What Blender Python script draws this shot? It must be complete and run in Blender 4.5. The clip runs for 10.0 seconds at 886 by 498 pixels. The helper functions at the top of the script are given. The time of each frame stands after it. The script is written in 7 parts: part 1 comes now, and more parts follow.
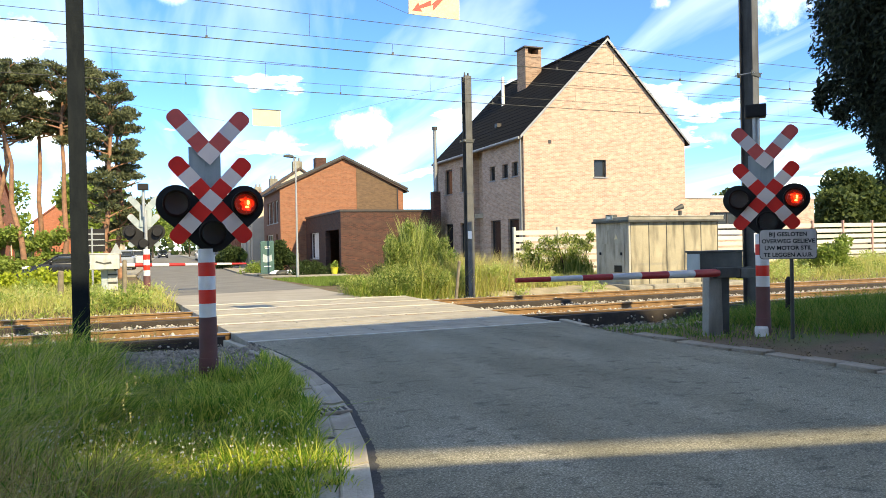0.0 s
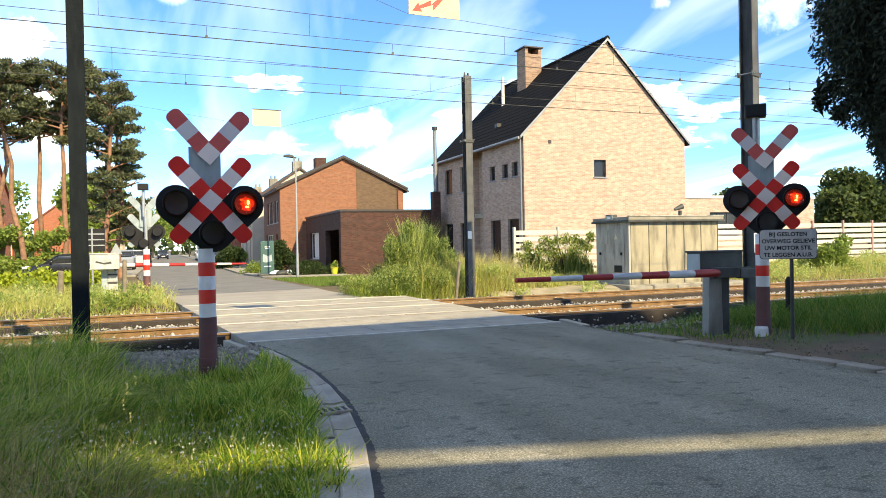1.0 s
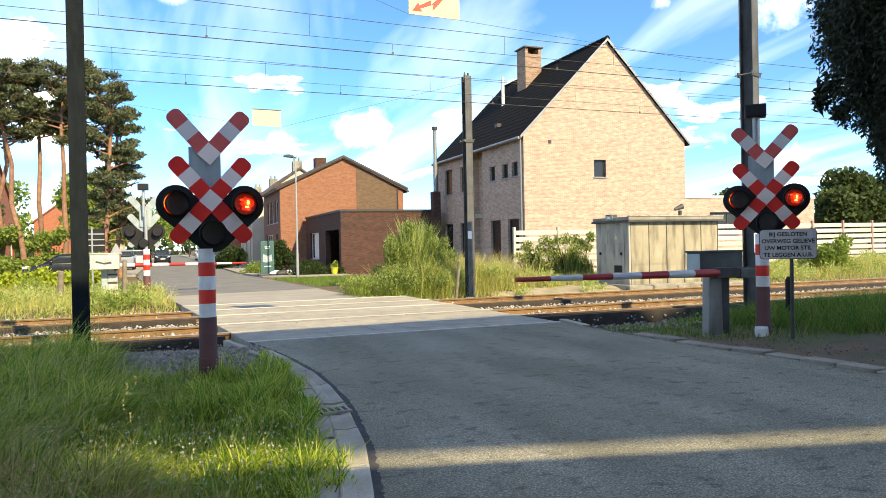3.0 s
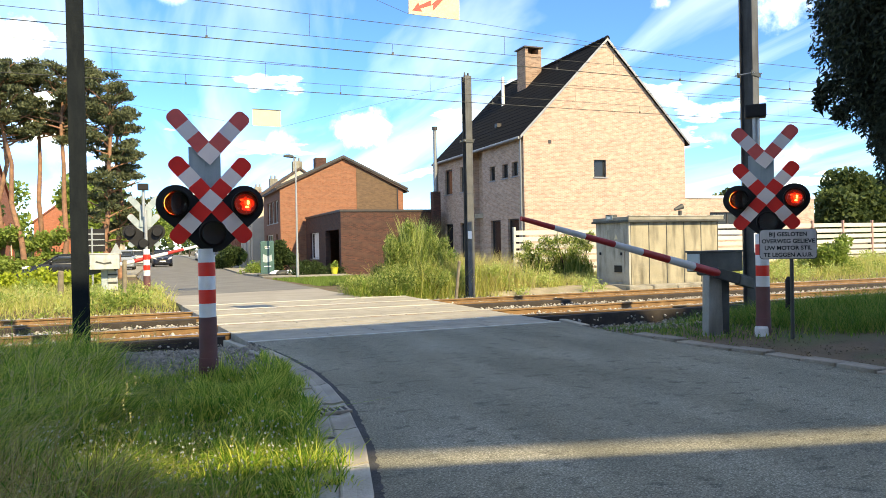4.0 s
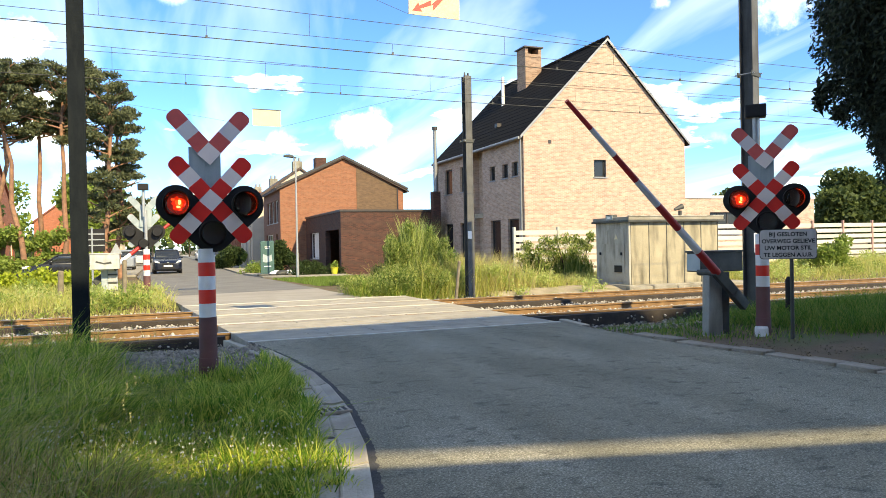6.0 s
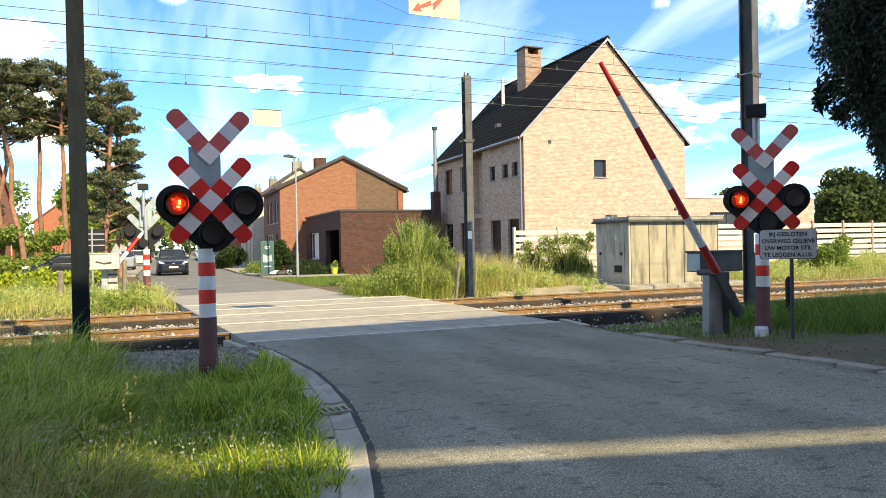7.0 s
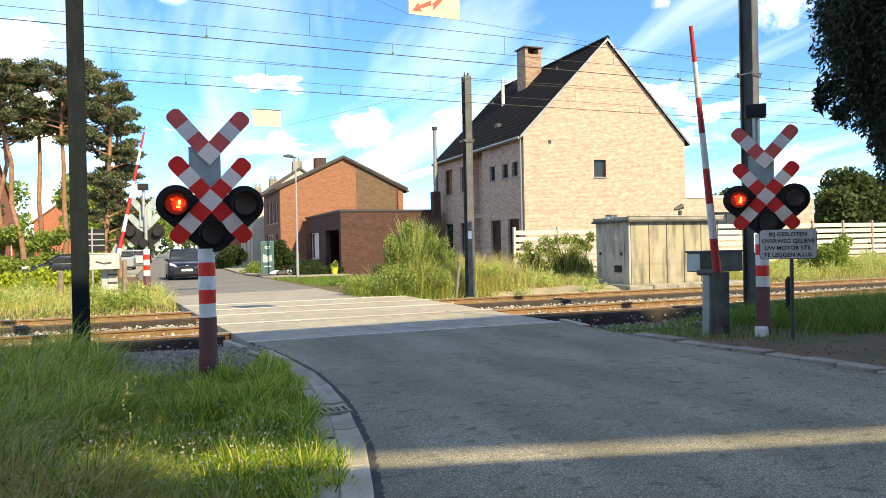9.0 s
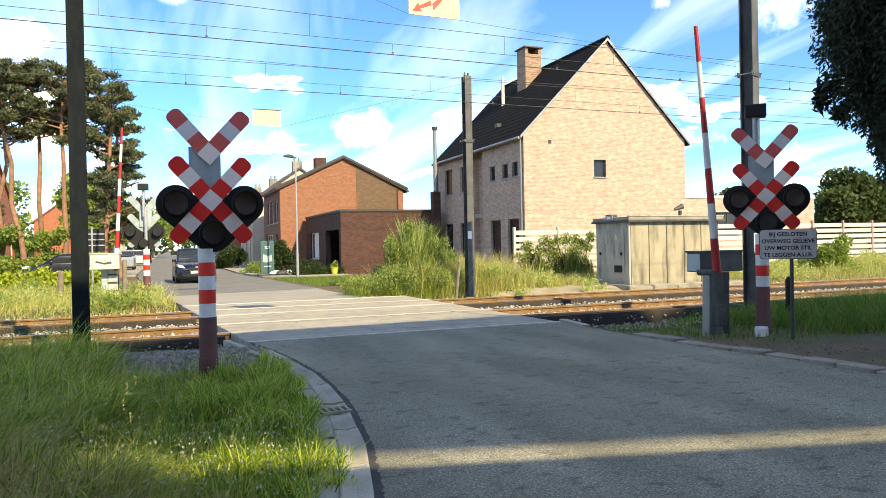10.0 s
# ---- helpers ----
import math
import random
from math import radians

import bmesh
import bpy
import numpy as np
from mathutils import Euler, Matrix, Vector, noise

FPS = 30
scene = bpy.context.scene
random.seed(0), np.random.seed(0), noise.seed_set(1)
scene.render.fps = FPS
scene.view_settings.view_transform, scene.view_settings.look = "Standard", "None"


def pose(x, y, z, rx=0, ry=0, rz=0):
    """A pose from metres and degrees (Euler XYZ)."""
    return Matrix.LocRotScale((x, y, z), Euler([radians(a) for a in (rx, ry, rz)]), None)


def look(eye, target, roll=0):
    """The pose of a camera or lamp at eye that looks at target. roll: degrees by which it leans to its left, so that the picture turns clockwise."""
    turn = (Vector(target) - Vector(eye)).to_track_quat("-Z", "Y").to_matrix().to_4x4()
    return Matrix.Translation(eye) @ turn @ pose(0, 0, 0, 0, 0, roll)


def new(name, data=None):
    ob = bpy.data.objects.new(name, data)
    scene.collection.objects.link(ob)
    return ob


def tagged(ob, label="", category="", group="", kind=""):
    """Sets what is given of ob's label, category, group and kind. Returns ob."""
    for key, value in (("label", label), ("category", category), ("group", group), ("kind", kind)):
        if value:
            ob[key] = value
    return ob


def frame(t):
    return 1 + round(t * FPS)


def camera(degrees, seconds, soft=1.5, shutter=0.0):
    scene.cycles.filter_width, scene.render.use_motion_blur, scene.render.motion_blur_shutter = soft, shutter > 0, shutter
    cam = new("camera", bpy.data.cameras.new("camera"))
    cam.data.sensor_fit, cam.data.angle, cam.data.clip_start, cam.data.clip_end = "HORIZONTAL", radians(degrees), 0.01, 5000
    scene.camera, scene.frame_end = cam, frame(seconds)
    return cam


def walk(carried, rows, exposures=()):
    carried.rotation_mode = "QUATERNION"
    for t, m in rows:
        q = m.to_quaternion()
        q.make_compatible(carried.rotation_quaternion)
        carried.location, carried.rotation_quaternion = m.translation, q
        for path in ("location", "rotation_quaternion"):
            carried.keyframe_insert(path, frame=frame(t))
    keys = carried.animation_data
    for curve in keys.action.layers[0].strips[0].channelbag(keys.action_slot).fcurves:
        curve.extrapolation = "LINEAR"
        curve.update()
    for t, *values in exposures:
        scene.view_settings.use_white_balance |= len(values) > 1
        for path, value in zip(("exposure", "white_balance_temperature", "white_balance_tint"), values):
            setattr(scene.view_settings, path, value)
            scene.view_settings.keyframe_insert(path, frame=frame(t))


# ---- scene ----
cam = camera(63.38, 10.0, soft=0.8)
YAW, PITCH = radians(21.25), radians(-0.32)
EYE = Vector((0.0, 0.0, 1.5))
AIM = EYE + Vector((math.sin(YAW) * math.cos(PITCH), math.cos(YAW) * math.cos(PITCH), math.sin(PITCH)))
walk(cam, [(0.0, look(EYE, AIM, -1.1)), (10.0, look(EYE, AIM, -1.1))], [(0.0, 1.32, 9300, 1.0), (10.0, 1.32, 9300, 1.0)])

# ---- light ----
SUN_EL, SUN_AZ = radians(37), radians(162.5)      # azimuth from +y towards +x
SUN_DIR = Vector((math.sin(SUN_AZ) * math.cos(SUN_EL), math.cos(SUN_AZ) * math.cos(SUN_EL), math.sin(SUN_EL)))
sun = new("sun", bpy.data.lights.new("sun", "SUN"))
sun.data.energy, sun.data.angle, sun.data.color = 3.3, radians(0.45), (1.0, 0.90, 0.75)
sun.matrix_world = look(SUN_DIR * 60, (0, 0, 0))


CLOUDS = (8.9, 4.6, 0.0)
CLOUD_LIST = ((14.7, 8.9, 3.8, 1.6, 0, 0.9), (8.6, 8.2, 3.0, 1.5, -10, 0.6), (-10.5, 14.2, 3.4, 1.7, 0, 0.7), (-1.5, 14.6, 3.6, 0.5, 36, 0.16), (1.0, 18.6, 2.2, 1.1, 25, 0.5),
              (25.0, 17.2, 4.0, 1.6, 8, 0.35), (38.5, 17.6, 0.9, 0.7, 0, 0.5), (47.2, 16.6, 2.8, 2.2, 10, 0.7), (41.5, 7.6, 2.2, 1.1, 0, 0.4), (47.5, 6.0, 3.2, 1.1, 0, 0.5), (20.5, 6.2, 2.6, 0.8, -8, 0.35))


def build_world():
    w = bpy.data.worlds.new("world")
    scene.world = w
    w.use_nodes = True
    nt = w.node_tree
    nt.nodes.clear()
    N, L = nt.nodes.new, nt.links.new
    out, bg = N("ShaderNodeOutputWorld"), N("ShaderNodeBackground")
    sky = N("ShaderNodeTexSky")
    sky.sky_type, sky.sun_disc = "NISHITA", False
    sky.sun_elevation, sky.sun_rotation = SUN_EL, SUN_AZ
    sky.air_density, sky.dust_density, sky.ozone_density = 0.8, 0.1, 3.0
    bg.inputs[1].default_value = 0.145
    tc = N("ShaderNodeTexCoord")
    sep = N("ShaderNodeSeparateXYZ")
    L(tc.outputs["Generated"], sep.inputs[0])
    low = N("ShaderNodeMath"); low.operation = "MAXIMUM"; low.inputs[1].default_value = 0.0
    L(sep.outputs[2], low.inputs[0])
    add = N("ShaderNodeMath"); add.operation = "ADD"; add.inputs[1].default_value = 0.16
    L(low.outputs[0], add.inputs[0])
    dx = N("ShaderNodeMath"); dx.operation = "DIVIDE"
    dy = N("ShaderNodeMath"); dy.operation = "DIVIDE"
    L(sep.outputs[0], dx.inputs[0]); L(add.outputs[0], dx.inputs[1])
    L(sep.outputs[1], dy.inputs[0]); L(add.outputs[0], dy.inputs[1])
    com = N("ShaderNodeCombineXYZ")
    L(dx.outputs[0], com.inputs[0]); L(dy.outputs[0], com.inputs[1])
    # fair-weather heaps and thin veils
    heap = N("ShaderNodeTexNoise")
    heap.inputs["Scale"].default_value, heap.inputs["Detail"].default_value, heap.inputs["Roughness"].default_value = 1.7, 9.0, 0.55
    mp = N("ShaderNodeMapping"); mp.inputs["Location"].default_value = CLOUDS
    L(com.outputs[0], mp.inputs[0]); L(mp.outputs[0], heap.inputs["Vector"])
    r1 = N("ShaderNodeValToRGB")
    r1.color_ramp.elements[0].position, r1.color_ramp.elements[1].position = 0.575, 0.74
    L(heap.outputs[0], r1.inputs[0])
    veil = N("ShaderNodeTexNoise")
    veil.inputs["Scale"].default_value, veil.inputs["Detail"].default_value, veil.inputs["Distortion"].default_value = 1.1, 6.0, 0.7
    mv = N("ShaderNodeMapping"); mv.inputs["Rotation"].default_value = (0, 0, 0.5); mv.inputs["Scale"].default_value = (2.4, 0.55, 1)
    L(com.outputs[0], mv.inputs[0]); L(mv.outputs[0], veil.inputs["Vector"])
    r2 = N("ShaderNodeValToRGB")
    r2.color_ramp.elements[0].position, r2.color_ramp.elements[1].position = 0.45, 0.86
    r2.color_ramp.elements[0].color = (0.008, 0.008, 0.008, 1)
    r2.color_ramp.elements[1].color = (0.15, 0.15, 0.15, 1)
    L(veil.outputs[0], r2.inputs[0])
    top = N("ShaderNodeMath"); top.operation = "MAXIMUM"
    L(r1.outputs[0], top.inputs[0]); L(r2.outputs[0], top.inputs[1])
    # single clouds, frayed by noise: azimuth, elevation, half width, half height, tilt (degrees), density
    fray = N("ShaderNodeTexNoise")
    fray.inputs["Scale"].default_value, fray.inputs["Detail"].default_value, fray.inputs["Roughness"].default_value = 13.0, 9.0, 0.62
    L(tc.outputs["Generated"], fray.inputs["Vector"])
    last = top
    for az, el, hw, hh, tilt, dense in CLOUD_LIST:
        az, el, tilt = radians(az), radians(el), radians(tilt)
        c = Vector((math.sin(az) * math.cos(el), math.cos(az) * math.cos(el), math.sin(el)))
        rt = Vector((math.cos(az), -math.sin(az), 0))
        upv = rt.cross(c)
        u = (rt * math.cos(tilt) + upv * math.sin(tilt)) / math.sin(radians(hw))
        v = (upv * math.cos(tilt) - rt * math.sin(tilt)) / math.sin(radians(hh))
        off = N("ShaderNodeVectorMath"); off.operation = "SUBTRACT"; off.inputs[1].default_value = c
        L(tc.outputs["Generated"], off.inputs[0])
        flat = N("ShaderNodeCombineXYZ")
        for axis_no, w3 in enumerate((u, v)):
            dt = N("ShaderNodeVectorMath"); dt.operation = "DOT_PRODUCT"; dt.inputs[1].default_value = w3
            L(off.outputs[0], dt.inputs[0]); L(dt.outputs["Value"], flat.inputs[axis_no])
        far = N("ShaderNodeVectorMath"); far.operation = "LENGTH"
        L(flat.outputs[0], far.inputs[0])
        edge = N("ShaderNodeMath"); edge.operation = "MULTIPLY_ADD"; edge.inputs[1].default_value = 3.4
        L(fray.outputs[0], edge.inputs[0]); L(far.outputs["Value"], edge.inputs[2])
        r3 = N("ShaderNodeMapRange"); r3.interpolation_type = "SMOOTHSTEP"
        r3.inputs["From Min"].default_value, r3.inputs["From Max"].default_value = 3.05, 1.6
        r3.inputs["To Max"].default_value = dense
        L(edge.outputs[0], r3.inputs[0])
        both = N("ShaderNodeMath"); both.operation = "MAXIMUM"
        thin = N("ShaderNodeMath"); thin.operation = "POWER"; thin.inputs[1].default_value = 2.6
        L(r3.outputs[0], thin.inputs[0])
        L(last.outputs[0], both.inputs[0]); L(thin.outputs[0], both.inputs[1])
        last = both
    mix = N("ShaderNodeMix"); mix.data_type = "RGBA"
    L(both.outputs[0], mix.inputs["Factor"])
    deep = N("ShaderNodeHueSaturation"); deep.inputs["Saturation"].default_value = 1.12
    tint = N("ShaderNodeMix"); tint.data_type, tint.blend_type = "RGBA", "MULTIPLY"
    tint.inputs["Factor"].default_value, tint.inputs["B"].default_value = 1.0, (0.55, 0.71, 1.08, 1)
    L(sky.outputs[0], tint.inputs["A"])
    L(tint.outputs["Result"], deep.inputs["Color"]); L(deep.outputs[0], mix.inputs["A"])
    mix.inputs["B"].default_value = (23.2, 24.4, 22.2, 1)
    L(mix.outputs["Result"], bg.inputs[0])
    L(bg.outputs[0], out.inputs[0])


build_world()

# ---- materials ----
MATS = {}


def material(name, a, b=None, scale=8.0, rough=0.7, metal=0.0, bump=0.15, fine=None, spec=0.5, island=0.0, coat=0.0, dirt=None):
    """Two tones broken up at two scales, with relief from the finer one; island spreads brightness from piece to piece."""
    if name in MATS:
        return MATS[name]
    m = bpy.data.materials.new(name)
    m.use_nodes = True
    nt = m.node_tree
    N, L = nt.nodes.new, nt.links.new
    p = nt.nodes["Principled BSDF"]
    p.inputs["Metallic"].default_value = metal
    p.inputs["Specular IOR Level"].default_value = spec
    p.inputs["Coat Weight"].default_value = coat
    b = b or tuple(c * 0.75 for c in a)
    tc = N("ShaderNodeTexCoord")
    big, small = N("ShaderNodeTexNoise"), N("ShaderNodeTexNoise")
    big.inputs["Scale"].default_value, big.inputs["Detail"].default_value = scale, 5.0
    small.inputs["Scale"].default_value, small.inputs["Detail"].default_value = fine or scale * 14, 4.0
    L(tc.outputs["Object"], big.inputs["Vector"]); L(tc.outputs["Object"], small.inputs["Vector"])
    half = N("ShaderNodeMath"); half.operation = "MULTIPLY_ADD"; half.inputs[1].default_value = 0.45
    L(small.outputs[0], half.inputs[0]); L(big.outputs[0], half.inputs[2])
    ramp = N("ShaderNodeMapRange")
    ramp.inputs["From Min"].default_value, ramp.inputs["From Max"].default_value = 0.52, 0.93
    L(half.outputs[0], ramp.inputs[0])
    mix = N("ShaderNodeMix"); mix.data_type = "RGBA"
    mix.inputs["A"].default_value, mix.inputs["B"].default_value = (*a, 1), (*b, 1)
    L(ramp.outputs[0], mix.inputs["Factor"])
    col = mix.outputs["Result"]
    if dirt:
        big2 = N("ShaderNodeTexNoise"); big2.inputs["Scale"].default_value, big2.inputs["Detail"].default_value = dirt[1], 8.0
        mp = N("ShaderNodeMapping"); mp.inputs["Scale"].default_value = dirt[2]
        L(tc.outputs["Object"], mp.inputs[0]); L(mp.outputs[0], big2.inputs["Vector"])
        rr = N("ShaderNodeMapRange"); rr.inputs["From Min"].default_value, rr.inputs["From Max"].default_value = 0.48, 0.75
        L(big2.outputs[0], rr.inputs[0])
        m2 = N("ShaderNodeMix"); m2.data_type = "RGBA"; m2.inputs["B"].default_value = (*dirt[0], 1)
        L(rr.outputs[0], m2.inputs["Factor"]); L(col, m2.inputs["A"])
        col = m2.outputs["Result"]
    if island:
        oi, geo = N("ShaderNodeObjectInfo"), N("ShaderNodeNewGeometry")
        s = N("ShaderNodeMath"); s.operation = "ADD"
        L(oi.outputs["Random"], s.inputs[0]); L(geo.outputs["Random Per Island"], s.inputs[1])
        f = N("ShaderNodeMath"); f.operation = "FRACT"; L(s.outputs[0], f.inputs[0])
        v = N("ShaderNodeMapRange"); v.inputs["To Min"].default_value, v.inputs["To Max"].default_value = 1 - island, 1 + island
        L(f.outputs[0], v.inputs[0])
        hs = N("ShaderNodeHueSaturation"); L(col, hs.inputs["Color"]); L(v.outputs[0], hs.inputs["Value"])
        col = hs.outputs[0]
    L(col, p.inputs["Base Color"])
    rg = N("ShaderNodeMapRange"); rg.inputs["To Min"].default_value, rg.inputs["To Max"].default_value = max(rough - 0.12, 0.02), min(rough + 0.12, 1)
    L(big.outputs[0], rg.inputs[0]); L(rg.outputs[0], p.inputs["Roughness"])
    if bump:
        bp = N("ShaderNodeBump"); bp.inputs["Strength"].default_value, bp.inputs["Distance"].default_value = bump, 0.02
        L(small.outputs[0], bp.inputs["Height"]); L(bp.outputs[0], p.inputs["Normal"])
    MATS[name] = m
    return m


def brick_material(name, c1, c2, mortar, course=0.062, length=0.22, turn=False):
    """Coursed brickwork for walls along either axis."""
    m = bpy.data.materials.new(name)
    m.use_nodes = True
    nt = m.node_tree
    N, L = nt.nodes.new, nt.links.new
    p = nt.nodes["Principled BSDF"]
    p.inputs["Roughness"].default_value = 0.88
    tc, sep, add, com = N("ShaderNodeTexCoord"), N("ShaderNodeSeparateXYZ"), N("ShaderNodeMath"), N("ShaderNodeCombineXYZ")
    L(tc.outputs["Object"], sep.inputs[0])
    L(sep.outputs[0], add.inputs[0]); L(sep.outputs[1], add.inputs[1])
    L(add.outputs[0], com.inputs[0]); L(sep.outputs[2], com.inputs[1])
    br = N("ShaderNodeTexBrick")
    br.inputs["Scale"].default_value = 1.0
    br.inputs["Brick Width"].default_value, br.inputs["Row Height"].default_value = length, course
    br.inputs["Mortar Size"].default_value = 0.007
    br.inputs["Color1"].default_value, br.inputs["Color2"].default_value, br.inputs["Mortar"].default_value = (*c1, 1), (*c2, 1), (*mortar, 1)
    L(com.outputs[0], br.inputs["Vector"])
    ns = N("ShaderNodeTexNoise"); ns.inputs["Scale"].default_value, ns.inputs["Detail"].default_value = 3.5, 8.0
    mp = N("ShaderNodeMapping"); mp.inputs["Scale"].default_value = (1, 1, 1.5)
    L(tc.outputs["Object"], mp.inputs[0]); L(mp.outputs[0], ns.inputs["Vector"])
    v = N("ShaderNodeMapRange"); v.inputs["From Min"].default_value, v.inputs["From Max"].default_value = 0.3, 0.7
    v.inputs["To Min"].default_value, v.inputs["To Max"].default_value = 0.82, 1.10
    L(ns.outputs[0], v.inputs[0])
    hs = N("ShaderNodeHueSaturation"); L(br.outputs["Color"], hs.inputs["Color"]); L(v.outputs[0], hs.inputs["Value"])
    L(hs.outputs[0], p.inputs["Base Color"])
    bp = N("ShaderNodeBump"); bp.inputs["Strength"].default_value, bp.inputs["Distance"].default_value, bp.invert = 0.6, 0.008, True
    L(br.outputs["Fac"], bp.inputs["Height"]); L(bp.outputs[0], p.inputs["Normal"])
    MATS[name] = m
    return m


def leaf_material(name, a, b, through_light=0.35, mid=None):
    """Foliage: two tones spread leaf by leaf, part of the light passing through."""
    m = bpy.data.materials.new(name)
    m.use_nodes = True
    nt = m.node_tree
    nt.nodes.clear()
    N, L = nt.nodes.new, nt.links.new
    out, mixs, d, t = N("ShaderNodeOutputMaterial"), N("ShaderNodeMixShader"), N("ShaderNodeBsdfPrincipled"), N("ShaderNodeBsdfTranslucent")
    geo, mix = N("ShaderNodeNewGeometry"), N("ShaderNodeMix")
    mix.data_type = "RGBA"
    mix.inputs["A"].default_value, mix.inputs["B"].default_value = (*a, 1), (*b, 1)
    L(geo.outputs["Random Per Island"], mix.inputs["Factor"])
    tone = mix.outputs["Result"]
    if mid:
        ramp = N("ShaderNodeValToRGB")
        e = ramp.color_ramp.elements
        e[0].color, e[1].color = (*a, 1), (*b, 1)
        e.new(0.5).color = (*mid, 1)
        L(geo.outputs["Random Per Island"], ramp.inputs[0])
        tone = ramp.outputs[0]
    d.inputs["Roughness"].default_value = 0.65
    d.inputs["Specular IOR Level"].default_value = 0.25
    L(tone, d.inputs["Base Color"]); L(tone, t.inputs["Color"])
    mixs.inputs[0].default_value = through_light
    L(d.outputs[0], mixs.inputs[1]); L(t.outputs[0], mixs.inputs[2]); L(mixs.outputs[0], out.inputs[0])
    MATS[name] = m
    return m


def glow_material(name, colour, strength):
    m = bpy.data.materials.new(name)
    m.use_nodes = True
    p = m.node_tree.nodes["Principled BSDF"]
    p.inputs["Base Color"].default_value = (*colour, 1)
    p.inputs["Emission Color"].default_value, p.inputs["Emission Strength"].default_value = (*colour, 1), strength
    return m


def glass_material(name, colour, rough=0.03):
    m = bpy.data.materials.new(name)
    m.use_nodes = True
    p = m.node_tree.nodes["Principled BSDF"]
    p.inputs["Base Color"].default_value = (*colour, 1)
    p.inputs["Transmission Weight"].default_value, p.inputs["Roughness"].default_value = 1.0, rough
    p.inputs["IOR"].default_value = 1.3
    return m




def grit_material(name, dark, light, fleck):
    """Worn chippings in tar: fine speckle, broad patches and a few wheel-polished streaks."""
    m = bpy.data.materials.new(name)
    m.use_nodes = True
    nt = m.node_tree
    N, L = nt.nodes.new, nt.links.new
    p = nt.nodes["Principled BSDF"]
    p.inputs["Roughness"].default_value, p.inputs["Specular IOR Level"].default_value = 0.88, 0.3
    tc = N("ShaderNodeTexCoord")
    cell = N("ShaderNodeTexVoronoi"); cell.inputs["Scale"].default_value = 120.0
    L(tc.outputs["Object"], cell.inputs["Vector"])
    sp = N("ShaderNodeSeparateColor"); L(cell.outputs["Color"], sp.inputs[0])
    n1 = N("ShaderNodeTexNoise"); n1.inputs["Scale"].default_value, n1.inputs["Detail"].default_value = 60.0, 6.0
    L(tc.outputs["Object"], n1.inputs["Vector"])
    n2 = N("ShaderNodeTexNoise"); n2.inputs["Scale"].default_value, n2.inputs["Detail"].default_value = 0.8, 7.0
    mp = N("ShaderNodeMapping"); mp.inputs["Scale"].default_value = (1.2, 0.4, 1)
    L(tc.outputs["Object"], mp.inputs[0]); L(mp.outputs[0], n2.inputs["Vector"])
    a = N("ShaderNodeMath"); a.operation = "MULTIPLY_ADD"; a.inputs[1].default_value = 0.55
    L(sp.outputs[0], a.inputs[0]); L(n1.outputs[0], a.inputs[2])
    b = N("ShaderNodeMath"); b.operation = "MULTIPLY_ADD"; b.inputs[1].default_value = 0.8
    L(n2.outputs[0], b.inputs[0]); L(a.outputs[0], b.inputs[2])
    r = N("ShaderNodeValToRGB")
    e = r.color_ramp.elements
    e[0].position, e[0].color = 0.72, (*dark, 1)
    e[1].position, e[1].color = 1.0, (*light, 1)
    g = N("ShaderNodeMapRange"); g.inputs["From Max"].default_value = 1.6
    L(b.outputs[0], g.inputs[0])
    e[0].position, e[1].position = 0.52, 0.86
    f = r.color_ramp.elements.new(0.95); f.color = (*fleck, 1)
    L(g.outputs[0], r.inputs[0])
    spot = N("ShaderNodeTexNoise"); spot.inputs["Scale"].default_value, spot.inputs["Detail"].default_value = 7.0, 5.0
    ms = N("ShaderNodeMapping"); ms.inputs["Scale"].default_value = (0.7, 1.0, 1)
    L(tc.outputs["Object"], ms.inputs[0]); L(ms.outputs[0], spot.inputs["Vector"])
    sr = N("ShaderNodeMapRange"); sr.inputs["From Min"].default_value, sr.inputs["From Max"].default_value = 0.57, 0.68
    sr.inputs["To Min"].default_value, sr.inputs["To Max"].default_value = 1.0, 0.62
    L(spot.outputs[0], sr.inputs[0])
    hv = N("ShaderNodeHueSaturation"); L(r.outputs[0], hv.inputs["Color"]); L(sr.outputs[0], hv.inputs["Value"])
    L(hv.outputs[0], p.inputs["Base Color"])
    bp = N("ShaderNodeBump"); bp.inputs["Strength"].default_value, bp.inputs["Distance"].default_value = 0.7, 0.012
    L(a.outputs[0], bp.inputs["Height"]); L(bp.outputs[0], p.inputs["Normal"])
    return m


asphalt = grit_material("road_asphalt", (0.122, 0.114, 0.083), (0.292, 0.276, 0.203), (0.48, 0.44, 0.36))
kerb_dirty = material("dirty_kerb", (0.31, 0.275, 0.225), (0.17, 0.145, 0.11), 3, 0.95, bump=0.5, fine=40, island=0.15, dirt=((0.10, 0.085, 0.06), 2.0, (1, 1, 1)))
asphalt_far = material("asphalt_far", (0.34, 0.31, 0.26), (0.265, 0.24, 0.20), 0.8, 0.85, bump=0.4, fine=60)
# darker tone for the street past the apron
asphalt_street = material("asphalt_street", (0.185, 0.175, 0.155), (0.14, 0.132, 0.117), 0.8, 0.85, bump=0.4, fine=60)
concrete = material("concrete", (0.37, 0.335, 0.27), (0.27, 0.245, 0.195), 2.5, 0.85, bump=0.35, fine=50, island=0.08)
gutter_stone = material("gutter_stone", (0.50, 0.455, 0.38), (0.36, 0.325, 0.265), 3.0, 0.9, bump=0.5, fine=45, island=0.12, dirt=((0.27, 0.24, 0.19), 1.7, (1, 1, 1)))
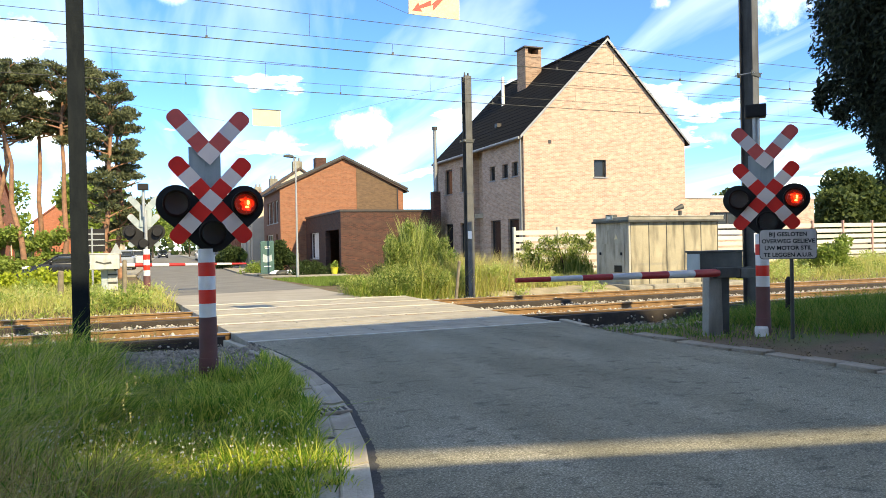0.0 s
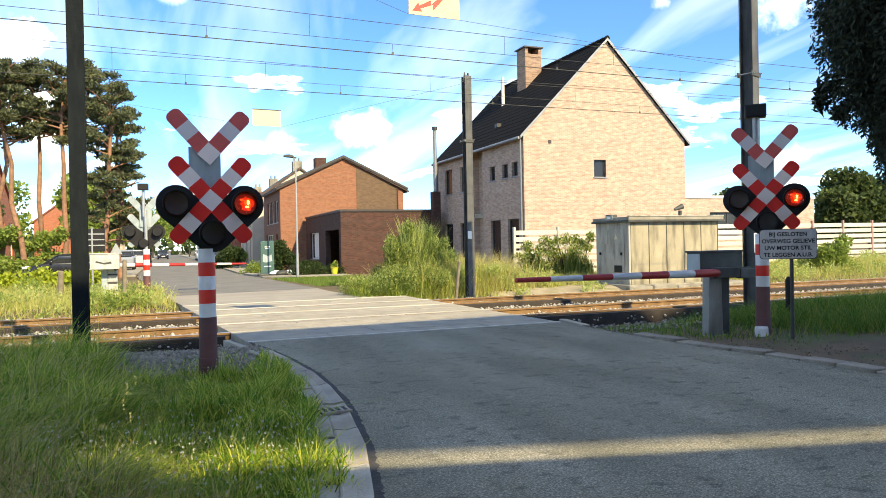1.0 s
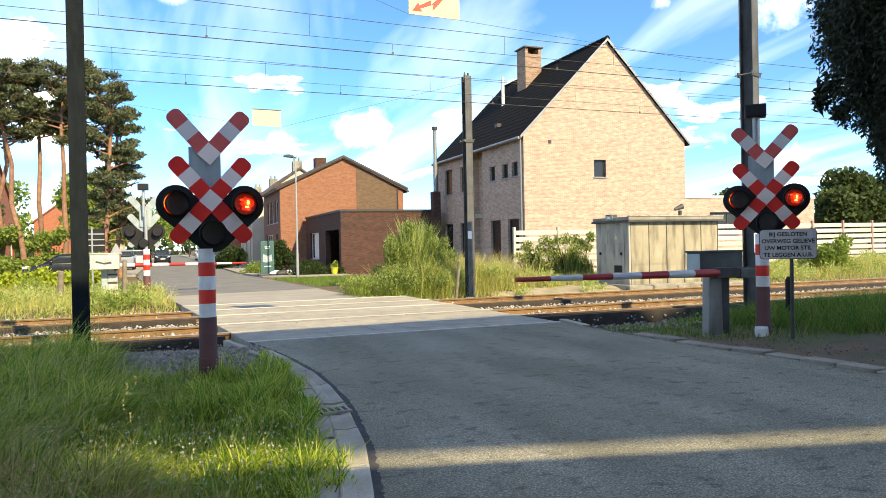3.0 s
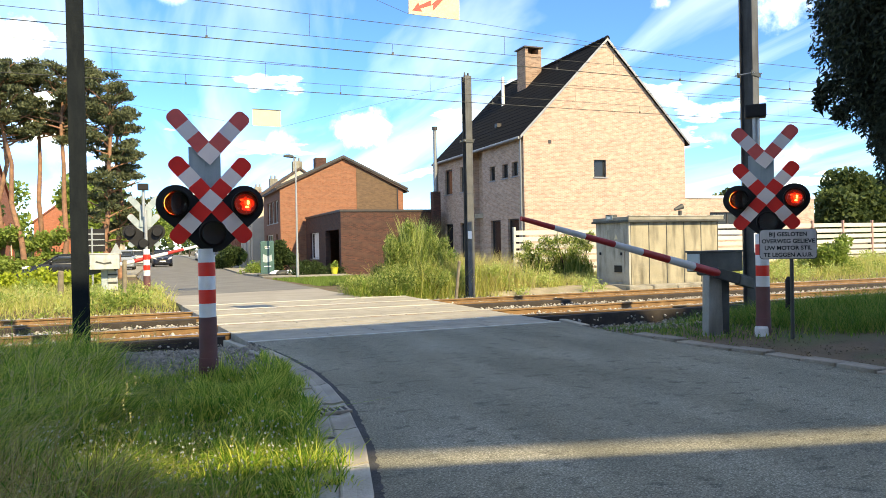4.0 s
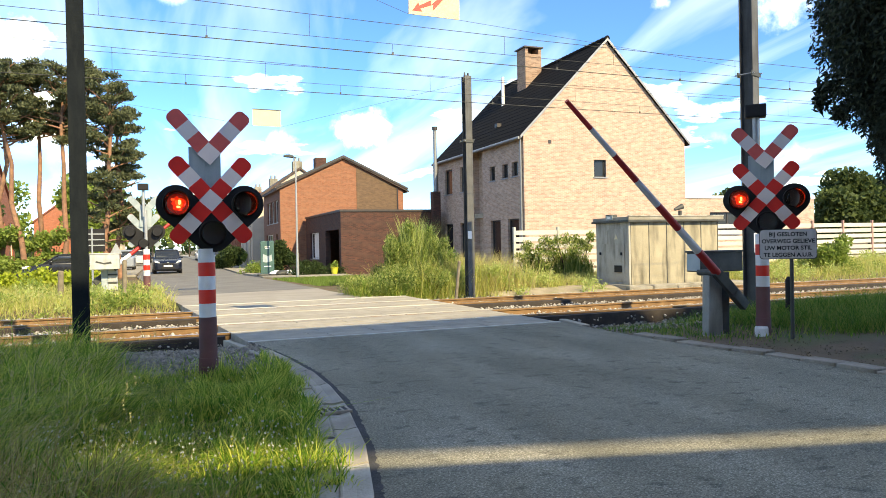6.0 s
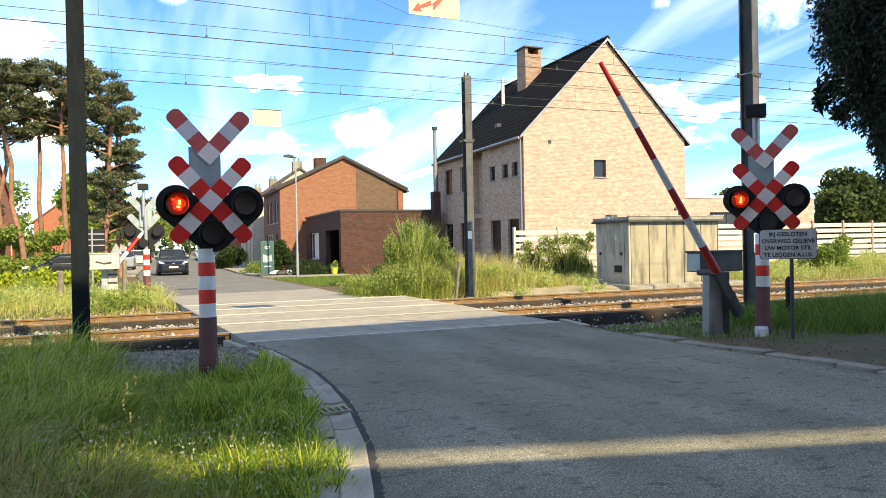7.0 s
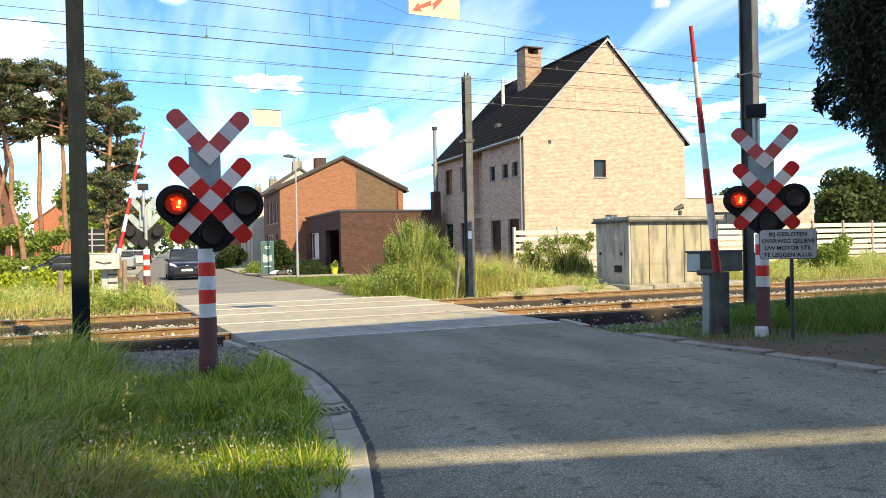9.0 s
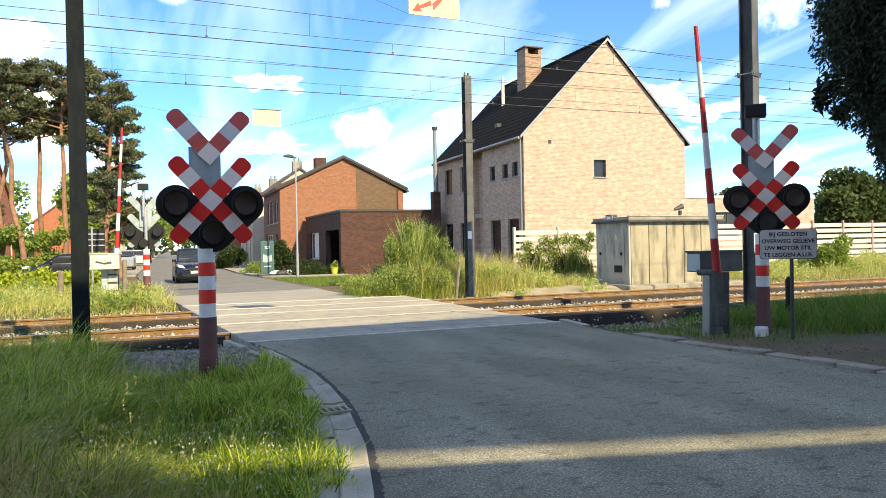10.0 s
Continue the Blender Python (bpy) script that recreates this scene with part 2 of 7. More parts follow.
concrete_old = material("concrete_old", (0.36, 0.335, 0.28), (0.22, 0.20, 0.155), 2.0, 0.9, bump=0.4, fine=40, island=0.10, dirt=((0.12, 0.115, 0.09), 1.4, (1, 1, 0.35)))
hut_paint = material("hut_paint", (0.40, 0.35, 0.245), (0.30, 0.265, 0.185), 1.6, 0.75, bump=0.2, dirt=((0.115, 0.10, 0.07), 1.5, (2.6, 2.6, 0.5)))
hut_grey = material("hut_grey", (0.44, 0.42, 0.365), (0.33, 0.31, 0.27), 1.6, 0.75, bump=0.2, dirt=((0.13, 0.12, 0.095), 1.5, (2.6, 2.6, 0.5)))
earth = material("earth", (0.16, 0.105, 0.055), (0.085, 0.06, 0.032), 1.6, 0.95, bump=0.8, fine=30, dirt=((0.10, 0.13, 0.04), 0.8, (1, 1, 1)))
ballast_mat = material("ballast_stone", (0.54, 0.50, 0.44), (0.31, 0.28, 0.245), 6, 0.9, bump=0.3, island=0.35)
ballast_soiled = material("ballast_soiled", (0.36, 0.32, 0.26), (0.17, 0.15, 0.12), 6, 0.95, bump=0.3, island=0.4)
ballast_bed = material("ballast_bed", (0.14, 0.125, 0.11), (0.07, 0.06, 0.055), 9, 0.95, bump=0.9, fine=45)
rust = material("rusty_rail", (0.27, 0.155, 0.065), (0.16, 0.09, 0.04), 5, 0.75, 0.1, 0.3)
rail_top = material("rail_running_face", (0.55, 0.53, 0.50), (0.42, 0.38, 0.33), 6, 0.3, 0.9, 0.05)
timber_dark = material("creosoted_timber", (0.055, 0.042, 0.032), (0.03, 0.024, 0.02), 5, 0.9, bump=0.6)
mast_paint = material("mast_paint", (0.008, 0.011, 0.014), (0.014, 0.018, 0.021), 3, 0.75, 0.0, 0.12, dirt=((0.017, 0.021, 0.023), 5.0, (3, 3, 0.6)), spec=0.06)
mast_grey = material("mast_grey", (0.13, 0.131, 0.128), (0.085, 0.086, 0.086), 3, 0.6, 0.1, 0.12, dirt=((0.05, 0.045, 0.042), 2.0, (3, 3, 0.3)), spec=0.25)
galv = material("galvanised", (0.42, 0.44, 0.45), (0.33, 0.35, 0.36), 5, 0.5, 0.5, 0.06)
galv_plate = material("galvanised_plate", (0.34, 0.40, 0.42), (0.28, 0.34, 0.36), 4, 0.55, 0.2, 0.04, dirt=((0.42, 0.47, 0.48), 2, (3, 1, 0.4)))
black_metal = material("black_metal", (0.013, 0.013, 0.015), (0.020, 0.020, 0.021), 6, 0.6, 0.0, 0.05, spec=0.25)
pale_grey = material("pale_grey_paint", (0.52, 0.53, 0.51), (0.43, 0.44, 0.42), 4, 0.6, 0, 0.06, dirt=((0.3, 0.29, 0.26), 3, (2, 2, 0.5)))
dark_metal = material("dark_weathered_metal", (0.075, 0.078, 0.072), (0.045, 0.047, 0.043), 4, 0.6, 0.2, 0.15)
sign_red = material("sign_red", (0.86, 0.022, 0.014), (0.78, 0.022, 0.016), 5, 0.45, 0, 0.02)
sign_red_old = material("sign_red_faded", (0.70, 0.11, 0.095), (0.62, 0.09, 0.08), 5, 0.5, 0, 0.02)
sign_white = material("sign_white", (0.92, 0.77, 0.71), (0.86, 0.71, 0.66), 5, 0.45, 0, 0.02)
sign_grey = material("sign_white_aged", (0.72, 0.66, 0.66), (0.66, 0.60, 0.60), 5, 0.5, 0, 0.02)
post_white = material("post_white", (0.78, 0.78, 0.80), (0.66, 0.66, 0.67), 7, 0.5, 0, 0.03, dirt=((0.62, 0.61, 0.59), 6, (1, 1, 1)))
post_red = material("post_red", (0.80, 0.028, 0.014), (0.70, 0.026, 0.014), 7, 0.5, 0, 0.03)
post_brown = material("post_rust_paint", (0.16, 0.062, 0.062), (0.11, 0.05, 0.05), 5, 0.7, 0, 0.15, dirt=((0.12, 0.065, 0.06), 6, (1, 1, 1)))
boom_red = material("boom_red", (0.44, 0.018, 0.018), (0.36, 0.016, 0.016), 5, 0.5, 0, 0.03)
boom_white = material("boom_white", (0.62, 0.61, 0.60), (0.52, 0.51, 0.50), 5, 0.5, 0, 0.03)
pedestal_grey = material("pedestal_grey", (0.30, 0.30, 0.28), (0.21, 0.21, 0.195), 3, 0.6, 0.2, 0.1, dirt=((0.12, 0.115, 0.10), 2, (2, 2, 0.5)))
cream = material("cream_panel", (0.66, 0.57, 0.37), (0.60, 0.52, 0.33), 4, 0.6, 0, 0.02)
# greyed so the unlit lens carries a pale painted reflection
lens_dark = glow_material("lens_unlit_sheen", (0.095, 0.078, 0.074), 0.0)
lens_lit = glow_material("lens_lit", (0.20, 0.010, 0.006), 0.35)
lens_halo = glow_material("lens_halo", (0.62, 0.020, 0.008), 0.6)
# teal paints the greenish reflection in the lower lens
lens_sheen = glow_material("lens_painted_sheen", (0.035, 0.05, 0.05), 0.0)
lens_core = glow_material("lens_filament", (1.0, 0.06, 0.02), 1.1)
lens_heart = glow_material("lens_heart", (1.0, 0.42, 0.12), 2.6)
lens_glass = glass_material("lens_glass", (0.9, 0.86, 0.85), 0.08)
pane_glass = material("window_glass", (0.02, 0.021, 0.022), (0.03, 0.03, 0.03), 0.7, 0.12, 0, 0.0, spec=0.4)
car_glass = material("car_glass", (0.02, 0.024, 0.026), (0.03, 0.034, 0.036), 2, 0.08, 0, 0.0, spec=0.9)
pale_brick = brick_material("pale_brick", (0.55, 0.39, 0.30), (0.38, 0.25, 0.19), (0.52, 0.435, 0.37))
chimney_brick = brick_material("chimney_brick", (0.40, 0.26, 0.18), (0.24, 0.145, 0.10), (0.36, 0.29, 0.23))
# the orange brick again, darkened for the shaded street wall
shaded_orange_brick = brick_material("shaded_orange_brick", (0.26, 0.115, 0.075), (0.19, 0.08, 0.052), (0.22, 0.14, 0.10))
orange_brick = brick_material("orange_brick", (0.33, 0.135, 0.072), (0.25, 0.094, 0.05), (0.28, 0.17, 0.115))
dark_brick = brick_material("dark_brick", (0.105, 0.041, 0.030), (0.048, 0.022, 0.018), (0.085, 0.055, 0.045))
red_brick = brick_material("red_brick", (0.46, 0.15, 0.08), (0.36, 0.11, 0.06), (0.36, 0.2, 0.14))
slate = material("roof_tile_black", (0.012, 0.012, 0.013), (0.019, 0.018, 0.018), 4, 0.95, 0, 0.2, island=0.15, spec=0.05)
brown_tile = material("roof_tile_brown", (0.10, 0.065, 0.05), (0.07, 0.05, 0.04), 4, 0.8, 0, 0.3)
red_tile = material("roof_tile_red", (0.30, 0.10, 0.06), (0.22, 0.08, 0.05), 4, 0.8, 0, 0.3)
dark_trim = material("dark_trim", (0.035, 0.03, 0.03), (0.05, 0.045, 0.045), 5, 0.5, 0, 0.05)
white_trim = material("white_trim", (0.85, 0.84, 0.82), (0.77, 0.76, 0.74), 5, 0.5, 0, 0.03)
notice_white = material("notice_white", (0.62, 0.60, 0.60), (0.54, 0.525, 0.525), 4, 0.6, 0, 0.04, dirt=((0.44, 0.42, 0.41), 3, (2, 2, 0.6)))
lead = material("zinc", (0.30, 0.31, 0.32), (0.24, 0.25, 0.26), 5, 0.5, 0.6, 0.05)
fence_slab = material("fence_concrete", (0.56, 0.535, 0.47), (0.46, 0.44, 0.385), 2.2, 0.85, 0, 0.2, island=0.10, dirt=((0.36, 0.34, 0.28), 1.2, (0.7, 0.7, 2.5)))
fence_post = material("fence_post", (0.40, 0.24, 0.22), (0.32, 0.2, 0.18), 4, 0.8, 0, 0.2)
wood_grey = material("weathered_wood", (0.26, 0.22, 0.16), (0.17, 0.14, 0.10), 6, 0.9, 0, 0.4)
bark_pine = material("pine_bark", (0.34, 0.175, 0.10), (0.18, 0.10, 0.065), 4, 0.9, 0, 0.6)
bark_dark = material("dark_bark", (0.07, 0.05, 0.035), (0.045, 0.034, 0.025), 6, 0.95, 0, 0.6)
grass_mat = leaf_material("grass_green", (0.065, 0.19, 0.014), (0.82, 0.76, 0.18), 0.5, (0.27, 0.41, 0.05))
brown_grass_mat = leaf_material("grass_brown", (0.22, 0.18, 0.06), (0.62, 0.50, 0.25), 0.4, (0.40, 0.34, 0.12))
hay_mat = leaf_material("grass_dry", (0.62, 0.52, 0.27), (0.42, 0.40, 0.13), 0.45)
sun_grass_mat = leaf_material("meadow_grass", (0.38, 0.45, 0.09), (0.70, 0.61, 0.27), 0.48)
leaf_green = leaf_material("shrub_leaf", (0.16, 0.25, 0.045), (0.34, 0.41, 0.11), 0.45)
leaf_deep = leaf_material("deep_green_leaf", (0.035, 0.06, 0.018), (0.12, 0.155, 0.045), 0.35)
leaf_fresh = leaf_material("fresh_leaf", (0.07, 0.13, 0.022), (0.50, 0.52, 0.19), 0.45, (0.21, 0.29, 0.07))
leaf_lime = leaf_material("lime_hedge_leaf", (0.30, 0.38, 0.03), (0.40, 0.44, 0.07))
willow_leaf = leaf_material("willow_leaf", (0.36, 0.47, 0.11), (0.62, 0.64, 0.28), 0.48)
leaf_dark = leaf_material("dark_leaf", (0.03, 0.055, 0.018), (0.055, 0.085, 0.025))
needle = leaf_material("pine_needle", (0.055, 0.075, 0.038), (0.155, 0.165, 0.08), 0.25)
needle_dark = leaf_material("conifer_spray", (0.014, 0.024, 0.016), (0.060, 0.078, 0.046), 0.2)
# verge grass with the conifer's shade put into its darker greens
shade_grass_mat = leaf_material("shade_grass", (0.045, 0.13, 0.018), (0.34, 0.36, 0.09), 0.45, (0.12, 0.24, 0.03))
flower_white = leaf_material("flower_petal", (0.75, 0.72, 0.66), (0.62, 0.6, 0.5), 0.3)
flower_yellow = leaf_material("flower_yellow", (0.6, 0.5, 0.06), (0.7, 0.62, 0.2), 0.3)


# ---- building blocks ----
def part(name, bm, mat, parent=None, label="", at=None, smooth=False):
    """Links a bmesh as one mesh object, under a thing or a part when one is given."""
    me = bpy.data.meshes.new(name)
    bm.normal_update()
    bm.to_mesh(me)
    bm.free()
    for m in (mat if isinstance(mat, (list, tuple)) else (mat,)):
        me.materials.append(m)
    if smooth:
        me.shade_smooth()
    ob = new(name, me)
    ob.parent = parent
    if at is not None:
        ob.matrix_basis = at
    if label:
        tagged(ob, label)
    return ob


def piece(name, like, parent, at):
    """One more piece on a mesh that is already there."""
    ob = new(name, like)
    ob.parent = parent
    ob.matrix_basis = at
    return ob


def thing(name, at, label, category, group="", kind=""):
    ob = new(name)
    ob.matrix_basis = at
    ob.empty_display_size = 0.1
    return tagged(ob, label, category, group, kind)


def bx(bm, x0, y0, z0, x1, y1, z1, bevel=0.0, mat=0):
    vs = [bm.verts.new((x, y, z)) for x in (x0, x1) for y in (y0, y1) for z in (z0, z1)]
    fs = [bm.faces.new([vs[i] for i in f]) for f in ((0, 1, 3, 2), (4, 6, 7, 5), (0, 4, 5, 1), (2, 3, 7, 6), (0, 2, 6, 4), (1, 5, 7, 3))]
    for f in fs:
        f.material_index = mat
    if bevel:
        es = list({e for f in fs for e in f.edges})
        bmesh.ops.bevel(bm, geom=es, offset=bevel, segments=2, affect="EDGES", profile=0.6)
    return bm


def box(*a, **k):
    return bx(bmesh.new(), *a, **k)


def rod(bm, p, q, r0, r1=None, seg=12, mat=0, cap=True):
    """A round bar from p to q, tapered when r1 is given."""
    p, q = Vector(p), Vector(q)
    r1 = r0 if r1 is None else r1
    m = (q - p).to_track_quat("Z", "Y").to_matrix()
    rings = []
    for c, r in ((p, r0), (q, r1)):
        rings.append([bm.verts.new(c + m @ Vector((r * math.cos(2 * math.pi * i / seg), r * math.sin(2 * math.pi * i / seg), 0))) for i in range(seg)])
    for i in range(seg):
        f = bm.faces.new((rings[0][i], rings[0][(i + 1) % seg], rings[1][(i + 1) % seg], rings[1][i]))
        f.material_index, f.smooth = mat, True
    if cap:
        for ring, flip in ((rings[0], True), (rings[1], False)):
            own = [bm.verts.new(v.co) for v in ring]
            bm.faces.new(own[::-1] if flip else own).material_index = mat
    return bm


def tube(bm, pts, r, seg=8, mat=0):
    for p, q in zip(pts[:-1], pts[1:]):
        rod(bm, p, q, r, r, seg, mat)
    return bm


def slab(bm, outline, y0, y1, mat=0, plane="xz", bevel=0.0):
    """A flat outline given depth: in x and z between y0 and y1, or in x and y between z0 and z1."""
    put = (lambda a, b, d: (a, d, b)) if plane == "xz" else (lambda a, b, d: (a, b, d))
    if plane == "yz":
        put = lambda a, b, d: (d, a, b)
    A = [bm.verts.new(put(a, b, y0)) for a, b in outline]
    B = [bm.verts.new(put(a, b, y1)) for a, b in outline]
    fs = [bm.faces.new(A), bm.faces.new(B[::-1])]
    n = len(A)
    for i in range(n):
        fs.append(bm.faces.new((A[i], B[i], B[(i + 1) % n], A[(i + 1) % n])))
    bmesh.ops.recalc_face_normals(bm, faces=fs)
    for f in fs:
        f.material_index = mat
    if bevel:
        bmesh.ops.bevel(bm, geom=list({e for f in fs for e in f.edges}), offset=bevel, segments=1, affect="EDGES")
    return bm


def soup(name, verts, faces, mat, parent=None):
    """One mesh out of many small loose faces."""
    me = bpy.data.meshes.new(name)
    nv, nf, k = len(verts), len(faces), faces.shape[1]
    me.vertices.add(nv); me.vertices.foreach_set("co", np.ascontiguousarray(verts, dtype=np.float32).ravel())
    me.loops.add(nf * k); me.loops.foreach_set("vertex_index", np.ascontiguousarray(faces, dtype=np.int32).ravel())
    me.polygons.add(nf)
    me.polygons.foreach_set("loop_start", np.arange(0, nf * k, k, dtype=np.int32))
    me.update(calc_edges=True)
    me.materials.append(mat)
    ob = new(name, me)
    ob.parent = parent
    return ob


def blades(name, xy, z, height, width, mat, seed, lean=0.35, wind=(0.12, 0.0)):
    """Grass: bent blades of two quads and a tip at the given places."""
    r = np.random.default_rng(seed)
    n = len(xy)
    h = height if isinstance(height, np.ndarray) else r.uniform(height[0], height[1], n)
    w = r.uniform(0.6, 1.3, n) * width
    a = r.uniform(0, 2 * np.pi, n)
    l = r.normal(0, lean, (n, 2)) + np.array(wind)
    side = np.stack([np.cos(a), np.sin(a), np.zeros(n)], 1) * w[:, None] * 0.5
    base = np.column_stack([xy, np.broadcast_to(z, n)])
    mid = base + np.column_stack([l * h[:, None] * 0.32, h * 0.55])
    tip = base + np.column_stack([l * h[:, None], h * (1 - 0.25 * np.clip((l ** 2).sum(1), 0, 1.5))])
    V = np.stack([base - side, base + side, mid + side * 0.8, mid - side * 0.8, tip], 1).reshape(-1, 3)
    i = np.arange(n) * 5
    F = np.concatenate([np.stack([i, i + 1, i + 2], 1), np.stack([i, i + 2, i + 3], 1), np.stack([i + 3, i + 2, i + 4], 1)])
    return soup(name, V, F, mat)


def leaf_cloud(name, blobs, n, size, mat, parent, seed, long=1.6, droop=0.0, shell=0.55, up=0.0):
    """A crown: small leaf sprays scattered through uneven lumps (centre, radii)."""
    r = np.random.default_rng(seed)
    vol = np.array([b[1][0] * b[1][1] * b[1][2] for b in blobs]) ** 0.75
    pick = r.choice(len(blobs), n, p=vol / vol.sum())
    C = np.array([b[0] for b in blobs])[pick]
    R = np.array([b[1] for b in blobs])[pick]
    d = r.normal(size=(n, 3)); d /= np.linalg.norm(d, axis=1)[:, None]
    rad = shell + (1.12 - shell) * r.random(n) ** 0.8
    P = C + d * R * rad[:, None]
    ax = r.normal(size=(n, 3)) + d * 0.8; ax[:, 2] += up - droop
    ax /= np.linalg.norm(ax, axis=1)[:, None]
    s = np.cross(ax, r.normal(size=(n, 3))); s /= np.linalg.norm(s, axis=1)[:, None]
    k = size * r.uniform(0.55, 1.35, n)[:, None]
    V = np.stack([P - ax * k * long * 0.5, P + s * k * 0.5, P + ax * k * long * 0.5, P - s * k * 0.5], 1).reshape(-1, 3)
    i = np.arange(n) * 4
    return soup(name, V, np.stack([i, i + 1, i + 2, i + 3], 1), mat, parent)


def lumps(seed, centre, spread, n, r0, r1, flat=1.0):
    r = np.random.default_rng(seed)
    out = []
    for _ in range(n):
        d = r.uniform(-1, 1, 3)
        q = r.uniform(r0, r1)
        out.append((tuple(np.array(centre) + d * np.array(spread)), (q, q, q * flat)))
    return out


# ---- ground, road and tracks ----
def smooth_step(a, b, v):
    t = np.clip((v - a) / (b - a), 0, 1)
    return t * t * (3 - 2 * t)


def ground_z(x, y):
    """Height of the ground: a sunken track bed, verges that roll a little."""
    x, y = np.asarray(x, float), np.asarray(y, float)
    left = smooth_step(6.5, 4.0, x)
    bed = (left * smooth_step(11.5, 12.5, y) + (1 - left) * smooth_step(10.4, 12.0, y)) * (1 - smooth_step(20.2, 21.6, y))
    z = -0.05 - 0.24 * bed
    z = z + 0.16 * smooth_step(0.2, -2.5, x) * smooth_step(11.8, 9.5, y) * smooth_step(-2.0, 2.5, y)
    z = z + 0.10 * smooth_step(8.0, 10.5, x) * smooth_step(11.8, 9.5, y)
    z = z + 0.02 * np.sin(x * 1.7 + y * 0.6) * np.cos(y * 1.3 - x * 0.4)
    z = z + 0.25 * smooth_step(16, 34, x) * smooth_step(21.5, 25, y)
    return z


def build_ground():
    def axis(fine0, fine1, step, far):
        f = np.arange(fine0, fine1, step)
        g = fine1 + np.geomspace(step, far, 26)
        h = fine0 - np.geomspace(step, far, 26)[::-1]
        return np.concatenate([h, f, g])
    xs, ys = axis(-14, 36, 0.4, 2500), axis(-6, 44, 0.4, 2500)
    X, Y = np.meshgrid(xs, ys, indexing="ij")
    V = np.stack([X, Y, ground_z(X, Y)], -1).reshape(-1, 3)
    n = len(ys)
    i, j = np.meshgrid(np.arange(len(xs) - 1), np.arange(n - 1), indexing="ij")
    a = (i * n + j).ravel()
    ob = soup("ground", V, np.stack([a, a + n, a + n + 1, a + 1], 1), earth)
    tagged(ob, "earthy ground with short grass reaching to the horizon", "ground", kind="structure")


build_ground()
KERB_LEFT = [(-3.2, -5.0), (-1.3, -1.5), (0.05, 1.0), (0.72, 2.6), (1.17, 4.14), (1.41, 5.22), (1.60, 6.59), (1.66, 7.6), (1.67, 8.56), (1.58, 9.7), (1.44, 10.77), (1.23, 11.9)]
KERB_RIGHT = [(6.95, 11.9), (6.95, 9.6), (7.00, 8.05), (7.22, 6.77), (7.24, 5.51), (7.5, 3.4), (8.4, 0.0), (10.5, -5.0)]


def resample(pts, step):
    out, carry = [Vector((*pts[0], 0))], 0.0
    for p, q in zip(pts[:-1], pts[1:]):
        p, q = Vector((*p, 0)), Vector((*q, 0))
        d, s = (q - p).length, step - carry
        while s <= d:
            out.append(p.lerp(q, s / d))
            s += step
        carry = d - (s - step)
    return out


def build_road():
    ob = part("road", slab(bmesh.new(), KERB_LEFT + KERB_RIGHT, -0.4, 0.0, plane="xy"), asphalt)
    tagged(ob, "worn grey asphalt road leading up to the crossing", "road", kind="structure")
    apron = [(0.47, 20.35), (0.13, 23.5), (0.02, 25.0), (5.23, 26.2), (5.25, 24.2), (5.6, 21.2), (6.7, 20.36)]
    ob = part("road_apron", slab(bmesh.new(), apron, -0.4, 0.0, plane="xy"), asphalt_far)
    tagged(ob, "pale asphalt apron behind the crossing", "road", kind="structure")
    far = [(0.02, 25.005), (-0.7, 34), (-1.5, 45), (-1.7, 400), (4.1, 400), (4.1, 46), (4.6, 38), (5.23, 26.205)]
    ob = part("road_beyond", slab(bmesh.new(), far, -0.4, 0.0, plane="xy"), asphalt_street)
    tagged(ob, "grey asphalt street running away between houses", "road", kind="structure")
    patch = [(4.75, 38), (4.25, 46), (4.25, 400), (6.6, 400), (6.6, 47), (6.9, 41), (9.1, 41), (9.1, 36.2), (6.2, 36.2)]
    ob = part("pavement", slab(bmesh.new(), patch, -0.3, 0.05, plane="xy", bevel=0.0), concrete)
    tagged(ob, "light concrete pavement with a low kerb", "pavement", kind="structure")
    ob = part("pavement", slab(bmesh.new(), [(-3.4, 47), (-3.4, 400), (-1.75, 400), (-1.6, 47)], -0.3, 0.05, plane="xy"), concrete)
    tagged(ob, "light concrete pavement along the far street", "pavement", kind="structure")


build_road()


tar = material("tar", (0.055, 0.053, 0.05), (0.035, 0.034, 0.033), 6, 0.85, bump=0.8, fine=80)


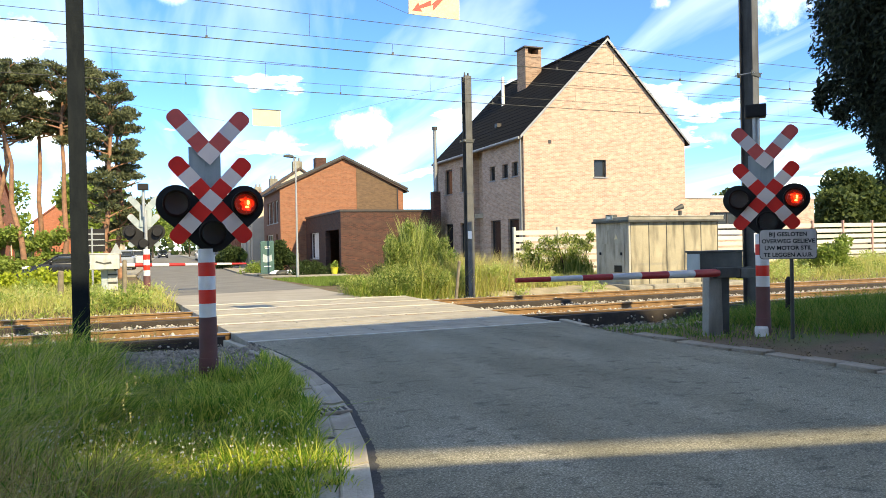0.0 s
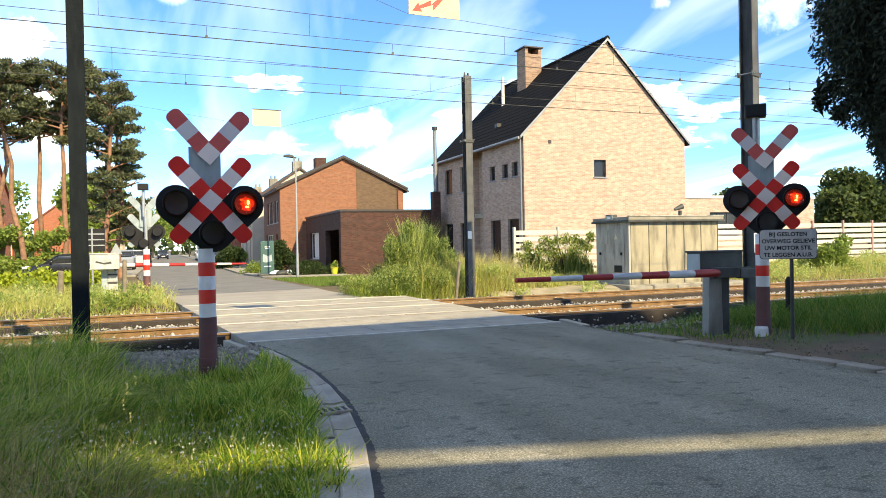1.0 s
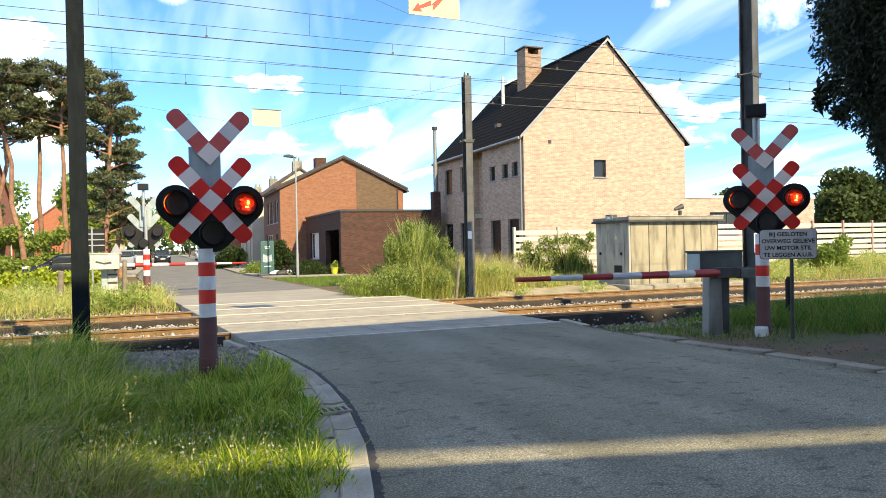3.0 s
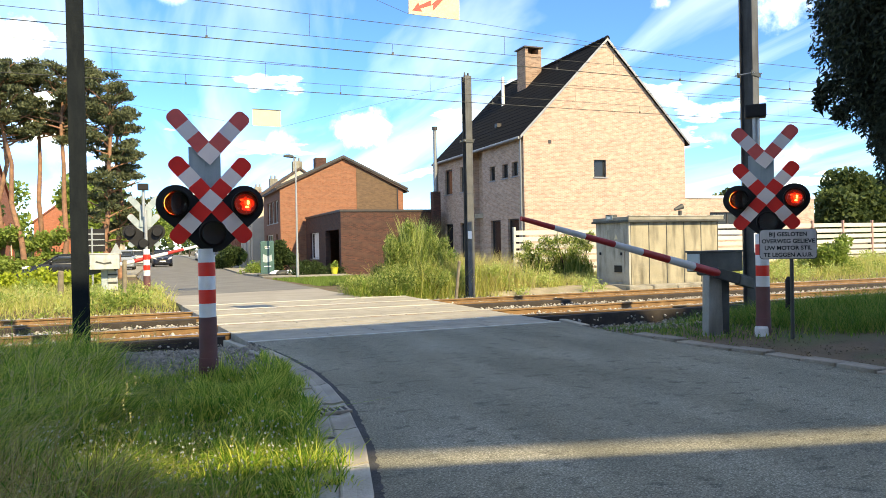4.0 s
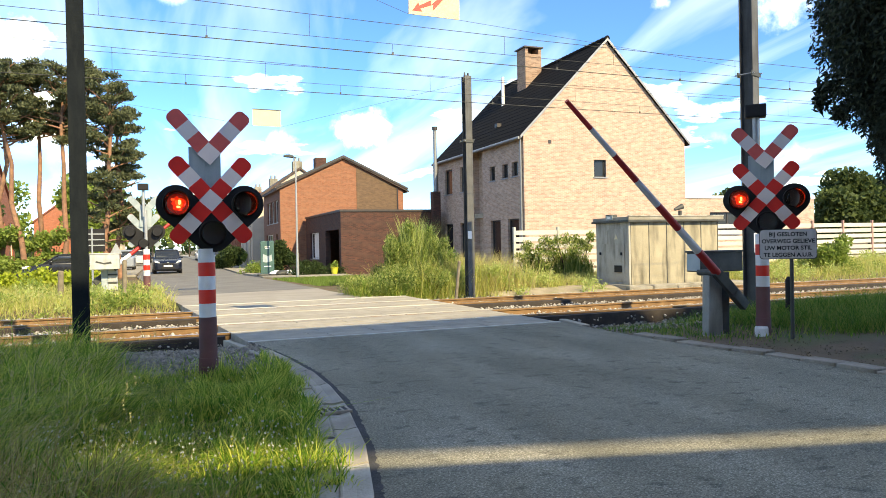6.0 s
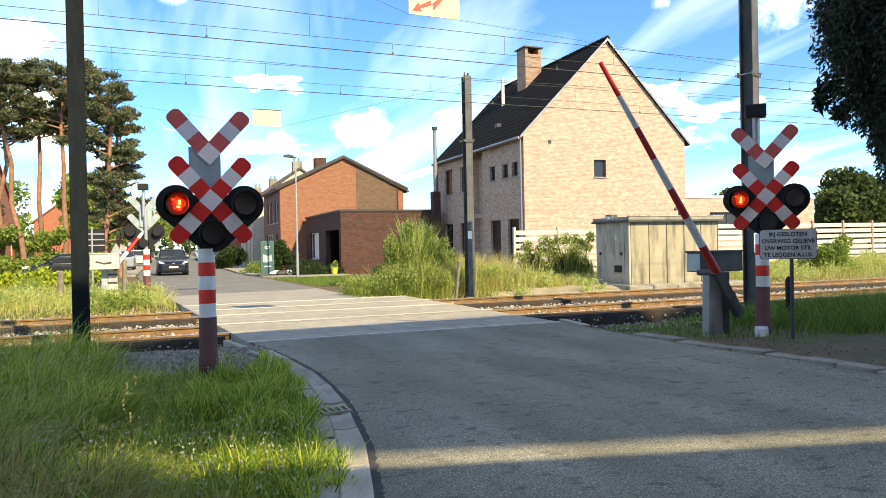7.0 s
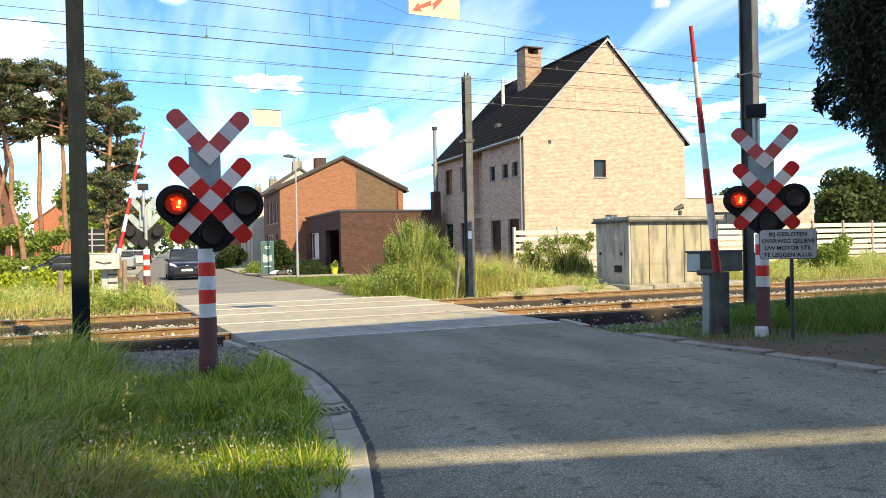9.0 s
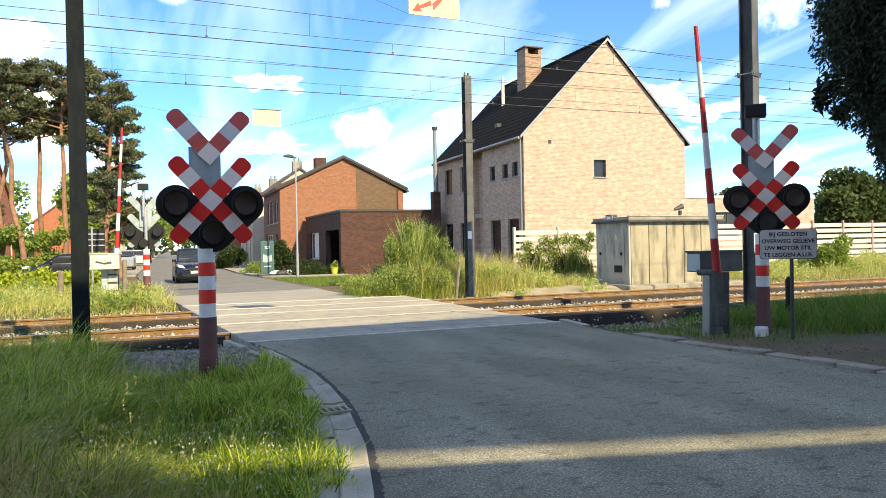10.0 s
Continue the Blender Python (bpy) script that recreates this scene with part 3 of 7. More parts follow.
def build_gutter():
    """Concrete gutter blocks along the verge, with a drain grate let in."""
    root = thing("kerb", pose(0, 0, 0), "weathered concrete gutter blocks with grass in the joints", "kerb", kind="structure")
    pts = [p for p in resample([(x - 0.03, y) for x, y in KERB_LEFT[2:]], 0.05) if p.y < 10.9]
    r = random.Random(21)

    def strip(name, k, count, u0, u1, zs, rag):
        run = pts[k:k + count + 1]
        if len(run) < 4:
            return
        bm = bmesh.new()
        rows = []
        dip = r.uniform(-0.008, 0.008)
        for a, b in zip(run[:-1], run[1:]):
            t = (b - a).normalized()
            nrm = Vector((-t.y, t.x, 0))
            e = u1 + r.uniform(-rag, rag)
            us = (u0, u0, u0 + 0.015, (u0 + e) / 2, e - 0.015, e, e)
            rows.append([bm.verts.new(a + nrm * u + Vector((0, 0, z + (dip if z > -0.1 else 0)))) for u, z in zip(us, (-0.2, zs[0], zs[0] + 0.008, zs[1], zs[2] + 0.008, zs[2], -0.2))])
        for r0, r1 in zip(rows[:-1], rows[1:]):
            for i in range(6):
                bm.faces.new((r0[i], r1[i], r1[i + 1], r0[i + 1]))
        for q in (rows[0], rows[-1]):
            bm.faces.new(q)
        bmesh.ops.recalc_face_normals(bm, faces=bm.faces)
        part(name, bm, gutter_stone, root)
    k = 0
    while k < len(pts) - 4:
        strip("gutter_block", k, 20, 0.0, 0.20, (0.012, 0.004, 0.006), 0.002)
        k += 20
    k = 7
    while k < len(pts) - 4:
        n = r.randint(7, 15)
        wide = 0.47 - 0.035 * max(0.0, pts[k].y - 4.5)
        strip("gutter_slab", k, n, 0.2035, wide + r.uniform(-0.04, 0.02), (0.008, 0.014, 0.02), 0.022)
        k += n
    # tarry joint between gutter and road
    bm = bmesh.new()
    run = resample([(x, y) for x, y in KERB_LEFT[2:]], 0.035)
    edge = []
    for i, (a, b) in enumerate(zip(run[:-1], run[1:])):
        t = (b - a).normalized()
        w = 0.03 + 0.018 * noise.noise(Vector((i * 0.37, 0, 0))) + r.uniform(-0.011, 0.014)
        edge.append((bm.verts.new(a + Vector((-0.028, 0, 0.004))), bm.verts.new(a + Vector((t.y, -t.x, 0)) * w + Vector((0, 0, 0.004)))))
    for p, q in zip(edge[:-1], edge[1:]):
        bm.faces.new((p[0], p[1], q[1], q[0]))
    part("tar_joint", bm, tar, root)
    # drain grate
    g = thing("drain_grate", pose(1.41, 6.42, 0.030, 0, 0, 4) @ Matrix.Diagonal((0.8, 1.1, 1, 1)), "cast iron drain grate with dark slots in the gutter", "drain")
    part("frame", box(-0.17, -0.1, -0.02, 0.17, -0.08, 0.005), gutter_stone, g)
    part("frame", box(-0.17, 0.08, -0.02, 0.17, 0.1, 0.005), gutter_stone, g)
    part("pit", box(-0.17, -0.08, -0.06, 0.17, 0.08, -0.004), black_metal, g)
    b0 = part("bar", box(-0.013, -0.08, -0.003, 0.013, 0.08, 0.003, 0.001), gutter_stone, g, at=pose(-0.154, 0, 0))
    for i in range(1, 5):
        piece("bar", b0.data, g, pose(-0.154 + i * 0.077, 0, 0))
    # blocks on the other side
    root = thing("kerb", pose(0, 0, 0), "low worn kerb stones half buried in dirt", "kerb", kind="structure")
    pts = resample(KERB_RIGHT[1:6], 0.5)
    for i, (a, b) in enumerate(zip(pts[:-1], pts[1:])):
        t = (b - a)
        ang = math.degrees(math.atan2(t.y, t.x))
        part("kerb_stone", box(0.01, 0.01, -0.2, 0.485, 0.27, 0.035 + 0.012 * math.sin(i * 2.1), 0.012), kerb_dirty, root,
             at=pose(a.x, a.y, 0, 0, random.uniform(-1.2, 1.2), ang + random.uniform(-2, 2)))


build_gutter()
RAILS = ((13.42, 14.86), (17.02, 18.46))
CROSS_X = lambda y: (1.22 - 0.094 * (y - 11.9), 6.95 - 0.03 * (y - 11.9))


def rail_mesh(x0, x1, taper=False):
    """Flat-bottomed rail from x0 to x1."""
    prof = [(-0.065, -0.172), (0.065, -0.172), (0.065, -0.16), (0.012, -0.14), (0.009, -0.05), (0.036, -0.036), (0.036, -0.004), (0.03, 0.0), (-0.03, 0.0), (-0.036, -0.004), (-0.036, -0.036), (-0.009, -0.05), (-0.012, -0.14), (-0.065, -0.16)]
    bm = bmesh.new()
    slab(bm, prof, x0, x1, plane="yz")
    for f in bm.faces:
        if f.normal.z > 0.9 and f.calc_center_median().z > -0.01:
            f.material_index = 1
    return bm


def build_tracks():
    for k, (ya, yb) in enumerate(RAILS):
        root = thing("railway_track", pose(0, 0, 0), "rusty steel rails on dark sleepers in pale ballast", "railway track", "pair of tracks", "structure")
        for y in (ya, yb):
            part("rail", rail_mesh(-120, 160), (rust, rail_top), root, at=pose(0, y, 0.004))
            # guard rails beside the crossing, bent away at their ends
            x0, x1 = CROSS_X(y)
            for side in ((-1,) if y == ya else ()):
                bm = bmesh.new()
                xs = (x0 - 2.6, x0) if side < 0 else (x1, x1 + 2.6)
                slab(bm, [(xs[0], 0.075), (xs[1], 0.075), (xs[1], 0.115), (xs[0], 0.115)], -0.15, -0.008, plane="xy")
                part("guard_rail", bm, rust, root, at=pose(0, y if y == ya else y - 0.19, 0))
        for x0, x1 in ((-14, CROSS_X(ya)[0] - 0.1), (CROSS_X(ya)[1] + 0.1, 30)):
            part("edge_timber", box(x0, ya - 0.30, -0.46, x1, ya - 0.12, -0.03, 0.012), timber_dark, root, "blackened timber edge along the track")
        mid = (ya + yb) / 2
        sl = box(-0.13, -0.97, -0.30, 0.13, 1.25, -0.165, 0.015)
        first = part("sleeper", sl, timber_dark, root, at=pose(-14.4, mid, 0))
        for i in range(1, 110):
            x = -14.4 + 0.6 * i
            if not (0.6 < x < 7.2):
                piece("sleeper", first.data, root, pose(x, mid, 0, 0, 0, random.uniform(-0.6, 0.6)))
        clip = box(-0.05, -0.11, -0.165, 0.05, 0.11, -0.145, 0.006)
        c0 = part("rail_chair", clip, rust, root, at=pose(-14.4, ya, 0))
        for i in range(1, 70):
            x = -14.4 + 0.6 * i
            if not (0.6 < x < 7.2):
                piece("rail_chair", c0.data, root, pose(x, ya, 0))


build_tracks()


def build_ballast():
    """Broken stone along the tracks and on the near shoulder."""
    r = np.random.default_rng(5)
    n1, n2, n3 = 60000, 13000, 2600
    x = np.concatenate([r.uniform(-14, 34, n1), r.uniform(-1.2, 1.45, n2), r.uniform(6.9, 12.5, n3)])
    y = np.concatenate([r.uniform(12.2, 20.4, n1), r.uniform(8.7, 12.4, n2), r.uniform(10.4, 12.4, n3)])
    road = (x > 1.35 - 0.094 * (y - 11.9)) & (x < 6.9 - 0.03 * (y - 11.9)) & (y > 9.0)
    edge = (y < 11.9) & (r.random(len(x)) < smooth_step(9.6, 8.8, y) * 0.9 * (x < 3) + (x > 3) * smooth_step(11.0, 9.7, y) * 0.8)
    keep = ~road & ~edge
    x, y = x[keep], y[keep]
    n = len(x)
    s = r.uniform(0.022, 0.045, n)
    z = np.where((y > 13.1) & (y < 20.2), r.uniform(-0.195, -0.115, n), ground_z(x, y) + r.uniform(-0.01, 0.04, n))
    octa = np.array([(1, 0, 0), (-1, 0, 0), (0, 1, 0), (0, -1, 0), (0, 0, 1), (0, 0, -1)], float)
    tri = np.array([(0, 2, 4), (2, 1, 4), (1, 3, 4), (3, 0, 4), (2, 0, 5), (1, 2, 5), (3, 1, 5), (0, 3, 5)])
    V = octa[None] * r.uniform(0.6, 1.25, (n, 6, 1)) + r.normal(0, 0.22, (n, 6, 3))
    a = r.uniform(0, 6.28, n); c, d = np.cos(a)[:, None], np.sin(a)[:, None]
    V = np.stack([V[..., 0] * c - V[..., 1] * d, V[..., 0] * d + V[..., 1] * c, V[..., 2] * 0.75], -1) * s[:, None, None]
    V += np.stack([x, y, z], -1)[:, None]
    F = (np.arange(n) * 6)[:, None, None] + tri[None]
    near = y < 13.1
    for pick, mat, name, label in ((~near, ballast_mat, "ballast", "loose grey and brown ballast stones between the rails"), (near, ballast_soiled, "shoulder_ballast", "soiled grey gravel on the near shoulder")):
        tagged(soup(name, V[pick].reshape(-1, 3), F[:pick.sum()].reshape(-1, 3), mat), label, "ballast", kind="stuff")
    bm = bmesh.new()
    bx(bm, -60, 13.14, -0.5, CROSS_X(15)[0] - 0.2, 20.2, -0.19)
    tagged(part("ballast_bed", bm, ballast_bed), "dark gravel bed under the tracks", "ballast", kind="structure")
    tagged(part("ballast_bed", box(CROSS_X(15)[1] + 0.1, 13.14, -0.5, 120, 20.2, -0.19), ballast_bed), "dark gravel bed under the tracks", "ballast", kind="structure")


build_ballast()


def build_crossing():
    """Concrete crossing panels laid between and beside the rails."""
    root = thing("crossing_deck", pose(0, 0, 0), "pale concrete crossing panels between the rails", "level crossing", kind="structure")
    bands = ((11.9, 13.36, 3), (13.55, 14.79, 3), (14.96, 16.93, 4), (17.15, 18.39, 3), (18.56, 20.35, 4))
    r = random.Random(8)
    for ya, yb, count in bands:
        for k in range(count):
            y0, y1 = ya + (yb - ya) * k / count, ya + (yb - ya) * (k + 1) / count
            m = 4 if (k + count) % 2 else 5
            for i in range(m):
                def edge(y, f):
                    a, b = CROSS_X(y)
                    return a + (b - a) * f
                ya_, yb_, g = y0 + 0.008, y1 - 0.008, 0.005
                o = [(edge(ya_, i / m) + g, ya_), (edge(ya_, (i + 1) / m) - g, ya_), (edge(yb_, (i + 1) / m) - g, yb_), (edge(yb_, i / m) + g, yb_)]
                part("deck_panel", slab(bmesh.new(), o, -0.22, 0.004 + r.uniform(-0.003, 0.003), plane="xy", bevel=0.005), concrete, root)
    for y in (11.82, 13.30, 14.92, 16.87, 18.52, 20.3):
        xa, xb = CROSS_X(y)
        part("edge_beam", box(xa, y, -0.2, xb, y + 0.07, 0.014, 0.006), fence_slab, root, "pale concrete edge beam")
    # white edge stones where the road meets the track bed
    part("edge_stone", box(0.0, 0.0, -0.2, 0.10, 0.95, 0.025, 0.01), concrete, root, at=pose(1.06, 11.2, 0, 0, 0, 12))
    part("edge_stone", box(0.0, 0.0, -0.2, 0.14, 1.1, 0.02, 0.01), concrete, root, at=pose(6.98, 11.1, 0, 0, 0, -8))


build_crossing()


# ---- crossing signals and barriers ----
def arm_cells(root, cx, cz, angle, cells, y, back_from, back_to, w=0.19):
    """One arm of a cross: coloured cells along it, a bare metal back behind."""
    turn = Matrix.Translation((cx, y, cz)) @ Matrix.Rotation(-angle, 4, "Y")
    for a, b, mat, tip in cells:
        bm = bmesh.new()
        h = w / 2
        if tip:
            s = 1 if b > a else -1
            q = 0.07
            o = [(a, -h)] + [(b - s * q * (1 - math.sin(radians(18 * i))), -h + q * (1 - math.cos(radians(18 * i)))) for i in range(6)] + [(b - s * q * (1 - math.cos(radians(18 * i))), h - q * (1 - math.sin(radians(18 * i)))) for i in range(6)] + [(a, h)]
        else:
            o = [(a, -h), (b, -h), (b, h), (a, h)]
        slab(bm, o, -0.004, 0.003)
        part("stripe", bm, mat, root, at=turn)
    bm = bmesh.new()
    h = w / 2 - 0.002

    def end(b, sgn):
        q = 0.07 if abs(b) > 0.5 else 0.002
        low = [(b - sgn * q * (1 - math.sin(radians(18 * i))), -h + q * (1 - math.cos(radians(18 * i)))) for i in range(6)]
        return low + [(a, -c) for a, c in low[::-1]]
    slab(bm, end(back_to, 1) + end(back_from, -1)[::-1], 0.004, 0.010)
    part("arm_back", bm, galv_plate, root, at=turn)


def lens_disc():
    """Glowing plate: lit on one side, blind on the other, turned to imitate flashing."""
    bm = bmesh.new()
    n = 28
    for y, r, mat, rev in ((-0.004, 0.108, 1, False), (0.004, 0.126, 0, True)):
        ring = [bm.verts.new((r * math.cos(2 * math.pi * i / n), y, r * math.sin(2 * math.pi * i / n))) for i in range(n)]
        f = bm.faces.new(ring if not rev else ring[::-1]); f.material_index = mat
    r = random.Random(6)
    for cx, cz, a, b, mat in ((0.018, 0.0, 0.074, 0.084, 2), (0.022, -0.004, 0.040, 0.062, 3), (0.030, 0.012, 0.016, 0.028, 4), (0.018, -0.036, 0.024, 0.012, 4), (-0.040, 0.045, 0.022, 0.012, 3)):
        c = [bm.verts.new((cx + a * k * math.cos(2 * math.pi * i / 18), -0.004 - 0.0015 * mat, cz + b * k * math.sin(2 * math.pi * i / 18))) for i, k in ((i, r.uniform(0.72, 1.2)) for i in range(18))]
        bm.faces.new(c).material_index = mat
    return bm


def crossing_signal(at, label, tone, bell):
    """Double half-cross over a full cross with three lamps on one post. Faces its own -y."""
    root = thing("crossing_signal", at, label, "crossing signal", "level crossing signals")
    red, white = tone
    # post
    part("post_foot", rod(bmesh.new(), (0, 0.0, -0.35), (0, 0, 0.22), 0.112, 0.112, 20), post_brown, root, "rusty brown foot of the post")
    part("post_foot", rod(bmesh.new(), (0, 0.0, 0.22), (0, 0, 0.70), 0.103, 0.103, 20), post_brown, root, "rusty brown foot of the post")
    for i in range(5):
        part("post_band", rod(bmesh.new(), (0, 0, 0.70 + 0.162 * i), (0, 0, 0.70 + 0.162 * (i + 1)), 0.098, 0.098, 20), (post_white, post_red)[i % 2], root)
    part("post_top", rod(bmesh.new(), (0, 0.02, 1.51), (0, 0.02, 2.70), 0.05, 0.05, 14), galv, root)
    part("mounting_plate", box(-0.18, -0.055, 2.18, 0.18, -0.045, 2.71, 0.004), galv_plate, root, "dull galvanised plate")
    part("plate_rib", box(-0.012, -0.062, 2.2, 0.012, -0.055, 2.7, 0.003), galv_plate, root)
    # the crosses
    A, yA = radians(48.5), -0.09
    cells = lambda s: [(s * 0.095, s * 0.27, red, False), (s * 0.27, s * 0.445, white, False), (s * 0.445, s * 0.64, red, True)]
    cx = 0.06
    arm_cells(root, cx, 2.08, A, [(-0.095, 0.095, white, False)] + cells(1) + cells(-1), yA, -0.638, 0.638)
    arm_cells(root, cx, 2.08, math.pi - A, cells(1) + cells(-1), yA + 0.0145, -0.638, 0.638)
    arm_cells(root, cx - 0.01, 2.63, A, [(-0.095, 0.095, white, False)] + [(a, b, {red: sign_red_old, white: sign_grey}[m] if tone[0] is sign_red else m, t) for a, b, m, t in cells(1)], yA, -0.09, 0.638)
    arm_cells(root, cx - 0.01, 2.63, math.pi - A, [(a, b, {red: sign_red_old, white: sign_grey}[m] if tone[0] is sign_red else m, t) for a, b, m, t in cells(1)], yA + 0.0145, -0.0, 0.638)
    # lamp board: three joined discs
    def arc(c, r, a0, a1, n=14):
        return [(c[0] + r * math.cos(radians(a0 + (a1 - a0) * i / n)), c[1] + r * math.sin(radians(a0 + (a1 - a0) * i / n))) for i in range(n + 1)]
    L, R, B = (-0.325, 2.035), (0.445, 2.035), (0.07, 1.69)
    o = arc(L, 0.225, 30, 225) + arc(B, 0.225, 225, 315) + arc(R, 0.225, -45, 150) + [(cx, 2.02)]
    part("lamp_board", slab(bmesh.new(), o, -0.068, -0.052), black_metal, root, "matt black lamp backing board")
    lit = []
    for c, moving in ((L, True), (R, True), (B, False)):
        bm = bmesh.new()
        n = 30
        rings = []
        for r, y, cut in ((0.155, -0.06, 0), (0.155, -0.20, 0), (0.152, -0.33, 1), (0.142, -0.33, 1), (0.145, -0.20, 0), (0.14, -0.075, 0)):
            ring = []
            for i in range(n):
                a = 2 * math.pi * i / n
                back = 0.5 - 0.5 * math.sin(a)
                yy = y + (0.17 * back ** 0.7 if cut else 0)
                ring.append(bm.verts.new((c[0] + r * math.cos(a), yy, c[1] + r * math.sin(a))))
            rings.append(ring)
        for r0, r1 in zip(rings[:-1], rings[1:]):
            for i in range(n):
                bm.faces.new((r0[i], r0[(i + 1) % n], r1[(i + 1) % n], r1[i])).smooth = True
        bm.faces.new(rings[-1][::-1])
        bmesh.ops.recalc_face_normals(bm, faces=bm.faces)
        part("lamp_hood", bm, black_metal, root, "matt black round lamp hood")
        bm = bmesh.new()
        bmesh.ops.create_uvsphere(bm, u_segments=24, v_segments=12, radius=0.135)
        for v in bm.verts:
            v.co = Vector((v.co.x, v.co.z * 0 + v.co.y * 0.22, v.co.z))
        bmesh.ops.translate(bm, verts=bm.verts, vec=(c[0], -0.185, c[1]))
        for f in bm.faces:
            f.smooth = True
        if moving:
            # added turning plate imitates the lamp going on and off
            d = part("lens_plate", lens_disc(), (lens_dark, lens_lit, lens_halo, lens_core, lens_heart), root, "glowing plate turned to imitate a flashing red lamp", at=pose(c[0], -0.145, c[1]))
            lit.append(d)
        else:
            part("lens_plate", rod(bmesh.new(), (c[0], -0.10, c[1]), (c[0], -0.112, c[1]), 0.125, 0.125, 24), lens_sheen, root)
        ob = part("lens", bm, lens_glass, root, "clear bulging lamp lens")
        ob.visible_shadow = False
        part("lamp_housing", rod(bmesh.new(), (c[0], -0.05, c[1]), (c[0], 0.10, c[1]), 0.16, 0.13, 20), black_metal, root)
    if bell:
        part("bell_post", rod(bmesh.new(), (bell, 0.05, 2.5), (bell, 0.05, 3.35), 0.045, 0.045, 12), galv, root)
        part("bell", box(bell - 0.15, -0.05, 3.30, bell + 0.15, 0.17, 3.50, 0.02), black_metal, root, "black warning bell box")
    return root, lit


signal_near, lamps_near = crossing_signal(pose(0.47, 8.97, 0.0), "red and white crossing signal on a banded post in gravel", (sign_red, sign_white), 0)
signal_right, lamps_right = crossing_signal(pose(8.86, 8.79, 0.02, 0, 0, -42) @ Matrix.Scale(1.035, 4), "shaded red and white crossing signal with a bell box", (sign_red, sign_white), -0.06)
signal_far, lamps_far = crossing_signal(pose(-0.53, 25.1, -0.05, 0, 0, 176) @ Matrix.Scale(1.06, 4), "crossing signal seen from its bare galvanised back", (sign_red, sign_white), 0.05)
part("footing", box(-0.13, -0.2, -0.3, 0.06, -0.06, 0.1, 0.03), post_white, signal_right, "white painted stone at the foot")


def barrier(at, label, length, bands, boom_rz, pale, flip=1):
    """Barrier machine with a counterweighted boom that turns on it. Returns the machine and the boom."""
    root = thing("level_crossing_barrier", at, label, "barrier", "level crossing barriers")
    skin = concrete_old if pale else dark_metal
    bm = bmesh.new()
    slab(bm, [(-0.06, -0.35), (0.25, -0.35), (0.22, 0.98), (-0.03, 0.98)], -0.07, 0.10, plane="xz", bevel=0.012)
    part("pedestal", bm, pedestal_grey if not pale else pale_grey, root, "tapered grey pedestal")
    bm = bmesh.new()
    slab(bm, [(0.252, -0.35), (0.40, -0.35), (0.43, 0.95), (0.225, 0.95)], -0.03, 0.10, plane="xz", bevel=0.012)
    part("pedestal_side", bm, dark_metal if not pale else galv_plate, root)
    part("foot", box(-0.09, -0.1, -0.4, 0.42, 0.14, -0.07, 0.02), concrete_old, root)
    w0, w1 = (-0.12, 0.70) if pale else (-0.02, 0.86)
    top = 1.42 if pale else 1.27
    part("machine_box", box(w0, 0.13, 0.95, w1, 0.48, top, 0.015), dark_metal if not pale else pale_grey, root, "metal drive box")
    part("lid", box(w0 - 0.02, 0.11, top, w1 + 0.02, 0.50, top + 0.03, 0.008), dark_metal if not pale else pale_grey, root)
    part("end_plate", box(w0 - 0.012, 0.15, 0.97, w0, 0.46, 1.25, 0.003), galv_plate, root, "pale end plate")
    if pale:
        bm = bmesh.new()
        slab(bm, [(0.08, 1.13), (0.30, 1.10), (0.55, 1.17), (0.52, 1.21), (0.30, 1.15), (0.12, 1.19)], 0.482, 0.486)
        part("scrawled_mark", bm, dark_metal, root, "dark scrawl")
        for z in (0.25, 0.5, 0.75):
            part("pedestal_step", box(-0.04, 0.101, z, 0.24, 0.125, z + 0.05, 0.005), dark_metal, root)
    part("hinge", rod(bmesh.new(), (0, -0.26, 0.95), (0, 0.2, 0.95), 0.055, 0.055, 16), dark_metal, root)
    # boom, lying along its own -x from the hinge
    bm = bmesh.new()
    bx(bm, -0.05, -0.05, -0.085, 0.80, 0.03, 0.085, 0.01)
    boom = part("boom", bm, dark_metal, root, "striped boom with a dark counterweight arm")
    for i in range(bands):
        a, b = length * i / bands, length * (i + 1) / bands
        ha, hb = 0.068 - 0.036 * a / length, 0.068 - 0.036 * b / length
        bm = bmesh.new()
        rod(bm, (-a, -0.01, 0), (-b, -0.01, 0), ha, hb, 14)
        part("boom_band", bm, boom_red if (bands - i) % 2 else (post_white if pale else boom_white), boom)
    part("counterweight", box(0.50, -0.07, -0.10, 0.86, 0.045, 0.06, 0.015), dark_metal, boom)
    boom.matrix_basis = pose(0, -0.20, 0.95, 0, 0, boom_rz)
    return root, boom


barrier_right, boom_right = barrier(pose(8.22, 9.30, 0.02), "grey barrier machine with a red and white boom beside the road", 3.90, 7, 8, False)
barrier_far, boom_far = barrier(pose(-1.41, 24.7, 0, 0, 0, 180), "pale barrier machine with a red and white boom across the tracks", 4.4, 8, 20, True)


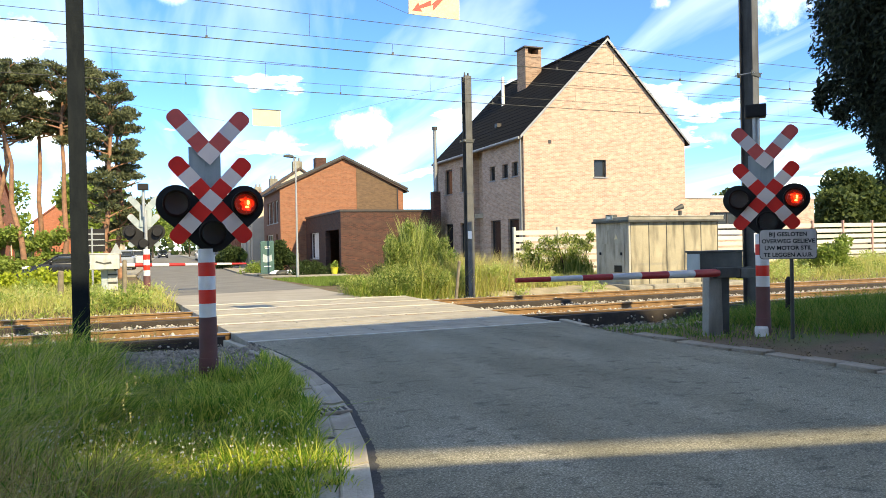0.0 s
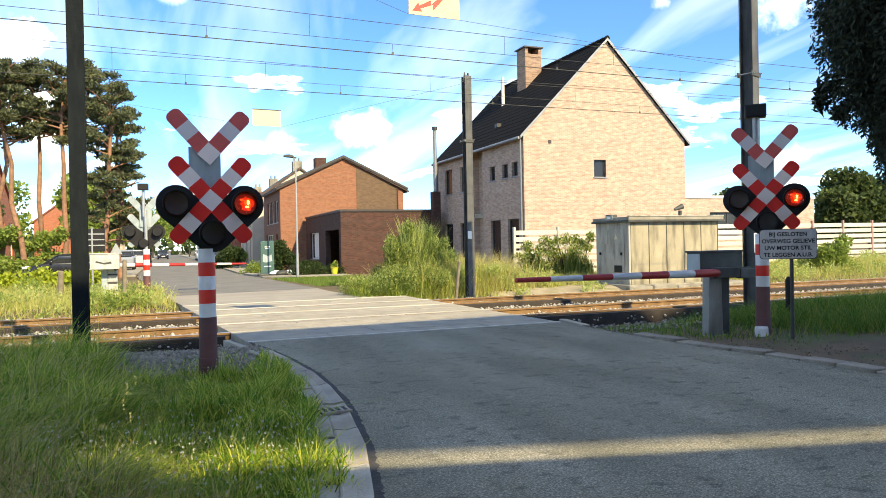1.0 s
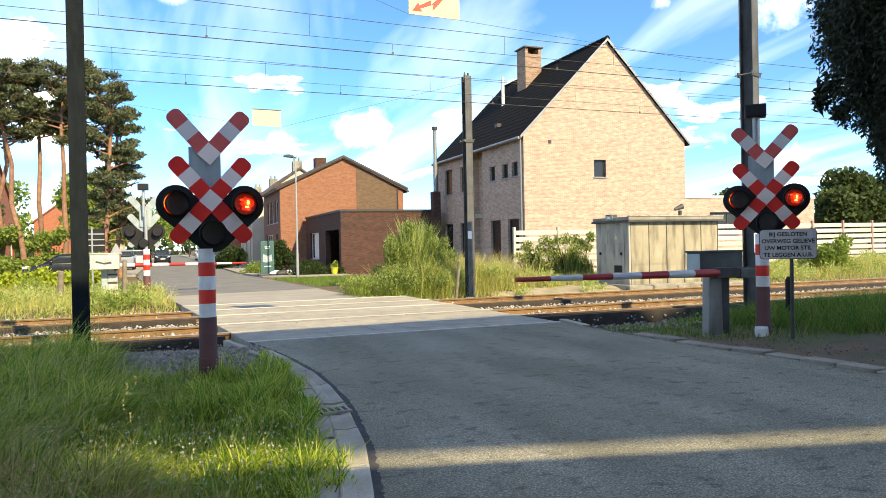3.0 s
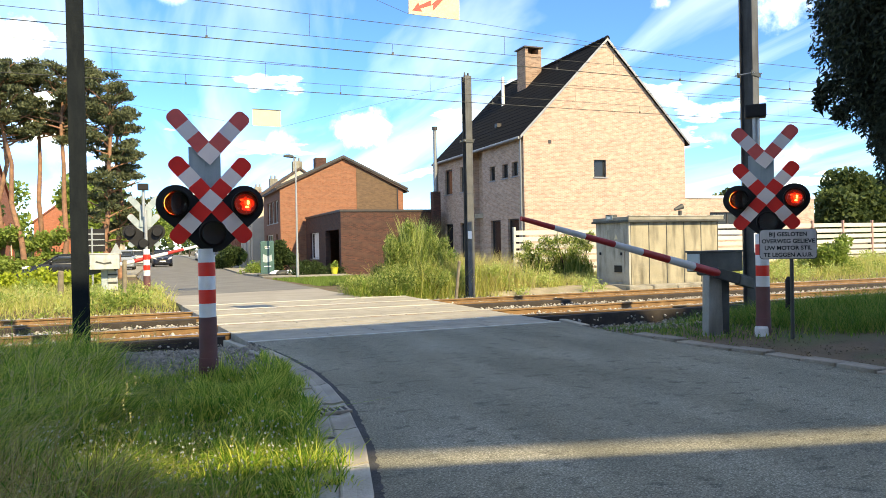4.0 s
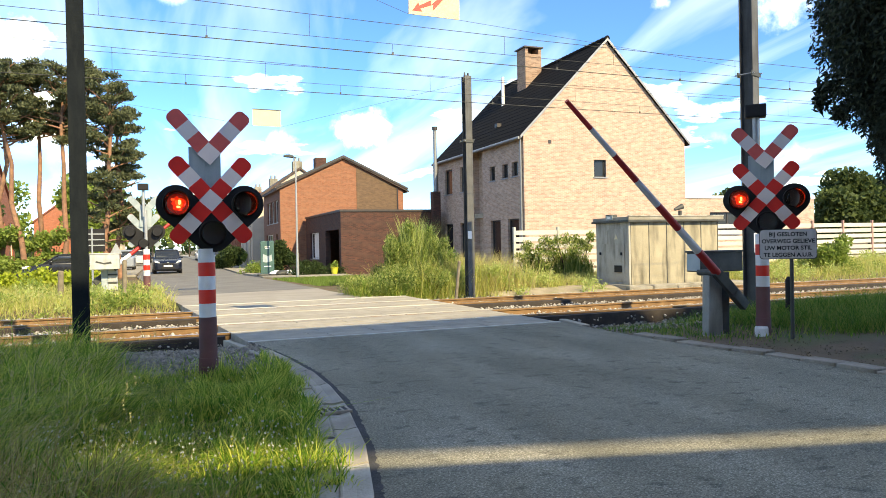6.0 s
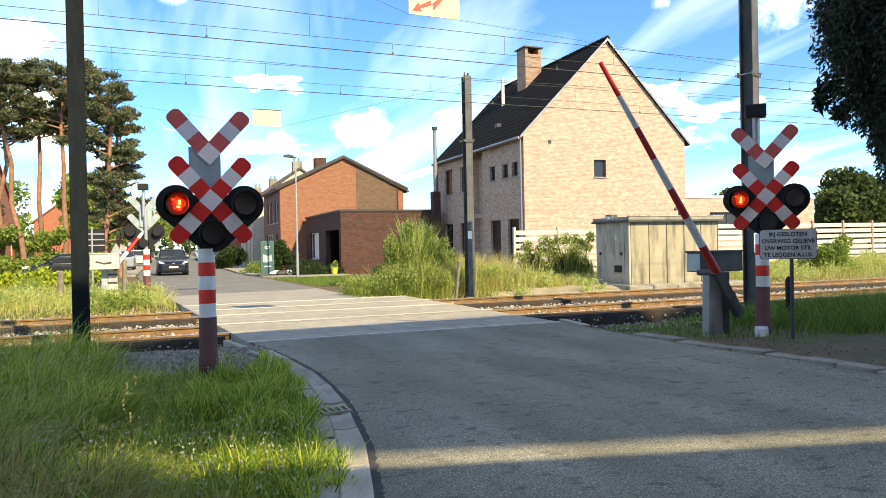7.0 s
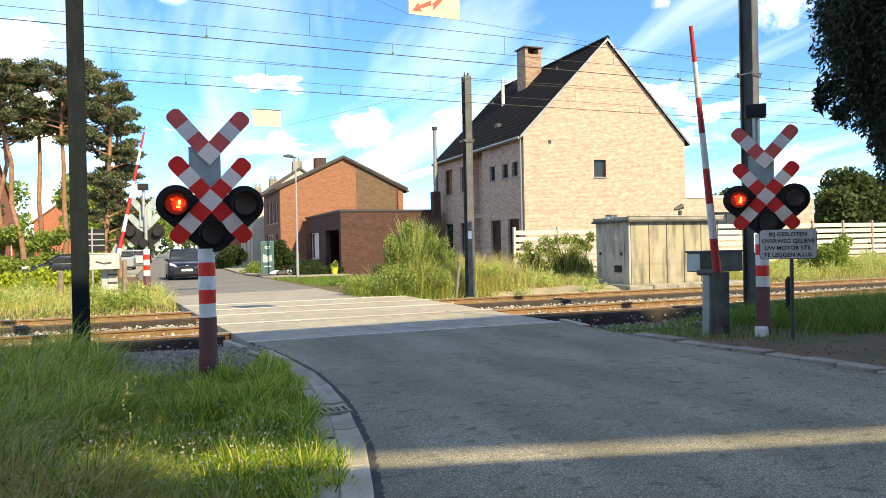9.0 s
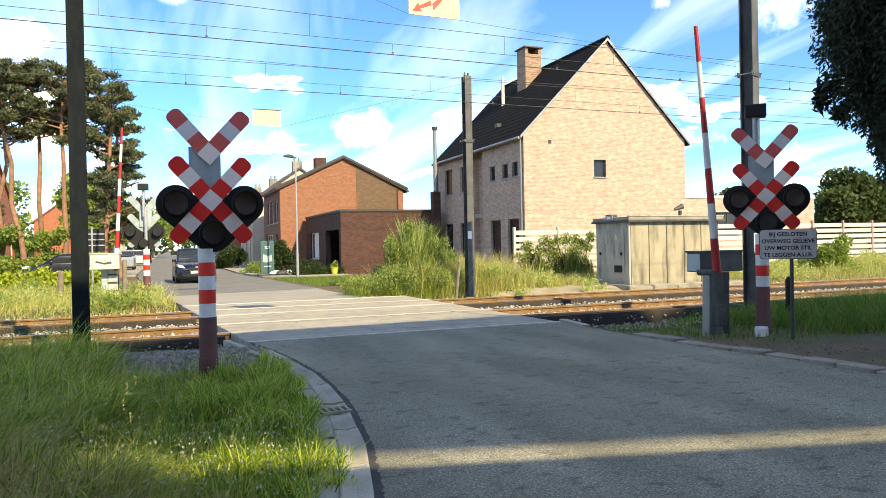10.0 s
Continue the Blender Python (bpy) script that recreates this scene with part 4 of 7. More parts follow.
# ---- masts, wires and signs ----
def h_mast(at, label, top, wide, clamp, paint=None):
    root = thing("catenary_mast", at, label, "mast", "catenary masts")
    h, w = wide / 2, 0.016
    bm = bmesh.new()
    e = 0.007
    slab(bm, [(-h, -h), (h, -h), (h, -h + w), (e, -h + w), (e, h - w), (h, h - w), (h, h), (-h, h), (-h, h - w), (-e, h - w), (-e, -h + w), (-h, -h + w)], -0.5, top, plane="xy")
    part("profile", bm, paint or mast_paint, root)
    part("foot", box(-h - 0.12, -h - 0.12, -0.6, h + 0.12, h + 0.12, -0.12, 0.03), concrete_old, root)
    if clamp:
        part("clamp", box(-h - 0.09, -h - 0.02, clamp - 0.05, h + 0.05, -h, clamp + 0.05, 0.008), dark_metal, root)
        part("clamp", box(-h - 0.09, h, clamp - 0.05, h + 0.05, h + 0.02, clamp + 0.05, 0.008), dark_metal, root)
        part("bolt", rod(bmesh.new(), (-h - 0.06, -h - 0.06, clamp), (-h - 0.06, h + 0.06, clamp), 0.012, 0.012, 8), galv, root)
        part("bolt", rod(bmesh.new(), (h + 0.03, -h - 0.06, clamp + 0.03), (h + 0.03, h + 0.06, clamp + 0.03), 0.012, 0.012, 8), galv, root)
        part("conduit", rod(bmesh.new(), (0.02, -h + 0.03, 0.4), (0.02, -h + 0.03, top), 0.014, 0.014, 8), galv, root)
    return root


h_mast(pose(-1.15, 11.75, 0, 0, 0, 0), "dark painted steel catenary mast standing in the grass", 9.0, 0.215, 0)
right_mast = h_mast(pose(11.57, 11.75, 0, 0, 0, 20), "dark painted steel catenary mast behind the signal", 9.0, 0.28, 4.95, mast_grey)
mid_mast = h_mast(pose(8.9, 20.6, -0.18, 0, 0, 5), "grey-black steel mast beyond the tracks", 6.93, 0.23, 4.9, mast_grey)
part("notice", box(-0.12, -0.145, 1.85, 0.02, -0.13, 2.1, 0.003), white_trim, mid_mast, "small white number plate with a dark bar")
part("finial", rod(bmesh.new(), (-0.06, 0, 6.9), (-0.06, 0, 7.05), 0.04, 0.02, 8), dark_metal, mid_mast)
part("finial", rod(bmesh.new(), (0.06, 0, 6.9), (0.06, 0, 7.03), 0.03, 0.03, 8), dark_metal, mid_mast)


def overhead_line(y, contact, aux, main, label, drops):
    """Contact wire with an auxiliary and a main bearer, joined by droppers."""
    root = thing("overhead_line", pose(0, 0, 0), label, "overhead wire", "catenary")
    z = lambda c, x: c[0] + c[1] * (x - 5.5) + c[2] * (x - 5.5) ** 2
    xs = [-60 + 4 * i for i in range(56)]
    for name, c, r in (("contact_wire", contact, 0.009), ("auxiliary_wire", aux, 0.005), ("bearer_wire", main, 0.006)):
        part(name, tube(bmesh.new(), [(x, y, z(c, x)) for x in xs], r, 6), dark_metal, root)
    for i, x in enumerate(drops):
        a, b = (contact, aux) if i % 2 == 0 else (aux, main)
        part("dropper", rod(bmesh.new(), (x, y, z(a, x)), (x, y, z(b, x)), 0.004, 0.004, 5), dark_metal, root)
        if i % 2 == 0:
            part("wire_clip", box(x - 0.02, y - 0.012, z(a, x) - 0.01, x + 0.02, y + 0.012, z(a, x) + 0.045), dark_metal, root)


overhead_line(14.07, (5.41, -0.0085, 0.0002), (5.63, -0.0085, 0.0002), (6.03, -0.016, 0.0009), "overhead wires of the nearer track", (0.82, 2.75, 4.45, 7.0, 8.3, 9.8, 11.7, 13.4, 15.2, 17.0, -2.6, -1))
overhead_line(17.67, (5.32, -0.0045, 0.0001), (5.54, -0.006, 0.0001), (5.94, -0.014, 0.0009), "overhead wires of the farther track", (0.55, 2.37, 4.2, 6.6, 8.4, 11.0, 13.2, 15.0, 17.0, 19.0, -3, -1))
feeder = thing("feeder_cable", pose(0, 0, 0), "thin black feeder cable above the far track", "cable")
part("strand", tube(bmesh.new(), [(-40 + 5 * i, 18.1, 6.06 + 0.0007 * (-40 + 5 * i - 4) ** 2 * 0.3) for i in range(30)], 0.006, 6), dark_metal, feeder)


def hanging_sign(at, label, tail_a, tail_b, arrow, wide=0.80, high=0.55):
    """Warning board slung on a cross-span wire."""
    root = thing("hanging_sign", at, label, "sign", "height warning boards")
    part("board", box(-wide / 2, -0.008, 0, wide / 2, 0.008, high, 0.003), cream, root)
    part("rim", box(-wide / 2, -0.012, high - 0.012, wide / 2, 0.012, high + 0.012), dark_metal, root)
    if arrow:
        bm = bmesh.new()
        k = wide / 0.86
        slab(bm, [(a * k, b * k) for a, b in ((-0.37, 0.06), (-0.27, 0.20), (-0.255, 0.15), (-0.05, 0.26), (-0.06, 0.18), (0.22, 0.44), (0.26, 0.42), (-0.02, 0.10), (-0.02, 0.19), (-0.24, 0.105), (-0.20, 0.06))], -0.012, -0.0085)
        part("lightning_arrow", bm, sign_red, root, "red lightning arrow")
    for s, tail in ((-1, tail_a), (1, tail_b)):
        for zz, dz in ((0.0, 0), (high, 0.0)):
            p = Vector((s * wide / 2, 0, zz))
            q = Vector(tail)
            part("span_wire", rod(bmesh.new(), p, q if zz == high or tail[2] > 1 else q, 0.0035, 0.0035, 5), dark_metal, root)
            break
    return root


hanging_sign(pose(4.477, 11.72, 5.48, 0, 1.0, 0), "cream warning board with a red lightning arrow on a wire", (-5.5, 0.1, 1.54), (7.0, 0.1, -0.24), True, 0.946, 0.66)
hanging_sign(pose(2.98, 22.2, 5.2, 0, 0.6, 0), "blank cream board on a span wire over the street", (-6.5, 0, 0.75), (6.0, -1.5, 1.45), False, 0.84, 0.5)


def lettering(words, size, parent, at):
    cu = bpy.data.curves.new("lettering", "FONT")
    cu.body, cu.align_x, cu.size, cu.extrude, cu.offset = words, "CENTER", size, 0.001, 0.0022
    tmp = new("lettering", cu)
    me = bpy.data.meshes.new_from_object(tmp.evaluated_get(bpy.context.evaluated_depsgraph_get()))
    bpy.data.objects.remove(tmp)
    me.materials.append(black_metal)
    ob = new("lettering", me)
    ob.parent = parent
    ob.matrix_basis = at
    tagged(ob, "black capital lettering")


def notice_board():
    """Motorists' notice on a short post."""
    root = thing("notice_sign", pose(8.76, 8.19, 0, 0, 0, -40), "white notice with black lettering on a thin dark post", "sign")
    part("post", rod(bmesh.new(), (0.05, 0.03, -0.3), (0.05, 0.03, 1.3), 0.028, 0.028, 10), dark_metal, root)
    def rounded(w, z0, z1, q):
        return [(sx * (w - q) + q * math.cos(radians(a)), (z1 - q if top else z0 + q) + q * math.sin(radians(a))) for sx, top, a0 in ((1, 1, 0), (-1, 1, 90), (-1, 0, 180), (1, 0, 270)) for a in (a0, a0 + 30, a0 + 60, a0 + 90)]
    part("rim", slab(bmesh.new(), rounded(0.395, 1.188, 1.642, 0.05), 0.0, 0.008), dark_metal, root)
    part("board", slab(bmesh.new(), rounded(0.385, 1.198, 1.632, 0.045), -0.006, -0.0005), notice_white, root)
    for i, words in enumerate(("BIJ GESLOTEN", "OVERWEG GELIEVE", "UW MOTOR STIL", "TE LEGGEN A.U.B.")):
        lettering(words, 0.084, root, pose(0, -0.008, 1.535 - 0.103 * i, 90, 0, 0))
    tag = part("letter_plate", box(-0.25, -0.17, 1.22, -0.09, -0.155, 1.62, 0.004), white_trim, right_mast, "small white plate with a letter")
    lettering("A", 0.13, tag, pose(-0.17, -0.173, 1.36, 90, 0, 0))


notice_board()


def street_lamp():
    root = thing("street_lamp", pose(6.2, 36.0, 0.05), "slim galvanised street lamp with a flat head on the pavement", "street lamp")
    part("pole", rod(bmesh.new(), (0, 0, -0.2), (0, 0, 1.2), 0.075, 0.075, 14), galv, root)
    part("pole", rod(bmesh.new(), (0, 0, 1.2), (0, 0, 5.9), 0.055, 0.04, 14), galv, root)
    part("arm", rod(bmesh.new(), (0.05, 0, 5.93), (-0.12, 0, 5.98), 0.03, 0.03, 10), dark_metal, root)
    bm = bmesh.new()
    slab(bm, [(-0.10, 5.93), (-0.52, 5.96), (-0.60, 6.0), (-0.56, 6.07), (-0.3, 6.09), (-0.10, 6.03)], -0.12, 0.12, bevel=0.02)
    part("lamp_head", bm, dark_metal, root, "dark flat lamp head")


street_lamp()


# ---- houses ----
def holed(bm, u0, u1, z0, z1, holes, d0, d1, axis):
    """A wall between d0 and d1 with rectangular holes (ua, za, ub, zb) through it, in one skin."""
    us = sorted({u0, u1, *[h[0] for h in holes], *[h[2] for h in holes]})
    zs = sorted({z0, z1, *[h[1] for h in holes], *[h[3] for h in holes]})
    put = (lambda u, d, z: (u, d, z)) if axis == "x" else (lambda u, d, z: (d, u, z))
    grid = {}

    def vert(i, j, k):
        if (i, j, k) not in grid:
            grid[i, j, k] = bm.verts.new(put(us[i], (d0, d1)[k], zs[j]))
        return grid[i, j, k]

    def solid(i, j):
        if not (0 <= i < len(us) - 1 and 0 <= j < len(zs) - 1):
            return False
        u, z = (us[i] + us[i + 1]) / 2, (zs[j] + zs[j + 1]) / 2
        return not any(h[0] <= u <= h[2] and h[1] <= z <= h[3] for h in holes)
    for i in range(len(us) - 1):
        for j in range(len(zs) - 1):
            if not solid(i, j):
                continue
            for k in (0, 1):
                bm.faces.new([vert(a, b, k) for a, b in ((i, j), (i + 1, j), (i + 1, j + 1), (i, j + 1))])
            for (di, dj), (p, q) in (((-1, 0), ((i, j), (i, j + 1))), ((1, 0), ((i + 1, j), (i + 1, j + 1))), ((0, -1), ((i, j), (i + 1, j))), ((0, 1), ((i, j + 1), (i + 1, j + 1)))):
                if not solid(i + di, j + dj):
                    bm.faces.new([vert(*p, 0), vert(*q, 0), vert(*q, 1), vert(*p, 1)])
    bmesh.ops.recalc_face_normals(bm, faces=bm.faces)
    return bm


def window(parent, axis, d, u0, z0, u1, z1, frame_mat=None, sill=True, mullions=1, door=False, inset=0.12):
    """Window or door set back in its opening; d is the outer face of the wall, which faces -y (axis x) or -x (axis y)."""
    fm = frame_mat or dark_trim
    put = (lambda a, p, z: (a, d + p, z)) if axis == "x" else (lambda a, p, z: (d + p, a, z))

    def bar(bm, a0, p0, c0, a1, p1, c1):
        p, q = put(a0, p0, c0), put(a1, p1, c1)
        bx(bm, *[min(i, j) for i, j in zip(p, q)], *[max(i, j) for i, j in zip(p, q)])
    bm = bmesh.new()
    t = 0.06
    bar(bm, u0, inset, z0, u0 + t, inset + 0.07, z1); bar(bm, u1 - t, inset, z0, u1, inset + 0.07, z1)
    bar(bm, u0 + t, inset, z0, u1 - t, inset + 0.07, z0 + t); bar(bm, u0 + t, inset, z1 - t, u1 - t, inset + 0.07, z1)
    for i in range(1, mullions):
        u = u0 + (u1 - u0) * i / mullions
        bar(bm, u - 0.03, inset, z0 + t, u + 0.03, inset + 0.07, z1 - t)
    w = part("door" if door else "window", bm, fm, parent)
    bm = bmesh.new()
    bar(bm, u0 + t, inset + 0.03, z0 + t, u1 - t, inset + 0.045, z1 - t)
    part("door_leaf" if door else "pane", bm, dark_trim if door else pane_glass, w)
    if sill:
        bm = bmesh.new()
        bar(bm, u0 - 0.05, -0.05, z0 - 0.06, u1 + 0.05, inset, z0)
        part("sill", bm, lead, w)
    return w


def pitched_roof(parent, x0, x1, y0, y1, eave, ridge, along, mat, over=0.15, thick=0.14, tiles=0.0):
    """Two slopes; the ridge runs along y or x. With tiles, the courses are steps of real thickness."""
    for s in (-1, 1):
        bm = bmesh.new()
        if along == "y":
            mid, half, lo, hi = (x0 + x1) / 2, (x1 - x0) / 2, y0 - over, y1 + over
        else:
            mid, half, lo, hi = (y0 + y1) / 2, (y1 - y0) / 2, x0 - over, x1 + over
        rise = ridge - eave
        k = (half + 0.25) / half
        n = max(1, int(math.hypot(half, rise) / tiles)) if tiles else 1
        top, low = [], []
        for i in range(n):
            for f, up in ((i / n, thick), ((i + 1) / n, thick * (0.9 if tiles else 1))):
                top.append((mid + s * half * k * (1 - f), eave - rise * (k - 1) + rise * k * f + up))
        low = [(mid, ridge), (mid + s * half * k, eave - rise * (k - 1))]
        o = top + low
        slab(bm, o, lo, hi, plane="xz" if along == "y" else "yz")
        part("roof", bm, mat, parent)


def pale_house():
    X0, X1, Y0, Y1, E, RZ = 15.5, 24.65, 29.4, 40.6, 6.55, 11.2
    t = 0.3
    root = thing("house", pose(0, 0, 0), "pale brick house with a steep black tiled roof", "house", "houses")
    # wall towards the tracks, up to the eaves, then the gable
    gw = (19.27, 4.62, 19.95, 5.45)
    part("wall", holed(bmesh.new(), X0, X1, -0.3, E, [gw], Y0, Y0 + t, "x"), pale_brick, root)
    part("gable", slab(bmesh.new(), [(X0, E), (X1, E), ((X0 + X1) / 2, RZ)], Y0, Y0 + t), pale_brick, root)
    part("gable", slab(bmesh.new(), [(X0, E), (X1, E), ((X0 + X1) / 2, RZ)], Y1 - t, Y1), pale_brick, root)
    window(root, "x", Y0, *gw, mullions=1)
    # street side: a near bay, a shallow recess, then the rest
    near = [(30.0, 4.68, 30.62, 5.36), (31.05, 4.68, 31.67, 5.36), (32.5, 4.68, 33.12, 5.40), (30.0, 0.25, 31.15, 2.68), (31.95, 0.25, 33.1, 2.68)]
    back = [(38.2, 4.42, 39.35, 5.85), (36.35, 4.42, 37.0, 5.8), (38.2, 0.6, 39.4, 2.72), (36.35, 0.25, 37.1, 2.7)]
    part("wall", holed(bmesh.new(), Y0 + t, 34.0, -0.3, E, near, X0, X0 + t, "y"), pale_brick, root)
    part("wall", holed(bmesh.new(), 34.0, 35.8, -0.3, E, [], X0 + 0.6, X0 + 0.6 + t, "y"), pale_brick, root)
    part("wall", holed(bmesh.new(), 35.8, Y1, -0.3, E, back, X0, X0 + t, "y"), pale_brick, root)
    part("wall", box(X0 + t, 33.7, -0.3, X0 + 0.6, 34.0, E), pale_brick, root)
    part("wall", box(X0 + t, 35.8, -0.3, X0 + 0.6, 36.1, E), pale_brick, root)
    part("wall", box(X1 - t, Y0 + t, -0.3, X1, Y1 - t, E), pale_brick, root)
    part("wall", box(X0 + t, Y1 - t, -0.3, X1 - t, Y1, E), pale_brick, root)
    for h in near + back:
        window(root, "y", X0, *h, mullions=1)
    part("floor_slab", box(X0 + t, Y0 + t, 2.9, X1 - t, Y1 - t, 3.15), concrete, root)
    pitched_roof(root, X0, X1, Y0, Y1, E, RZ, "y", slate, over=0.12, thick=0.13, tiles=0.34)
    # barge boards along the gable, ridge tiles, gutter and downpipe
    mid = (X0 + X1) / 2
    for s, x in ((-1, X0), (1, X1)):
        part("verge_board", slab(bmesh.new(), [(x + s * 0.22, E - 0.24), (mid, RZ - 0.02), (mid, RZ + 0.12), (x + s * 0.22, E - 0.10)], Y0 - 0.15, Y0 - 0.122), lead, root)
    tile = rod(bmesh.new(), (0, -0.19, 0), (0, 0.19, 0), 0.13, 0.10, 10)
    t0 = part("ridge_tile", tile, slate, root, at=pose(mid, Y0 + 0.05, RZ + 0.10))
    for i in range(1, 31):
        piece("ridge_tile", t0.data, root, pose(mid, Y0 + 0.05 + 0.37 * i, RZ + 0.10))
    part("gutter", rod(bmesh.new(), (X0 - 0.26, Y0 - 0.1, E - 0.20), (X0 - 0.26, Y1 + 0.1, E - 0.20), 0.075, 0.075, 10), lead, root)
    part("downpipe", rod(bmesh.new(), (X0 - 0.08, Y0 + 0.16, 0), (X0 - 0.08, Y0 + 0.16, E - 0.25), 0.05, 0.05, 10), lead, root)
    part("downpipe", rod(bmesh.new(), (X0 - 0.08, Y1 - 0.1, 0), (X0 - 0.08, Y1 - 0.1, E - 0.25), 0.05, 0.05, 10), lead, root)
    part("vent", box(16.8, Y0 - 0.03, 6.15, 16.95, Y0, 6.3), dark_trim, root)
    # chimney
    ch = part("chimney", box(18.85, 35.35, 8.8, 19.85, 36.35, 12.02), chimney_brick, root)
    part("chimney_slab", box(18.75, 35.25, 12.36, 19.95, 36.45, 12.43), dark_trim, ch)
    for a in ((18.85, 35.35, 19.03, 36.35), (19.67, 35.35, 19.85, 36.35), (19.03, 36.17, 19.67, 36.35)):
        part("chimney_pier", box(a[0], a[1], 12.02, a[2], a[3], 12.36), chimney_brick, ch)
    part("vent_pipe", rod(bmesh.new(), (18.2, 36.9, 9.0), (18.2, 36.9, 11.0), 0.09, 0.09, 12), white_trim, root, "white roof vent pipe")
    part("rooflight", box(16.2, 33.6, 7.55, 16.45, 33.9, 7.75), dark_trim, root)


pale_house()


def annex():
    root = thing("annex", pose(0, 0, 0), "low pale brick annex with a flat roof behind the fence", "annex")
    part("wall", holed(bmesh.new(), 24.66, 35.2, -0.2, 3.75, [(27.6, 1.8, 29.6, 3.0)], 31.0, 31.3, "x"), pale_brick, root)
    part("wall", box(34.9, 31.3, -0.2, 35.2, 38.0, 3.75), orange_brick, root)
    part("wall", box(24.66, 37.7, -0.2, 34.9, 38.0, 3.75), pale_brick, root)
    part("roof", box(24.66, 30.95, 3.75, 35.25, 38.0, 3.90), white_trim, root)
    window(root, "x", 31.0, 27.6, 1.8, 29.6, 3.0, mullions=3)


annex()


# darkened brick that paints the tree shadow on the orange gable
gable_shadow_brick = brick_material("gable_shadow_brick", (0.17, 0.105, 0.06), (0.12, 0.075, 0.045), (0.15, 0.10, 0.07))


def orange_house():
    X0, X1, Y0, Y1, E, RZ = 7.5, 16.4, 50.0, 58.6, 5.6, 7.75
    t = 0.3
    root = thing("house", pose(0, 0, 0), "orange brick house with a shallow brown roof", "house", "houses")
    part("wall", box(X0, Y0, -0.2, X1, Y0 + t, E), orange_brick, root)
    part("gable", slab(bmesh.new(), [(X0, E), (X1, E), ((X0 + X1) / 2, RZ)], Y0, Y0 + t), orange_brick, root)
    up = [(51.0, 3.3, 52.6, 4.9), (52.9, 3.3, 54.5, 4.9), (54.8, 3.3, 56.4, 4.9)]
    dn = [(51.2, 0.2, 52.2, 2.5), (53.6, 0.9, 57.2, 2.5)]
    part("wall", holed(bmesh.new(), Y0 + t, Y1, -0.2, E, up + dn, X0, X0 + t, "y"), shaded_orange_brick, root)
    part("wall", box(X1 - t, Y0 + t, -0.2, X1, Y1, E), orange_brick, root)
    part("wall", box(X0 + t, Y1 - t, -0.2, X1 - t, Y1, E), orange_brick, root)
    for h in up:
        window(root, "y", X0, *h, frame_mat=white_trim)
    window(root, "y", X0, *dn[0], frame_mat=dark_trim, door=True, sill=False)
    window(root, "y", X0, *dn[1], frame_mat=white_trim, mullions=3)
    pitched_roof(root, X0, X1, Y0, Y1, E, RZ, "y", brown_tile, over=0.2, thick=0.2)
    for s, x in ((-1, X0), (1, X1)):
        mid = (X0 + X1) / 2
        part("verge_board", slab(bmesh.new(), [(x + s * 0.3, E - 0.02), (mid, RZ + 0.07), (mid, RZ + 0.24), (x + s * 0.3, E + 0.14)], Y0 - 0.25, Y0 - 0.205), dark_trim, root)
    part("chimney", box(10.5, 52.5, 7.2, 11.3, 53.3, 8.1), dark_brick, root)
    part("gutter", rod(bmesh.new(), (X1 + 0.3, Y0 - 0.2, E - 0.12), (X1 + 0.3, Y1, E - 0.12), 0.09, 0.09, 8), dark_trim, root)
    part("downpipe", rod(bmesh.new(), (15.95, Y0 - 0.06, 3.2), (15.95, Y0 - 0.06, 5.7), 0.05, 0.05, 8), dark_trim, root)
    # thin dark sheet standing in for a soft cast shadow
    part("gable_shadow", slab(bmesh.new(), [(12.9, 3.4), (15.9, 3.4), (15.9, 5.75), (12.9, 7.15)], Y0 - 0.02, Y0 - 0.003), gable_shadow_brick, root, "dark brick panel painting a tree's shadow on the gable")
    # porch block in front
    g = thing("garage", pose(0, 0, 0), "low dark red brick garage with a flat roof", "garage")
    GX, GY, GH = 9.2, 39.3, 3.45
    part("wall", box(GX, GY, -0.2, 14.8, GY + t, GH), dark_brick, g)
    holes = [(39.75, 0.05, 43.4, 2.5), (45.4, 0.75, 48.2, 2.45)]
    part("wall", holed(bmesh.new(), GY + t, 49.7, -0.2, GH + 0.02, holes, GX, GX + t, "y"), dark_brick, g)
    part("wall", box(14.5, GY + t, -0.2, 14.8, 49.7, GH), dark_brick, g)
    part("roof", box(GX - 0.06, GY - 0.06, GH + 0.02, 14.86, 49.7, GH + 0.14), dark_trim, g, "dark flat roof edge")
    part("floor", box(GX + t, GY + t, -0.1, 14.5, 49.7, 0.02), concrete, g)
    window(g, "y", GX, *holes[0], door=True, sill=False, inset=0.9)
    shop = window(g, "y", GX, *holes[1], frame_mat=white_trim)
    part("blind", box(GX + 0.12, 45.5, 0.83, GX + 0.14, 47.4, 2.37), white_trim, shop, "white window blind")
    part("chimney", box(14.55, 38.8, -0.2, 15.0, 39.28, 4.6), dark_brick, g)
    part("flue", rod(bmesh.new(), (14.82, 39.1, 4.6), (14.82, 39.1, 6.3), 0.13, 0.13, 12), lead, g)
    part("flue", rod(bmesh.new(), (14.82, 39.1, 6.3), (14.82, 39.1, 8.2), 0.10, 0.10, 12), lead, g)
    part("flue_cap", rod(bmesh.new(), (14.82, 39.1, 8.2), (14.82, 39.1, 8.38), 0.16, 0.16, 12), dark_trim, g)


orange_house()


